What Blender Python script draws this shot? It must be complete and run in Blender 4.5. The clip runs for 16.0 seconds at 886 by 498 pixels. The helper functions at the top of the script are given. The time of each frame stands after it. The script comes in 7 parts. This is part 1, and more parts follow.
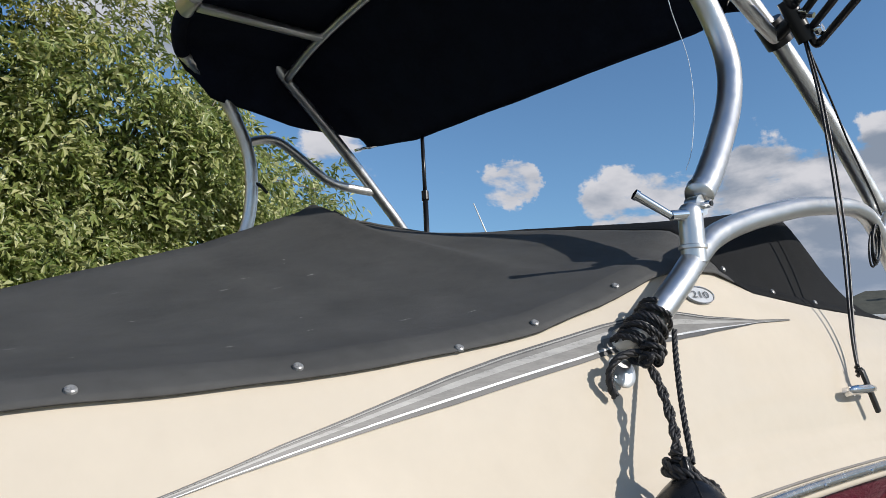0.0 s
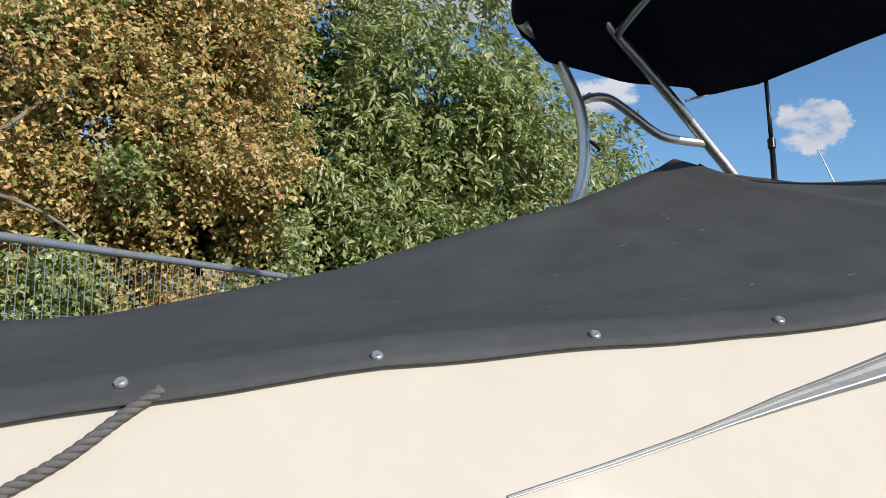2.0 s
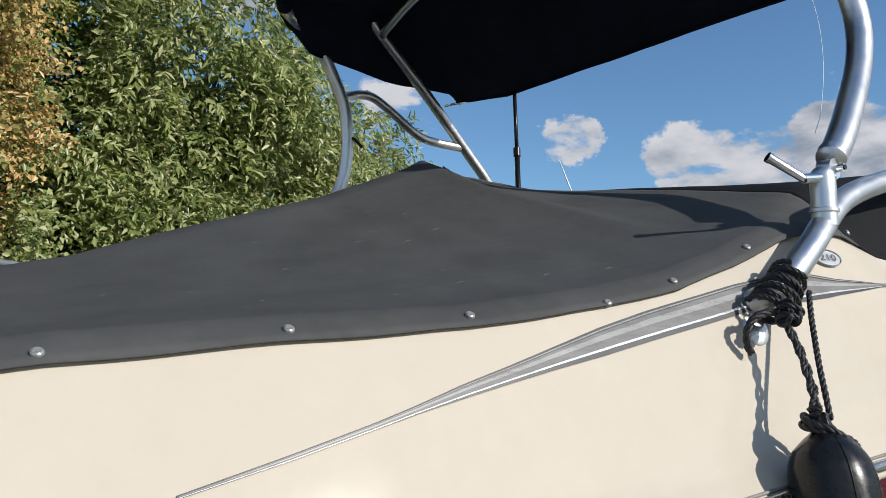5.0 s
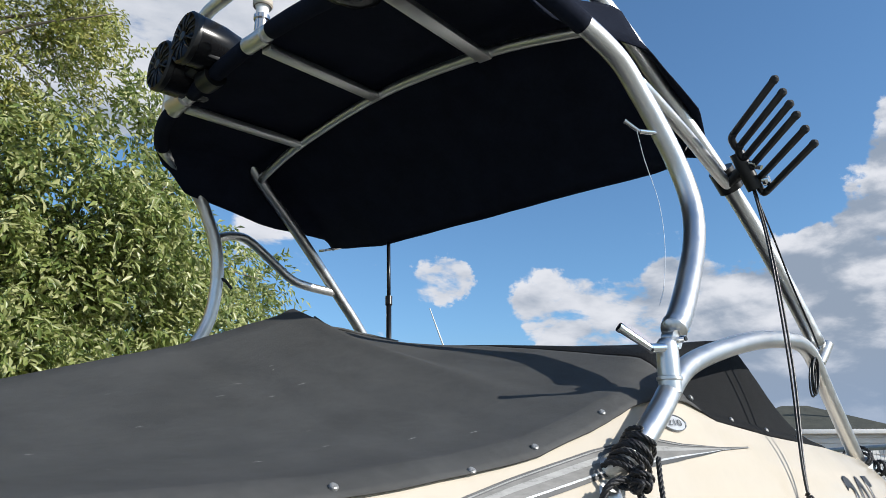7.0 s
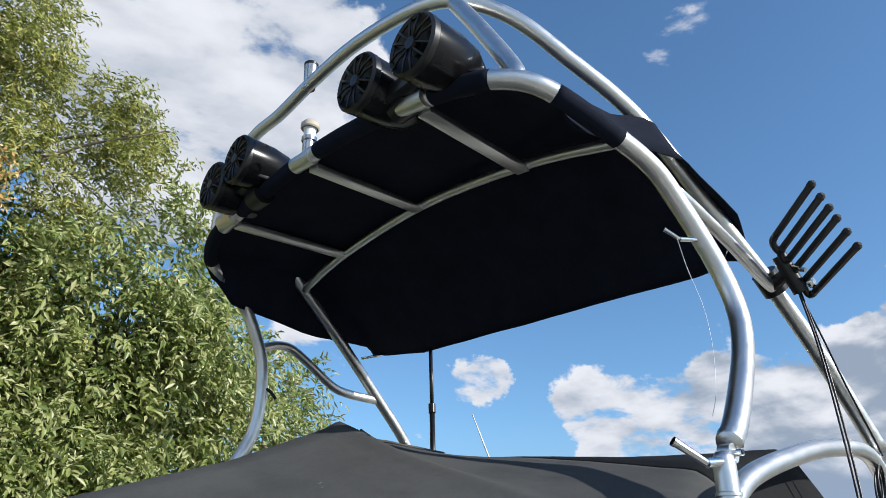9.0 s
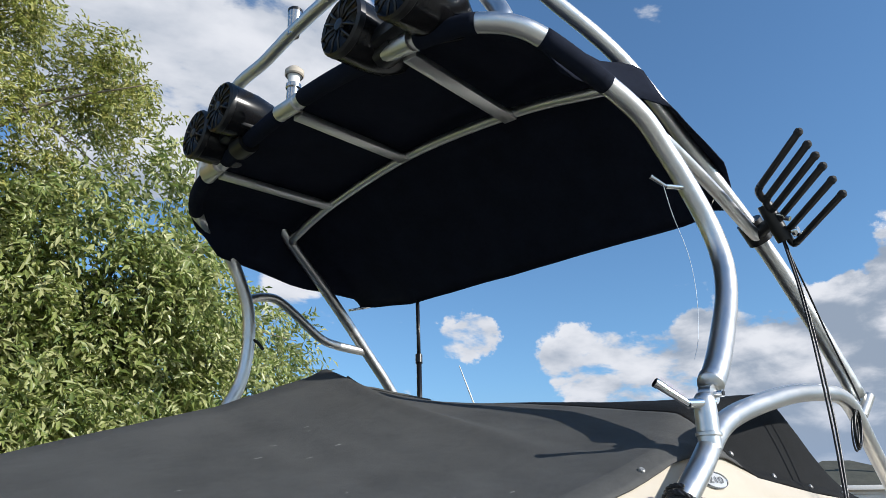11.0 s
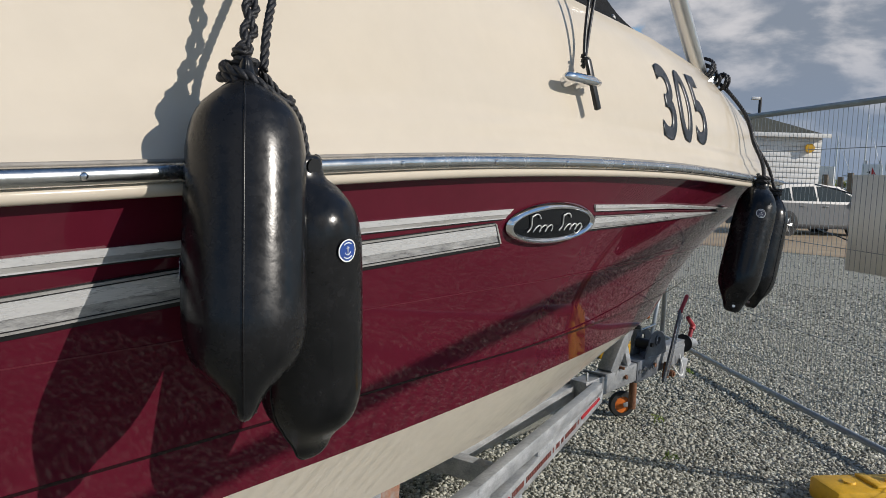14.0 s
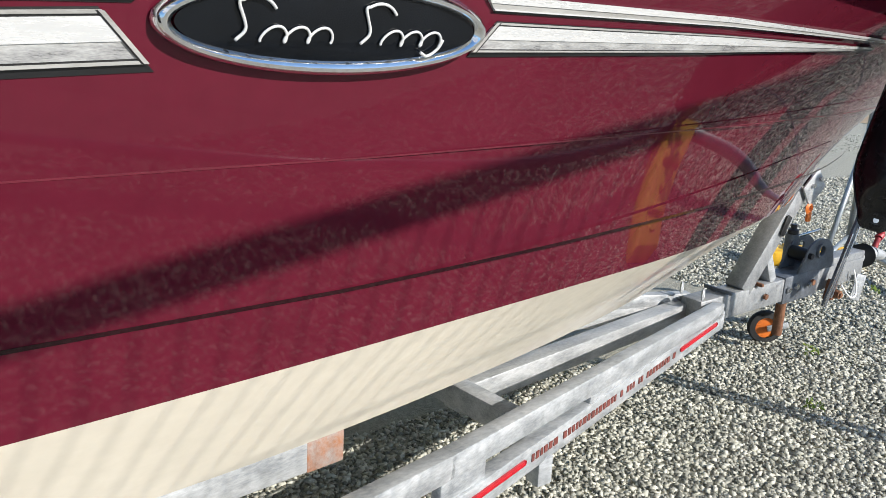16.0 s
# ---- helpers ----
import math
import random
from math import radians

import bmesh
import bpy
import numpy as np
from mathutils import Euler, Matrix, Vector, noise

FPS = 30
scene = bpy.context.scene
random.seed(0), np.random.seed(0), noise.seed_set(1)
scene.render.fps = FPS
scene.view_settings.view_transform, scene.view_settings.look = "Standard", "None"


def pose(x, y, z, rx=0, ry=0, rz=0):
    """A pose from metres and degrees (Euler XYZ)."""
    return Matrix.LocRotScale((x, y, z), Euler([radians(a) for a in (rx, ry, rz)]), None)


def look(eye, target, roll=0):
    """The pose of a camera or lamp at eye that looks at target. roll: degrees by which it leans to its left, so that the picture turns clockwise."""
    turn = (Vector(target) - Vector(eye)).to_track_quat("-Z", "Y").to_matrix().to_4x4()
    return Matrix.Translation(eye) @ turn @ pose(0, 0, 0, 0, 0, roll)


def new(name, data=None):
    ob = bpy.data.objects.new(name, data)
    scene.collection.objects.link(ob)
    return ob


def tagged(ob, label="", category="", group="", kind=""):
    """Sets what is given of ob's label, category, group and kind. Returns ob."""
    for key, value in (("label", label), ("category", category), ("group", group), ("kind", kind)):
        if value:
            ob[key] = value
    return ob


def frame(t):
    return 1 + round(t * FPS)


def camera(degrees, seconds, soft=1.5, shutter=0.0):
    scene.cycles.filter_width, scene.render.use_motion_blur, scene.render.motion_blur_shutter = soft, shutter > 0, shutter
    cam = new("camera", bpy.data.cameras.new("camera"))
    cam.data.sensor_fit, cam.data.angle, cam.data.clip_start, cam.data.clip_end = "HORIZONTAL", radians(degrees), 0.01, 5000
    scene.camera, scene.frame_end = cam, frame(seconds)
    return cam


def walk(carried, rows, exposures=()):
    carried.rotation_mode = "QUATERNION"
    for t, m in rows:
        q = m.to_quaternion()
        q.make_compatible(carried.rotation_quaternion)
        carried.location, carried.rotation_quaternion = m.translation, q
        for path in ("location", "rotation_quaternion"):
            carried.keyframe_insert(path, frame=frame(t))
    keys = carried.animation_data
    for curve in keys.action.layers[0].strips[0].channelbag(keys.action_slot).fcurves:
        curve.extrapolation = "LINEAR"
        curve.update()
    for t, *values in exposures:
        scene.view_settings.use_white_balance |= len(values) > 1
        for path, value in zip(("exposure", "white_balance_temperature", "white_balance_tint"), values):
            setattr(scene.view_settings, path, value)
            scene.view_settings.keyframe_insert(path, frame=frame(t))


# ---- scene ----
cam = camera(62.2, 16.0, soft=0.85)
PATH = [
    (0, (-1.438, -1.959, 1.724), (-0.19, -0.435, 2.07), -1.8),
    (0.5, (-1.474, -1.916, 1.716), (-0.256, -0.359, 2.025), -2.4),
    (1, (-1.543, -1.9, 1.717), (-0.452, -0.245, 1.985), -1.9),
    (1.5, (-1.621, -1.888, 1.724), (-0.74, -0.11, 1.978), -0.8),
    (2, (-1.683, -1.878, 1.72), (-1.08, 0.013, 1.958), 0.3),
    (2.5, (-1.728, -1.865, 1.712), (-1.33, 0.083, 1.927), 1.1),
    (3, (-1.739, -1.866, 1.706), (-1.45, 0.104, 1.896), 1.6),
    (3.5, (-1.722, -1.875, 1.709), (-1.366, 0.086, 1.872), 1.7),
    (4, (-1.682, -1.886, 1.711), (-1.079, 0.014, 1.882), 1.2),
    (4.5, (-1.635, -1.898, 1.715), (-0.734, -0.124, 1.915), 0.6),
    (5, (-1.595, -1.922, 1.72), (-0.462, -0.289, 1.946), 0.1),
    (7.5, (-1.624, -1.95, 1.767), (-0.284, -0.628, 2.444), -0.7),
    (8, (-1.638, -1.954, 1.776), (-0.366, -0.618, 2.549), -0.1),
    (8.5, (-1.664, -1.964, 1.781), (-0.451, -0.615, 2.624), 0.1),
    (11, (-1.646, -1.955, 1.755), (-0.381, -0.592, 2.492), -0.3),
    (11.5, (-1.557, -1.951, 1.719), (-0.141, -0.645, 2.254), -0.6),
    (12, (-1.465, -1.953, 1.673), (0.1, -0.752, 2.002), -0.7),
    (12.5, (-1.364, -1.966, 1.633), (0.263, -0.819, 1.828), -0.4),
    (13, (-1.216, -1.996, 1.587), (0.402, -0.826, 1.698), 1.0),
    (13.5, (-1.063, -2.015, 1.536), (0.516, -0.787, 1.518), 1.7),
    (14, (-0.93, -1.991, 1.485), (0.582, -0.698, 1.28), 2.1),
    (14.5, (-0.689, -1.927, 1.441), (0.731, -0.567, 1.074), 3.3),
    (15, (-0.547, -1.907, 1.417), (0.769, -0.479, 0.936), 1.8),
    (15.5, (-0.236, -1.841, 1.39), (0.962, -0.326, 0.871), 1.4),
    (16, (-0.032, -1.818, 1.389), (1.073, -0.242, 0.847), 1.9),
]
walk(cam, [(t, look(eye, target, roll)) for t, eye, target, roll in PATH], [(0, 0.10, 6200, 12), (3, 0.24, 5950, 12), (5, 0.10, 6150, 11), (7.5, 0.44, 6050, 10), (8.5, 0.48, 6050, 10), (11, 0.42, 6050, 10), (11.5, 0.28, 6150, 11), (12.5, -0.1, 6400, 13), (14, -0.05, 6350, 12), (14.5, 0.24, 6200, 11), (15, 0.6, 6150, 11), (15.5, 0.66, 6250, 11), (16, 0.86, 6250, 11)])

# ---- world, sun ----
SUN_DIR = Vector((0.33, -0.82, 0.46)).normalized()      # towards the sun
sun_el = math.asin(SUN_DIR.z)
sun_az = math.atan2(SUN_DIR.x, SUN_DIR.y)


def N(tree, kind, **inputs):
    n = tree.nodes.new(kind)
    for k, v in inputs.items():
        if k in n.inputs:
            n.inputs[k].default_value = v
    return n


def math_node(tree, op, a, b=None):
    n = tree.nodes.new("ShaderNodeMath")
    n.operation = op
    for i, v in enumerate((a, b)):
        if v is None:
            continue
        if isinstance(v, (int, float)):
            n.inputs[i].default_value = v
        else:
            tree.links.new(v, n.inputs[i])
    return n.outputs[0]


world = bpy.data.worlds.new("sky")
scene.world = world
world.use_nodes = True
wt = world.node_tree
wt.nodes.clear()
out = wt.nodes.new("ShaderNodeOutputWorld")
bg = wt.nodes.new("ShaderNodeBackground")
bg.inputs["Strength"].default_value = 0.112
sky = wt.nodes.new("ShaderNodeTexSky")
sky.sky_type = "NISHITA"
sky.sun_disc = False
sky.sun_elevation = sun_el
sky.sun_rotation = sun_az
sky.altitude = 10
sky.air_density = 1.0
sky.dust_density = 0.5
sky.ozone_density = 3.2
geo = wt.nodes.new("ShaderNodeTexCoord")
sep = wt.nodes.new("ShaderNodeSeparateXYZ")
wt.links.new(geo.outputs["Generated"], sep.inputs[0])
# cumulus: noise over a flat cloud layer, heavier towards the horizon
zz = math_node(wt, "MAXIMUM", sep.outputs["Z"], 0.0)
den = math_node(wt, "ADD", zz, 0.35)
cx = math_node(wt, "DIVIDE", sep.outputs["X"], den)
cy = math_node(wt, "DIVIDE", sep.outputs["Y"], den)
comb = wt.nodes.new("ShaderNodeCombineXYZ")
wt.links.new(cx, comb.inputs[0])
wt.links.new(cy, comb.inputs[1])
wt.links.new(math_node(wt, "MULTIPLY", sep.outputs["Z"], 2.0), comb.inputs[2])
cn = N(wt, "ShaderNodeTexNoise", Scale=5.2, Detail=9.0, Roughness=0.56, Distortion=0.15)
wt.links.new(comb.outputs[0], cn.inputs["Vector"])
# heaps and banks of cloud: over the bow, over the cover, astern over the trees, and out of view
wob = N(wt, "ShaderNodeTexNoise", Scale=9.0, Detail=6.0, Roughness=0.62)
wt.links.new(geo.outputs["Generated"], wob.inputs["Vector"])
off = wt.nodes.new("ShaderNodeVectorMath")
off.operation = "SUBTRACT"
wt.links.new(wob.outputs["Color"], off.inputs[0])
off.inputs[1].default_value = (0.5, 0.5, 0.5)
scl = wt.nodes.new("ShaderNodeVectorMath")
scl.operation = "MULTIPLY_ADD"
wt.links.new(off.outputs[0], scl.inputs[0])
scl.inputs[1].default_value = (0.13, 0.13, 0.13)
wt.links.new(geo.outputs["Generated"], scl.inputs[2])
nrm = wt.nodes.new("ShaderNodeVectorMath")
nrm.operation = "NORMALIZE"
wt.links.new(scl.outputs[0], nrm.inputs[0])
bias = 0.0
CLOUDS = (
    # over the trees, astern
    ((0.278, 0.752, 0.598), 0.975, 0.34), ((0.214, 0.802, 0.558), 0.972, 0.34), ((0.36, 0.70, 0.615), 0.988, 0.30), ((0.33, 0.77, 0.54), 0.985, 0.32),
    # small puffs over the cover
    ((0.676, 0.687, 0.258), 0.9988, 0.235), ((0.687, 0.677, 0.266), 0.9991, 0.25), ((0.50, 0.815, 0.30), 0.9975, 0.16),
    ((0.825, 0.464, 0.323), 0.9988, 0.05), ((0.718, 0.335, 0.612), 0.9965, 0.095), ((0.58, 0.40, 0.71), 0.990, 0.03),
    # long bank low over the bow
    ((0.790, 0.575, 0.200), 0.9962, 0.26), ((0.81, 0.555, 0.185), 0.9955, 0.30), ((0.845, 0.505, 0.175), 0.9945, 0.30), ((0.872, 0.44, 0.20), 0.9952, 0.30), ((0.90, 0.39, 0.185), 0.9945, 0.30),
    # towering heap ahead
    ((0.938, 0.265, 0.205), 0.9925, 0.43), ((0.945, 0.185, 0.265), 0.9945, 0.36), ((0.937, 0.115, 0.325), 0.9925, 0.36), ((0.955, 0.03, 0.30), 0.982, 0.36), ((0.97, 0.13, 0.20), 0.982, 0.43), ((0.955, 0.24, 0.15), 0.985, 0.43), ((0.925, 0.34, 0.15), 0.988, 0.43),
    ((0.95, -0.08, 0.31), 0.965, 0.30), ((0.90, -0.30, 0.32), 0.95, 0.30), ((-0.60, -0.50, 0.50), 0.92, 0.30), ((-0.85, 0.30, 0.35), 0.92, 0.30),
    # unseen clouds on the sun's side, added to lighten and whiten the shadows
    ((-0.15, -0.88, 0.42), 0.93, 0.30), ((0.45, -0.80, 0.35), 0.93, 0.30))
for d, spread, gain in CLOUDS:
    v = Vector(d).normalized()
    dot = wt.nodes.new("ShaderNodeVectorMath")
    dot.operation = "DOT_PRODUCT"
    wt.links.new(nrm.outputs[0], dot.inputs[0])
    dot.inputs[1].default_value = v
    mr = wt.nodes.new("ShaderNodeMapRange")
    mr.interpolation_type = "SMOOTHSTEP"
    mr.inputs["From Min"].default_value = spread
    mr.inputs["From Max"].default_value = 1.0 - (1.0 - spread) * 0.25
    mr.inputs["To Max"].default_value = gain
    wt.links.new(dot.outputs["Value"], mr.inputs["Value"])
    bias = math_node(wt, "MAXIMUM", mr.outputs[0], bias)
dens = math_node(wt, "ADD", cn.outputs["Fac"], bias)
cov = wt.nodes.new("ShaderNodeMapRange")
cov.interpolation_type = "SMOOTHSTEP"
cov.inputs["From Min"].default_value = 0.655
cov.inputs["From Max"].default_value = 0.765
wt.links.new(dens, cov.inputs["Value"])
# shade: the same noise a little nearer the sun tells lit crests from grey bases
sh = wt.nodes.new("ShaderNodeVectorMath")
sh.operation = "MULTIPLY_ADD"
wt.links.new(comb.outputs[0], sh.inputs[0])
sh.inputs[1].default_value = (0.955, 0.94, 1.0)
sh.inputs[2].default_value = (0.01, -0.03, 0.07)
cn2 = N(wt, "ShaderNodeTexNoise", Scale=5.2, Detail=6.0, Roughness=0.52, Distortion=0.15)
wt.links.new(sh.outputs[0], cn2.inputs["Vector"])
dens2 = math_node(wt, "ADD", cn2.outputs["Fac"], bias)
grey = math_node(wt, "ADD", math_node(wt, "MULTIPLY", math_node(wt, "SUBTRACT", dens2, dens), 2.0), math_node(wt, "MULTIPLY", math_node(wt, "SUBTRACT", dens2, 0.70), 2.6))
thick = wt.nodes.new("ShaderNodeMapRange")
thick.interpolation_type = "SMOOTHSTEP"
thick.inputs["From Min"].default_value = -0.30
thick.inputs["From Max"].default_value = 0.80
away = wt.nodes.new("ShaderNodeMapRange")          # clouds opposite the sun show their lit side
away.inputs["From Min"].default_value = 0.25
away.inputs["From Max"].default_value = 0.65
away.inputs["To Min"].default_value = 1.0
away.inputs["To Max"].default_value = 0.45
wt.links.new(sep.outputs["Y"], away.inputs["Value"])
grey = math_node(wt, "MULTIPLY", grey, away.outputs[0])
wt.links.new(grey, thick.inputs["Value"])
ccol = wt.nodes.new("ShaderNodeMixRGB")
ccol.inputs["Color1"].default_value = (5.6, 5.5, 5.5, 1)
ccol.inputs["Color2"].default_value = (2.15, 2.5, 3.0, 1)
wt.links.new(thick.outputs[0], ccol.inputs["Fac"])
mixc = wt.nodes.new("ShaderNodeMixRGB")
wt.links.new(cov.outputs[0], mixc.inputs["Fac"])
azure = wt.nodes.new("ShaderNodeMixRGB")
azure.blend_type = "MULTIPLY"
azure.inputs["Fac"].default_value = 1.0
azure.inputs["Color2"].default_value = (0.90, 1.06, 1.09, 1)
wt.links.new(sky.outputs[0], azure.inputs["Color1"])
wt.links.new(azure.outputs[0], mixc.inputs["Color1"])
wt.links.new(ccol.outputs[0], mixc.inputs["Color2"])
# grey-blue distance low over the horizon
low = wt.nodes.new("ShaderNodeMapRange")
low.interpolation_type = "SMOOTHSTEP"
low.inputs["From Min"].default_value = 0.20
low.inputs["From Max"].default_value = 0.03
low.inputs["To Max"].default_value = 0.9
wt.links.new(sep.outputs["Z"], low.inputs["Value"])
mixl = wt.nodes.new("ShaderNodeMixRGB")
wt.links.new(low.outputs[0], mixl.inputs["Fac"])
wt.links.new(mixc.outputs[0], mixl.inputs["Color1"])
mixl.inputs["Color2"].default_value = (2.0, 2.55, 3.4, 1)
wt.links.new(mixl.outputs[0], bg.inputs["Color"])
wt.links.new(bg.outputs[0], out.inputs["Surface"])

sun = new("sun", bpy.data.lights.new("sun", "SUN"))
sun.data.energy = 4.2
sun.data.angle = radians(0.53)
sun.data.color = (1.0, 0.93, 0.82)
sun.matrix_world = look((0, 0, 30), Vector((0, 0, 30)) - SUN_DIR)

# ---- materials ----


def material(name, color, rough=0.5, metal=0.0, vary=0.0, vscale=6.0, bump=0.0, bscale=60.0, coat=0.0, color2=None, spec=0.5, stretch=(1, 1, 1), rvary=0.0, alpha_random=0.0):
    """A node material with colour variation at two scales and fine relief."""
    m = bpy.data.materials.new(name)
    m.use_nodes = True
    t = m.node_tree
    p = t.nodes["Principled BSDF"]
    p.inputs["Base Color"].default_value = (*color, 1)
    p.inputs["Roughness"].default_value = rough
    p.inputs["Metallic"].default_value = metal
    p.inputs["Specular IOR Level"].default_value = spec
    p.inputs["Coat Weight"].default_value = coat
    p.inputs["Coat Roughness"].default_value = 0.03
    co = t.nodes.new("ShaderNodeTexCoord")
    mp = t.nodes.new("ShaderNodeMapping")
    mp.inputs["Scale"].default_value = stretch
    t.links.new(co.outputs["Object"], mp.inputs["Vector"])
    if vary or color2:
        n1 = N(t, "ShaderNodeTexNoise", Scale=vscale, Detail=6.0, Roughness=0.6)
        n2 = N(t, "ShaderNodeTexNoise", Scale=vscale * 9, Detail=3.0, Roughness=0.6)
        t.links.new(mp.outputs[0], n1.inputs["Vector"])
        t.links.new(mp.outputs[0], n2.inputs["Vector"])
        s = math_node(t, "ADD", math_node(t, "MULTIPLY", n1.outputs["Fac"], 0.65), math_node(t, "MULTIPLY", n2.outputs["Fac"], 0.35))
        r = t.nodes.new("ShaderNodeMapRange")
        r.inputs["From Min"].default_value = 0.36
        r.inputs["From Max"].default_value = 0.64
        t.links.new(s, r.inputs["Value"])
        mx = t.nodes.new("ShaderNodeMixRGB")
        a = color if color2 else [c * (1 - vary) for c in color]
        b = color2 if color2 else [min(1, c * (1 + vary)) for c in color]
        mx.inputs["Color1"].default_value = (*a, 1)
        mx.inputs["Color2"].default_value = (*b, 1)
        t.links.new(r.outputs[0], mx.inputs["Fac"])
        t.links.new(mx.outputs[0], p.inputs["Base Color"])
        if rvary:
            rr = t.nodes.new("ShaderNodeMapRange")
            rr.inputs["To Min"].default_value = max(0.02, rough - rvary)
            rr.inputs["To Max"].default_value = min(1, rough + rvary)
            t.links.new(r.outputs[0], rr.inputs["Value"])
            t.links.new(rr.outputs[0], p.inputs["Roughness"])
    if bump:
        nb = N(t, "ShaderNodeTexNoise", Scale=bscale, Detail=4.0, Roughness=0.6)
        t.links.new(mp.outputs[0], nb.inputs["Vector"])
        b = t.nodes.new("ShaderNodeBump")
        b.inputs["Strength"].default_value = bump
        b.inputs["Distance"].default_value = 0.01
        t.links.new(nb.outputs["Fac"], b.inputs["Height"])
        t.links.new(b.outputs[0], p.inputs["Normal"])
    return m


def leaf_material(name, c1, c2, c3, trans=0.35):
    """Leaves that differ by island, a little light passing through."""
    m = bpy.data.materials.new(name)
    m.use_nodes = True
    t = m.node_tree
    p = t.nodes["Principled BSDF"]
    g = t.nodes.new("ShaderNodeNewGeometry")
    ramp = t.nodes.new("ShaderNodeValToRGB")
    ramp.color_ramp.elements[0].color = (*c1, 1)
    ramp.color_ramp.elements[1].color = (*c3, 1)
    e = ramp.color_ramp.elements.new(0.5)
    e.color = (*c2, 1)
    t.links.new(g.outputs["Random Per Island"], ramp.inputs[0])
    p.inputs["Roughness"].default_value = 0.36
    p.inputs["Specular IOR Level"].default_value = 0.6
    t.links.new(ramp.outputs[0], p.inputs["Base Color"])
    tr = t.nodes.new("ShaderNodeBsdfTranslucent")
    t.links.new(ramp.outputs[0], tr.inputs["Color"])
    mx = t.nodes.new("ShaderNodeMixShader")
    mx.inputs[0].default_value = trans
    t.links.new(p.outputs[0], mx.inputs[1])
    t.links.new(tr.outputs[0], mx.inputs[2])
    t.links.new(mx.outputs[0], t.nodes["Material Output"].inputs["Surface"])
    return m


M_CREAM = material("cream_gelcoat", (0.555, 0.495, 0.405), 0.11, vary=0.03, vscale=3, rvary=0.02, spec=0.2)
M_MAROON = material("maroon_gelcoat", (0.086, 0.0088, 0.0190), 0.03, vary=0.10, vscale=4, spec=0.28)
M_BOTTOM = material("bottom_gelcoat", (0.72, 0.655, 0.55), 0.22, vary=0.05, vscale=4, coat=0.3, rvary=0.05)
M_CANVAS = material("black_canvas", (0.067, 0.067, 0.065), 0.75, vary=0.18, vscale=5, bump=0.25, bscale=700, spec=0.35)
M_BIMINI = material("navy_canvas", (0.011, 0.014, 0.025), 0.9, vary=0.2, vscale=8, bump=0.3, bscale=600, spec=0.1)
M_ALU = material("brushed_aluminium", (0.74, 0.74, 0.73), 0.36, 1.0, vary=0.03, vscale=30, bump=0.04, bscale=300, rvary=0.06)
M_CHROME = material("chrome", (0.80, 0.80, 0.80), 0.07, 1.0, vary=0.05, vscale=20, rvary=0.03)
M_CANVASDARK = material("unfaded_black_canvas", (0.010, 0.0105, 0.0112), 0.80, vary=0.2, vscale=6, bump=0.2, bscale=700, spec=0.12)
M_SNAP = material("dull_nickel", (0.30, 0.30, 0.295), 0.32, 0.35, vary=0.25, vscale=160, rvary=0.12)
M_STEEL = material("stainless_rail", (0.58, 0.58, 0.57), 0.24, 1.0, vary=0.10, vscale=25, rvary=0.06)
M_RUBBER = material("black_vinyl", (0.005, 0.0055, 0.006), 0.24, color2=(0.013, 0.013, 0.014), vscale=9, bump=0.05, bscale=30, rvary=0.12, spec=0.32)
M_NYLON = material("clear_nylon", (0.72, 0.78, 0.84), 0.25, vary=0.05, vscale=30)
M_ROPE = material("black_rope", (0.011, 0.011, 0.013), 0.48, vary=0.3, vscale=60, bump=0.3, bscale=400)
M_GREYROPE = material("grey_rope", (0.13, 0.12, 0.115), 0.9, vary=0.2, vscale=60, bump=0.4, bscale=400)
M_BLACK = material("black_plastic", (0.010, 0.010, 0.011), 0.35, vary=0.2, vscale=20)
M_BLACKCOAT = material("black_powder_coat", (0.010, 0.010, 0.012), 0.30, vary=0.2, vscale=20, bump=0.05, bscale=300)
M_GALV = material("galvanised_steel", (0.25, 0.265, 0.28), 0.48, 0.35, color2=(0.52, 0.535, 0.55), vscale=16, stretch=(0.4, 1, 1.4), bump=0.08, bscale=120, rvary=0.1)
M_GALVFENCE = material("galvanised_fence", (0.30, 0.33, 0.35), 0.45, 0.5, vary=0.12, vscale=20)
M_DARKSTEEL = material("blued_steel", (0.075, 0.085, 0.10), 0.45, 0.3, color2=(0.17, 0.185, 0.21), vscale=15)
M_RUST = material("rust", (0.11, 0.045, 0.022), 0.85, color2=(0.22, 0.10, 0.05), vscale=25, bump=0.3, bscale=150)
M_RED = material("red_paint", (0.50, 0.02, 0.02), 0.4, vary=0.15, vscale=30)
M_YELLOW = material("yellow_plastic", (0.75, 0.42, 0.02), 0.45, vary=0.12, vscale=12)
M_WHITE = material("white_plastic", (0.80, 0.80, 0.78), 0.35, vary=0.04)
M_BLUE = material("blue_print", (0.022, 0.065, 0.27), 0.35, vary=0.10)
M_INK = material("black_lettering", (0.012, 0.014, 0.018), 0.35, vary=0.1)
M_GREYBADGE = material("grey_badge", (0.55, 0.56, 0.57), 0.3, 0.4, vary=0.05)
M_TYRE = material("tyre_rubber", (0.02, 0.02, 0.02), 0.8, vary=0.2)
M_ORANGE = material("orange_plastic", (0.65, 0.16, 0.02), 0.5, vary=0.15)
M_BARK = material("bark", (0.12, 0.095, 0.07), 0.9, color2=(0.27, 0.24, 0.20), vscale=8, bump=0.5, bscale=40)

# ---- mesh helpers ----


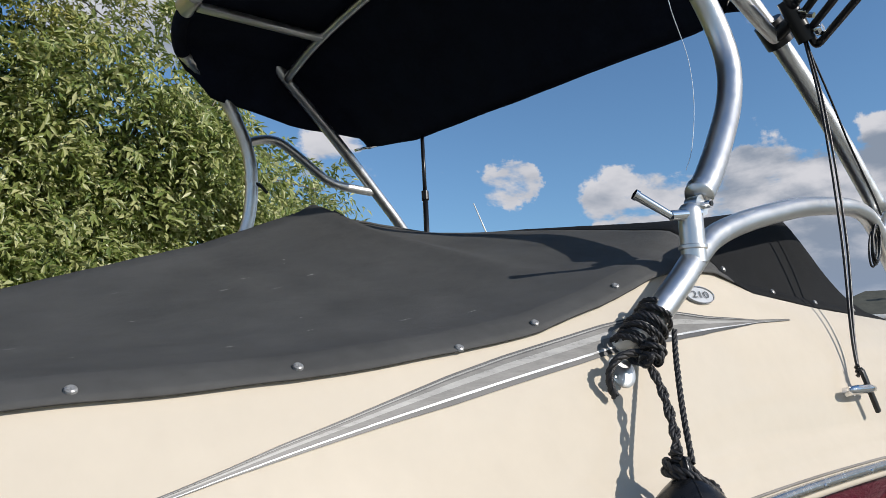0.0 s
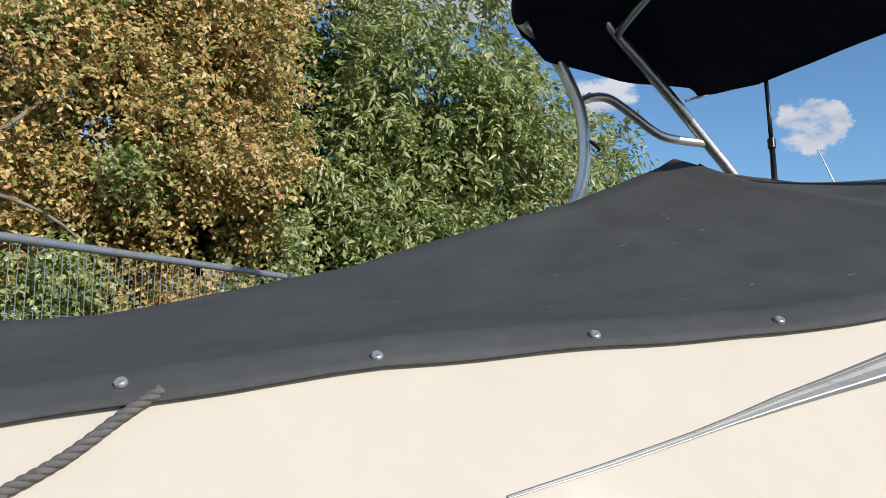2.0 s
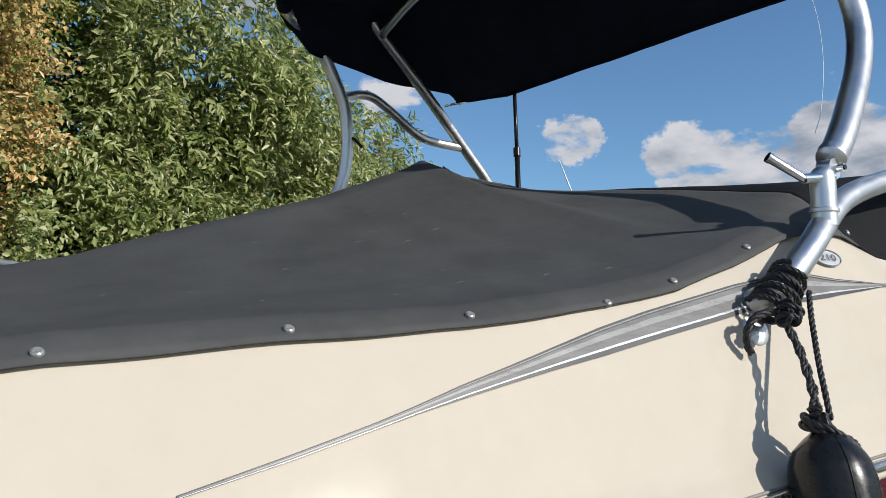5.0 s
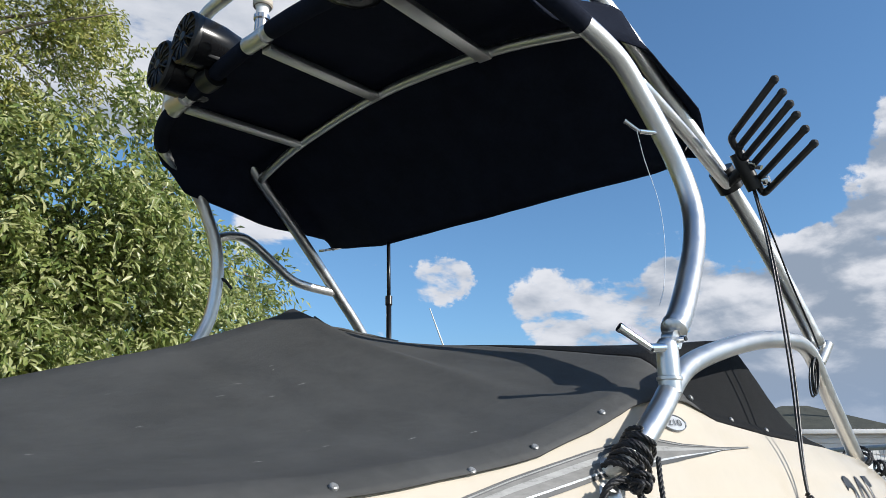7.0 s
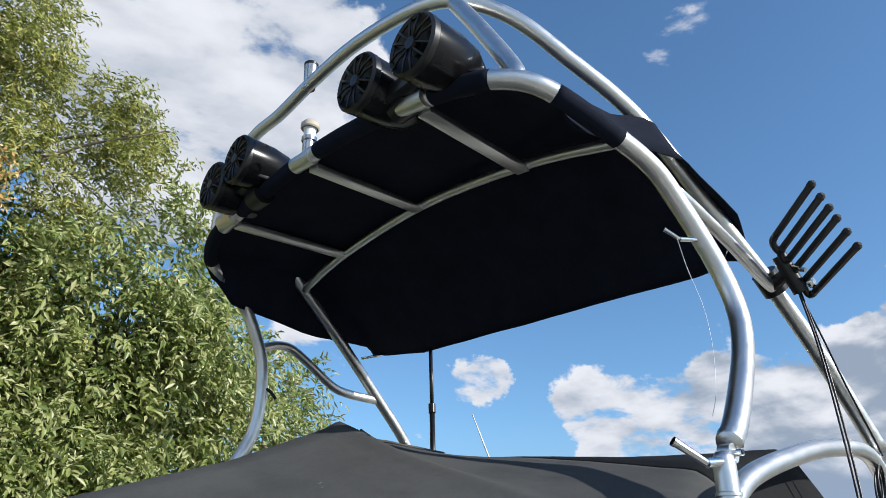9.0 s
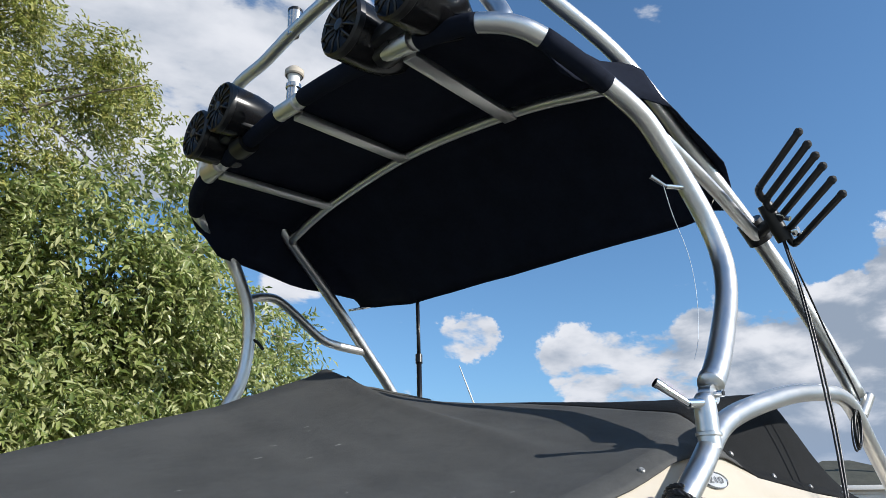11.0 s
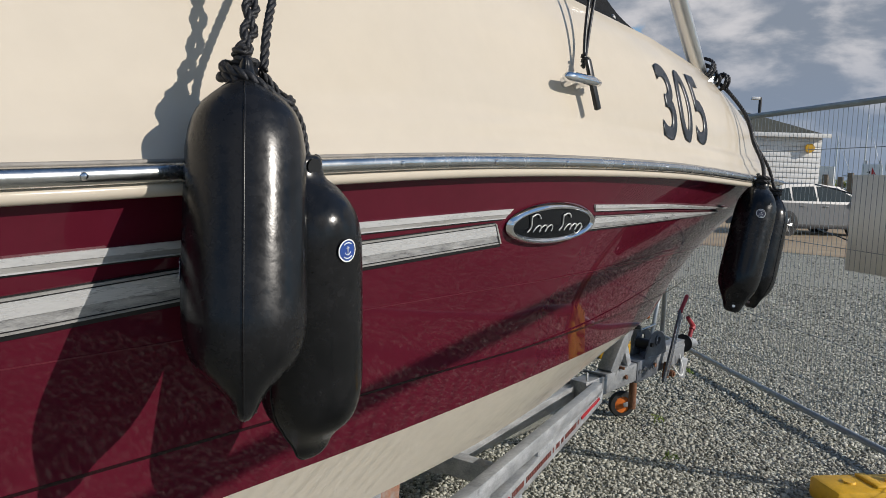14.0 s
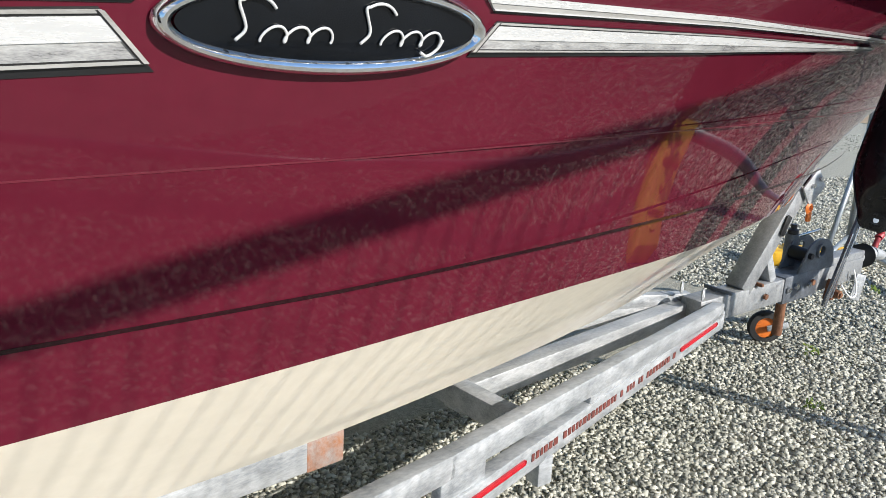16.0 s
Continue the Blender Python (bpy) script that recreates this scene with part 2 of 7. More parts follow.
def mesh_object(name, verts, faces, mat, parent=None, smooth=True, label=""):
    me = bpy.data.meshes.new(name)
    me.from_pydata([tuple(v) for v in verts], [], [tuple(f) for f in faces])
    if smooth:
        me.polygons.foreach_set("use_smooth", [True] * len(me.polygons))
    me.materials.append(mat)
    me.update()
    ob = new(name, me)
    ob.parent = parent
    return tagged(ob, label=label)


def part(name, bm, mat, parent=None, label="", smooth=True):
    """One mesh object out of a bmesh, under a thing or a part."""
    me = bpy.data.meshes.new(name)
    bmesh.ops.recalc_face_normals(bm, faces=bm.faces)
    bm.to_mesh(me)
    bm.free()
    if smooth:
        me.polygons.foreach_set("use_smooth", [True] * len(me.polygons))
        me.set_sharp_from_angle(angle=radians(35))
    me.materials.append(mat)
    ob = new(name, me)
    ob.parent = parent
    return tagged(ob, label=label)


def thing(name, label, category, group="", m=None):
    ob = new(name)
    ob.empty_display_size = 0.1
    if m is not None:
        ob.matrix_world = m
    return tagged(ob, label, category, group)


def bm_box(bm, size, m=None, bevel=0.0):
    r = bmesh.ops.create_cube(bm, size=1.0, matrix=(m or Matrix()) @ Matrix.Diagonal((*size, 1)))
    if bevel:
        es = list({e for v in r["verts"] for e in v.link_edges})
        bmesh.ops.bevel(bm, geom=es, offset=bevel, segments=2, affect="EDGES", profile=0.5)
    return bm


def box(size, m=None, bevel=0.0):
    return bm_box(bmesh.new(), size, m, bevel)


def bm_cyl(bm, a, b, r, r2=None, seg=20):
    a, b = Vector(a), Vector(b)
    d = b - a
    m = Matrix.Translation((a + b) / 2) @ d.to_track_quat("Z", "Y").to_matrix().to_4x4()
    bmesh.ops.create_cone(bm, cap_ends=True, segments=seg, radius1=r, radius2=r if r2 is None else r2, depth=d.length, matrix=m)
    return bm


def cyl(a, b, r, r2=None, seg=20):
    return bm_cyl(bmesh.new(), a, b, r, r2, seg)


def catmull(points, n):
    """n points per span along a smooth curve through the points."""
    p = [Vector(q) for q in points]
    p = [p[0] * 2 - p[1]] + p + [p[-1] * 2 - p[-2]]
    res = []
    for i in range(1, len(p) - 2):
        for k in range(n):
            t = k / n
            a, b, c, d = p[i - 1], p[i], p[i + 1], p[i + 2]
            res.append(0.5 * (2 * b + (c - a) * t + (2 * a - 5 * b + 4 * c - d) * t * t + (3 * b - a - 3 * c + d) * t ** 3))
    res.append(p[-2])
    return res


def tube_data(path, radius, seg=12, caps=True):
    """Verts and faces of a round tube along a path; radius a number or one for each point."""
    path = [Vector(p) for p in path]
    rs = radius if isinstance(radius, (list, tuple)) else [radius] * len(path)
    verts, faces = [], []
    t0 = (path[1] - path[0]).normalized()
    up = Vector((0, 0, 1)) if abs(t0.z) < 0.9 else Vector((1, 0, 0))
    nrm = (up - t0 * up.dot(t0)).normalized()
    for i, p in enumerate(path):
        t = (path[min(i + 1, len(path) - 1)] - path[max(i - 1, 0)]).normalized()
        nrm = (nrm - t * nrm.dot(t)).normalized()
        bi = t.cross(nrm)
        for k in range(seg):
            a = 2 * math.pi * k / seg
            verts.append(p + (nrm * math.cos(a) + bi * math.sin(a)) * rs[i])
    for i in range(len(path) - 1):
        for k in range(seg):
            a, b = i * seg + k, i * seg + (k + 1) % seg
            faces.append((a, b, b + seg, a + seg))
    if caps:
        faces.append(tuple(range(seg))[::-1])
        faces.append(tuple(range(len(verts) - seg, len(verts))))
    return verts, faces


def tube(name, path, radius, mat, parent=None, seg=14, label=""):
    v, f = tube_data(path, radius, seg)
    return mesh_object(name, v, f, mat, parent, True, label)


def twisted_rope_data(path, radius, pitch, strands=3, seg=8):
    """A laid rope: strands wound round the path."""
    path = [Vector(p) for p in path]
    # resample evenly
    lens = [0.0]
    for a, b in zip(path, path[1:]):
        lens.append(lens[-1] + (b - a).length)
    step = pitch / 10
    n = max(8, int(lens[-1] / step))
    xs = np.linspace(0, lens[-1], n)
    pts = [Vector(c) for c in zip(*[np.interp(xs, lens, [p[i] for p in path]) for i in range(3)])]
    t0 = (pts[1] - pts[0]).normalized()
    up = Vector((0, 0, 1)) if abs(t0.z) < 0.9 else Vector((1, 0, 0))
    nrm = (up - t0 * up.dot(t0)).normalized()
    frames = []
    for i, p in enumerate(pts):
        t = (pts[min(i + 1, n - 1)] - pts[max(i - 1, 0)]).normalized()
        nrm = (nrm - t * nrm.dot(t)).normalized()
        frames.append((p, nrm.copy(), t.cross(nrm)))
    verts, faces = [], []
    for s in range(strands):
        line = []
        for i, (p, a, b) in enumerate(frames):
            w = 2 * math.pi * (xs[i] / pitch + s / strands)
            line.append(p + (a * math.cos(w) + b * math.sin(w)) * radius * 0.5)
        v, f = tube_data(line, radius * 0.56, seg)
        o = len(verts)
        verts += v
        faces += [tuple(o + k for k in q) for q in f]
    return verts, faces


def rope(name, path, radius, mat, parent=None, pitch=None, label=""):
    v, f = twisted_rope_data(path, radius, pitch or radius * 7)
    return mesh_object(name, v, f, mat, parent, True, label)

# ---- the boat ----
# Longitudinal lines of the hull, starboard side as (x, half breadth, z); x towards the bow.
RAIL = [(-2.5, 1.18, 1.37), (-1.5, 1.255, 1.425), (-0.7, 1.275, 1.47), (0.0, 1.28, 1.51), (0.7, 1.28, 1.52), (1.3, 1.265, 1.505), (1.75, 1.20, 1.50), (2.2, 1.06, 1.50), (2.65, 0.80, 1.495), (3.05, 0.43, 1.49), (3.32, 0.0, 1.485)]
BOOT = [(-2.5, 1.08, 0.98), (-1.5, 1.13, 1.01), (-0.7, 1.15, 1.03), (0.0, 1.15, 1.045), (0.6, 1.12, 1.06), (1.13, 1.01, 1.04), (1.6, 0.86, 1.02), (2.1, 0.62, 0.96), (2.5, 0.40, 0.92), (2.85, 0.17, 0.88), (3.02, 0.0, 0.87)]
CHINE = [(-2.5, 0.98, 0.82), (-1.5, 1.0, 0.83), (-0.7, 1.0, 0.84), (0.1, 1.0, 0.85), (0.66, 0.94, 0.86), (1.2, 0.78, 0.835), (1.7, 0.57, 0.80), (2.15, 0.38, 0.79), (2.5, 0.23, 0.79), (2.82, 0.09, 0.79), (2.97, 0.0, 0.79)]
KEEL = [(-2.5, 0, 0.50), (-1.5, 0, 0.50), (-0.7, 0, 0.50), (0.1, 0, 0.51), (0.66, 0, 0.52), (1.2, 0, 0.54), (1.7, 0, 0.57), (2.15, 0, 0.61), (2.5, 0, 0.66), (2.8, 0, 0.72), (2.93, 0, 0.76)]
NS = 14
rail_c, boot_c, chine_c, keel_c = (catmull(c, NS) for c in (RAIL, BOOT, CHINE, KEEL))
for c in (rail_c, boot_c, chine_c, keel_c):
    for p in c:
        p.y = max(0.0, p.y)
GUN_X = [-2.3, -2.0, -1.73, -1.5, -1.25, -1.0, -0.75, -0.57, -0.42, -0.27, -0.16, -0.06, 0.1, 0.4, 0.83, 1.3, 1.75, 2.2, 2.65, 3.05, 3.35]
GUN_Z = [1.594, 1.624, 1.662, 1.694, 1.715, 1.732, 1.764, 1.798, 1.845, 1.90, 1.925, 1.925, 1.885, 1.862, 1.845, 1.815, 1.77, 1.72, 1.655, 1.585, 1.50]
GUN_IN = [0.11, 0.14, 0.15, 0.16, 0.158, 0.155, 0.155, 0.15, 0.148, 0.145, 0.142, 0.138, 0.135, 0.135, 0.14, 0.165, 0.20, 0.24, 0.27, 0.20, 0.0]


def gun_z(x):
    return float(np.interp(x, GUN_X, GUN_Z))


def side_in(x, f):
    """How far the cream topside leans in over the rail, f of the way from rail to gunwale."""
    g = float(np.interp(x, GUN_X, GUN_IN))
    fwd = float(np.interp(x, [-1.0, 0.6], [0.0, 1.0]))
    aft_shape = 0.22 * min(1, f / 0.18) + 0.78 * f
    fwd_shape = 0.20 * min(1, f / 0.22) + 0.22 * f + 0.58 * f ** 3.2
    return g * ((1 - fwd) * aft_shape + fwd * fwd_shape)


TOP_F = list(np.linspace(0, 0.30, 16)) + list(np.linspace(0.35, 1.0, 13))


def section(i):
    """Half section at station i: lists of (x, y, z) for the parts of the hull."""
    k, c, b, r = keel_c[i], chine_c[i], boot_c[i], rail_c[i]
    bottom = [k.lerp(c, f) for f in (0, 0.25, 0.5, 0.75, 1.0)]
    cream = [c.lerp(b, f) for f in (0, 0.33, 0.67, 1.0)]
    maroon = []
    hollow = float(np.interp(r.x, [0.3, 2.4, 3.3], [0.0, 0.07, 0.0]))
    for f in np.linspace(0, 1, 13):
        p = b.lerp(r, f)
        p.y = max(0.0, p.y - hollow * math.sin(math.pi * f) - 0.004 * min(1.0, f * 3.5))
        maroon.append(p)
    gz = gun_z(r.x)
    top = []
    for f in TOP_F:
        h = (gz - r.z) * f
        cove = 0.0022 * math.exp(-((h - 0.058) / 0.013) ** 2) - 0.0022 * math.exp(-((h - 0.034) / 0.011) ** 2)
        cove *= min(1.0, max(0.0, (3.0 - r.x) / 0.5))
        top.append(Vector((r.x, max(0.0, r.y - min(r.y, side_in(r.x, f)) + cove), r.z + h)))
    g = top[-1]
    deck = []
    for f in np.linspace(0, 1, 10):
        crown = 0.10 * (1 - (1 - f) ** 2) * min(1, g.y / 0.6) if g.x > 0.9 else -0.02 * f
        deck.append(Vector((g.x, g.y * (1 - f), g.z + crown)))
    return bottom, cream, maroon, top, deck


STATIONS = [section(i) for i in range(len(rail_c))]


def side_point(x, z, side=-1, off=0.0):
    """The point of the hull's side at x and height z (maroon or cream), off metres outside."""
    xs = [s[2][-1].x for s in STATIONS]
    i = max(0, min(len(xs) - 2, int(np.searchsorted(xs, x)) - 1))
    res = []
    for s in (STATIONS[i], STATIONS[i + 1]):
        line = s[2] + s[3][1:]
        res.append(float(np.interp(z, [p.z for p in line], [p.y for p in line])))
    f = (x - xs[i]) / (xs[i + 1] - xs[i])
    return Vector((x, side * (res[0] + (res[1] - res[0]) * f + off), z))


def side_frame(x, z, off=0.0):
    """A pose on the starboard side: x along, y up the side, z out of it."""
    p = side_point(x, z, -1, off)
    tx = (side_point(x + 0.02, z) - side_point(x - 0.02, z)).normalized()
    tz = (side_point(x, z + 0.015) - side_point(x, z - 0.015)).normalized()
    n = tx.cross(tz).normalized()
    ty = n.cross(tx)
    return Matrix.Translation(p) @ Matrix((tx, ty, n)).transposed().to_4x4()


def loft(which, flip_both=True):
    """Verts and faces of one band of the hull on both sides."""
    verts, faces = [], []
    for side in (-1, 1):
        o = len(verts)
        rows = [[Vector((p.x, p.y * side, p.z)) for p in s[which]] for s in STATIONS]
        w = len(rows[0])
        for r in rows:
            verts += r
        for i in range(len(rows) - 1):
            for k in range(w - 1):
                a = o + i * w + k
                q = (a, a + w, a + w + 1, a + 1)
                faces.append(q if side < 0 else q[::-1])
    return verts, faces


boat = thing("motorboat", "cream and maroon fibreglass motorboat standing on a road trailer", "boat")
for which, name, mat, lab in ((0, "hull_bottom", M_BOTTOM, "cream hull bottom"), (1, "boot_band", M_BOTTOM, "cream band along the chine"), (2, "hull_side", M_MAROON, "glossy maroon hull side"), (3, "topside", M_CREAM, "cream topside"), (4, "deck", M_CREAM, "cream deck")):
    v, f = loft(which)
    mesh_object(name, v, f, mat, boat, True, lab)
# transom
first = STATIONS[0]
loop = first[0] + first[1][1:] + first[2][1:] + first[3][1:] + first[4][1:]
tv = [Vector((p.x, -p.y, p.z)) for p in loop] + [Vector((p.x, p.y, p.z)) for p in loop]
n0 = len(loop)
tf = [(i, i + 1, n0 + i + 1, n0 + i) for i in range(n0 - 1)]
mesh_object("transom", tv, tf, M_CREAM, boat, False, "cream transom")


def side_strip(name, xs, zlo, zhi, off, mat, parent, label="", rows=2, lean=None):
    """A raised band on the starboard side between two heights that vary along x; lean shifts its upper edge along x."""
    verts, faces = [], []
    w = rows + 3
    lean = [0.0] * len(xs) if lean is None else lean
    for x, a, b, d in zip(xs, zlo, zhi, lean):
        line = [side_point(x, a, -1, 0.0)]
        for k in range(rows + 1):
            line.append(side_point(x + d * k / rows, a + (b - a) * k / rows, -1, off))
        line.append(side_point(x + d, b, -1, 0.0))
        verts += line
    for i in range(len(xs) - 1):
        for k in range(w - 1):
            a = i * w + k
            faces.append((a, a + w, a + w + 1, a + 1))
    n = len(verts)
    faces.append(tuple(range(w))[::-1])
    faces.append(tuple(range(n - w, n)))
    ob = mesh_object(name, verts, faces, mat, parent, True, label)
    ob.data.set_sharp_from_angle(angle=radians(40))
    return ob


# grey-brown that stands in for the shade along the top of the rub rail
M_RAILSHADE = material("rail_shade_grey", (0.16, 0.15, 0.135), 0.7, color2=(0.30, 0.28, 0.25), vscale=12, stretch=(1, 4, 4))
# rub rail: a cream moulding with a half-round stainless strip on it
for side, nm in ((-1, "rub_rail"), (1, "rub_rail")):
    path = [Vector((p.x, side * (p.y + 0.004), p.z - 0.004)) for p in rail_c]
    base = tube(nm, [p + Vector((0, side * -0.002, -0.0165)) for p in path], 0.0085, M_CREAM, boat, 10, "cream rub rail moulding")
    strip = tube("rail_strip", [p + Vector((0, side * 0.006, 0.0)) for p in path], 0.0098, M_STEEL, base, 12, "stainless rub rail strip")
    lip = tube("rail_shade_line", [p + Vector((0, side * -0.006, 0.011)) for p in path], 0.0028, M_RAILSHADE, base, 8, "grey-brown bead painted as the shade over the rub rail")
    if side < 0:
        bm = bmesh.new()
        for x in np.arange(-2.1, 2.9, 0.21):
            z = float(np.interp(x, [q.x for q in path], [q.z for q in path]))
            y = float(np.interp(x, [q.x for q in path], [q.y for q in path]))
            rv = bmesh.new()
            bmesh.ops.create_uvsphere(rv, u_segments=10, v_segments=6, radius=0.0042, matrix=Matrix.Translation((x, y - 0.0152, z + 0.0)))
            part("rivet", rv, M_CHROME, strip)
        bm.free()

# moulded lines in the maroon side
M_LIGHTLINE = material("pale_maroon", (0.112, 0.014, 0.025), 0.3, vary=0.2, vscale=20)
M_DARKLINE = material("dark_maroon", (0.016, 0.002, 0.004), 0.15, vary=0.2, vscale=20)
for nm, zz, h, mt, lab in (("spray_line", [1.274, 1.282, 1.281, 1.282, 1.284], 0.0016, M_LIGHTLINE, "thin pale moulded line"), ("spray_step", [1.12, 1.138, 1.136, 1.142, 1.15], 0.0045, M_DARKLINE, "dark moulded step")):
    xs = np.linspace(-2.2, 1.9, 70)
    z = np.interp(xs, [-2.2, 0.0, 0.3, 0.75, 1.9], zz)
    side_strip(nm, xs, z - h / 2, z + h / 2, 0.0006, mt, boat, lab, 2)

# ---- the canvas cockpit cover ----
RIDGE_X = [-2.45, -2.2, -1.92, -1.36, -0.72, -0.40, -0.345, -0.28, 0.0, 0.35, 0.60, 0.72, 1.00, 1.13]
RIDGE_Z = [1.705, 1.738, 1.768, 1.895, 2.10, 2.235, 2.268, 2.235, 2.205, 2.19, 2.185, 2.14, 1.95, 1.90]
# top edge of the starboard side screen under the canvas
EDGE_X = [-0.30, -0.10, 0.0, 0.25, 0.50, 0.58, 0.66, 0.80, 0.95, 1.12]
EDGE_Z = [1.99, 2.03, 2.05, 2.10, 2.150, 2.150, 2.105, 1.985, 1.865, 1.86]
COVER_X0, COVER_X1 = -2.44, 1.00
PANEL_X = 0.02


def rail_y(x):
    return float(np.interp(x, [p.x for p in rail_c], [p.y for p in rail_c]))


def gun_y(x):
    return rail_y(x) - float(np.interp(x, GUN_X, GUN_IN))


def hem_in(x):
    """How far the hem runs inboard of the gunwale ahead of the tower."""
    return float(np.interp(x, [-0.06, 0.24, 0.5, 1.0], [0.0, 0.025, 0.022, 0.045]))


def hem_rise(x):
    return float(np.interp(x, [-0.06, 0.24, 1.0], [0.0, 0.010, 0.006]))


def cover_height(x, s):
    """Height of the cover at x; s from 0 at the gunwale to 1 on the centre line."""
    z0 = gun_z(x) + 0.022 + 0.004 * float(np.interp(x, [-0.30, -0.05], [1.0, 0.0])) + hem_rise(x)
    zc = float(np.interp(x, RIDGE_X, RIDGE_Z))
    hump = float(np.interp(x, [-0.34, 0.12], [0.0, 1.0]))
    hump = hump * hump * (3 - 2 * hump)
    tent = z0 + (zc - z0) * s ** 1.08 - 0.022 * math.sin(math.pi * s)
    ze = max(z0 + 0.004, float(np.interp(x, EDGE_X, EDGE_Z)))
    q = min(1.0, s / 0.105)
    boxy = z0 + (ze - z0) * (1 - (1 - q) ** 1.25) if q < 1 else ze + (zc - ze) * ((s - 0.105) / 0.895) ** 0.8
    fold = 0.006 * noise.noise(Vector((x * 3.0, s * 4.0, 1.3))) + 0.003 * noise.noise(Vector((x * 11.0, s * 9.0, 4.0)))
    return (1 - hump) * tent + hump * boxy + fold * min(1, s * 6)


def stern_cut(x):
    """Share of the half breadth that the cover leaves bare where its hem turns across the stern."""
    return float(np.interp(x, [-2.44, -2.12, -2.085, -2.068, -2.058], [0.62, 0.13, 0.06, 0.022, 0.0]))


cover = thing("cockpit_cover", "faded black canvas cockpit cover buttoned over the boat, peaked amidships", "boat cover")
NT = 26


def cover_row(x):
    """One line of canvas across the boat, hem to hem."""
    row = []
    for side in (-1, 1):
        half = []
        gz = gun_z(x)
        p = side_point(x, gz - 0.004, side, 0.009) + Vector((0, -side * hem_in(x), hem_rise(x)))
        cut = stern_cut(x)
        if cut > 0.0:
            p = Vector((x, side * gun_y(x) * (1 - cut), gz + 0.003))
        wob = 0.0015 * math.sin(x * 2 * math.pi / 0.262 + 1.0)
        lap = float(np.interp(x, [-0.30, -0.05], [1.0, 0.0]))
        half.append(p + Vector((0, side * 0.002, wob)))
        half.append(p + Vector((0, -side * (0.005 + 0.006 * lap), 0.009)))
        half.append(p + Vector((0, -side * (0.013 + 0.014 * lap), 0.017 + 0.003 * lap)))
        gy = gun_y(x) - 0.014 - 0.022 * lap - hem_in(x)
        for k in range(NT + 1):
            q = cut + (1 - cut) * (k / NT) ** 1.9
            half.append(Vector((x, side * gy * (1 - q), cover_height(x, q))))
        row.append(half)
    return row[0] + row[1][::-1][1:]


def cover_sheet(name, x0, x1, n, mat, label):
    verts, faces = [], []
    for i in range(n + 1):
        line = cover_row(x0 + (x1 - x0) * i / n)
        verts += line
    w = len(line)
    for i in range(n):
        for k in range(w - 1):
            a = i * w + k
            faces.append((a, a + w, a + w + 1, a + 1))
    sheet = mesh_object(name, verts, faces, mat, cover, True, label)
    sheet.modifiers.new("thickness", "SOLIDIFY").thickness = 0.003


cover_sheet("canvas", COVER_X0, PANEL_X, 170, M_CANVAS, "faded black canvas")
cover_sheet("windscreen_panel", PANEL_X, COVER_X1, 60, M_CANVASDARK, "darker unfaded canvas over the windscreen")
# seam rib along the top and hem piping
ridge = [Vector((x, -gun_y(x) * 0.10, cover_height(x, 0.90) + 0.002)) for x in np.linspace(-0.34, 0.0, 24)]
tube("seam", ridge, 0.004, M_CANVAS, cover, 6)
SNAPS = [(-2.040, 1.634), (-1.762, 1.672), (-1.507, 1.698), (-1.248, 1.722), (-0.987, 1.742), (-0.733, 1.765), (-0.567, 1.806), (-0.354, 1.878), (0.02, 1.935), (0.239, 1.897), (0.442, 1.880), (0.70, 1.872)]


def snap_button():
    bm = bmesh.new()
    prof = [(0.0071, 0.0), (0.0071, 0.0014), (0.0064, 0.0033), (0.0044, 0.0046), (0.003, 0.0044), (0.0, 0.0042)]
    seg = 18
    rings = [[bm.verts.new((r * math.cos(2 * math.pi * k / seg), r * math.sin(2 * math.pi * k / seg), h)) for k in range(seg)] for r, h in prof[:-1]]
    top = bm.verts.new((0, 0, prof[-1][1]))
    for a, b in zip(rings, rings[1:]):
        for k in range(seg):
            bm.faces.new((a[k], a[(k + 1) % seg], b[(k + 1) % seg], b[k]))
    for k in range(seg):
        bm.faces.new((rings[-1][k], rings[-1][(k + 1) % seg], top))
    return bm


button = None
for x, z in SNAPS:
    tx = (side_point(x + 0.02, gun_z(x)) - side_point(x - 0.02, gun_z(x))).normalized()
    tx.z = (gun_z(x + 0.05) - gun_z(x - 0.05)) / 0.1
    tx.normalize()
    rise = z - (gun_z(x) - 0.004) - hem_rise(x)
    n = Vector((0.0, -0.64, 0.77)) if x < 0 else Vector((0.1, -0.85, 0.50))
    n = (n - tx * n.dot(tx)).normalized()
    lean = 1.25 if x < 0 else 0.7
    pos = Vector((x, side_point(x, gun_z(x), -1, 0.009).y + hem_in(x) + rise * lean, z)) + n * 0.001
    mm = Matrix.Translation(pos) @ Matrix((tx, n.cross(tx), n)).transposed().to_4x4()
    if button is None:
        button = part("snap", snap_button(), M_SNAP, cover, "dull nickel press stud")
        button.matrix_world = mm
    else:
        o = button.copy()
        scene.collection.objects.link(o)
        o.matrix_world = mm

# ---- the wakeboard tower ----


def lathe_ring(c, r, h=0.008, seg=24):
    """A low rounded bead round an upright tube."""
    bm = bmesh.new()
    rings = [[bm.verts.new((c[0] + (r + o) * math.cos(2 * math.pi * k / seg), c[1] + (r + o) * math.sin(2 * math.pi * k / seg), c[2] + z)) for k in range(seg)] for o, z in ((-0.004, -h), (0.001, -h / 2), (0.001, h / 2), (-0.004, h))]
    for a, b in zip(rings, rings[1:]):
        for k in range(seg):
            bm.faces.new((a[k], a[(k + 1) % seg], b[(k + 1) % seg], b[k]))
    return bm


R_T = 0.0265
tower = thing("wakeboard_tower", "brushed aluminium wakeboard tower of bent tubes over the cockpit", "tower")


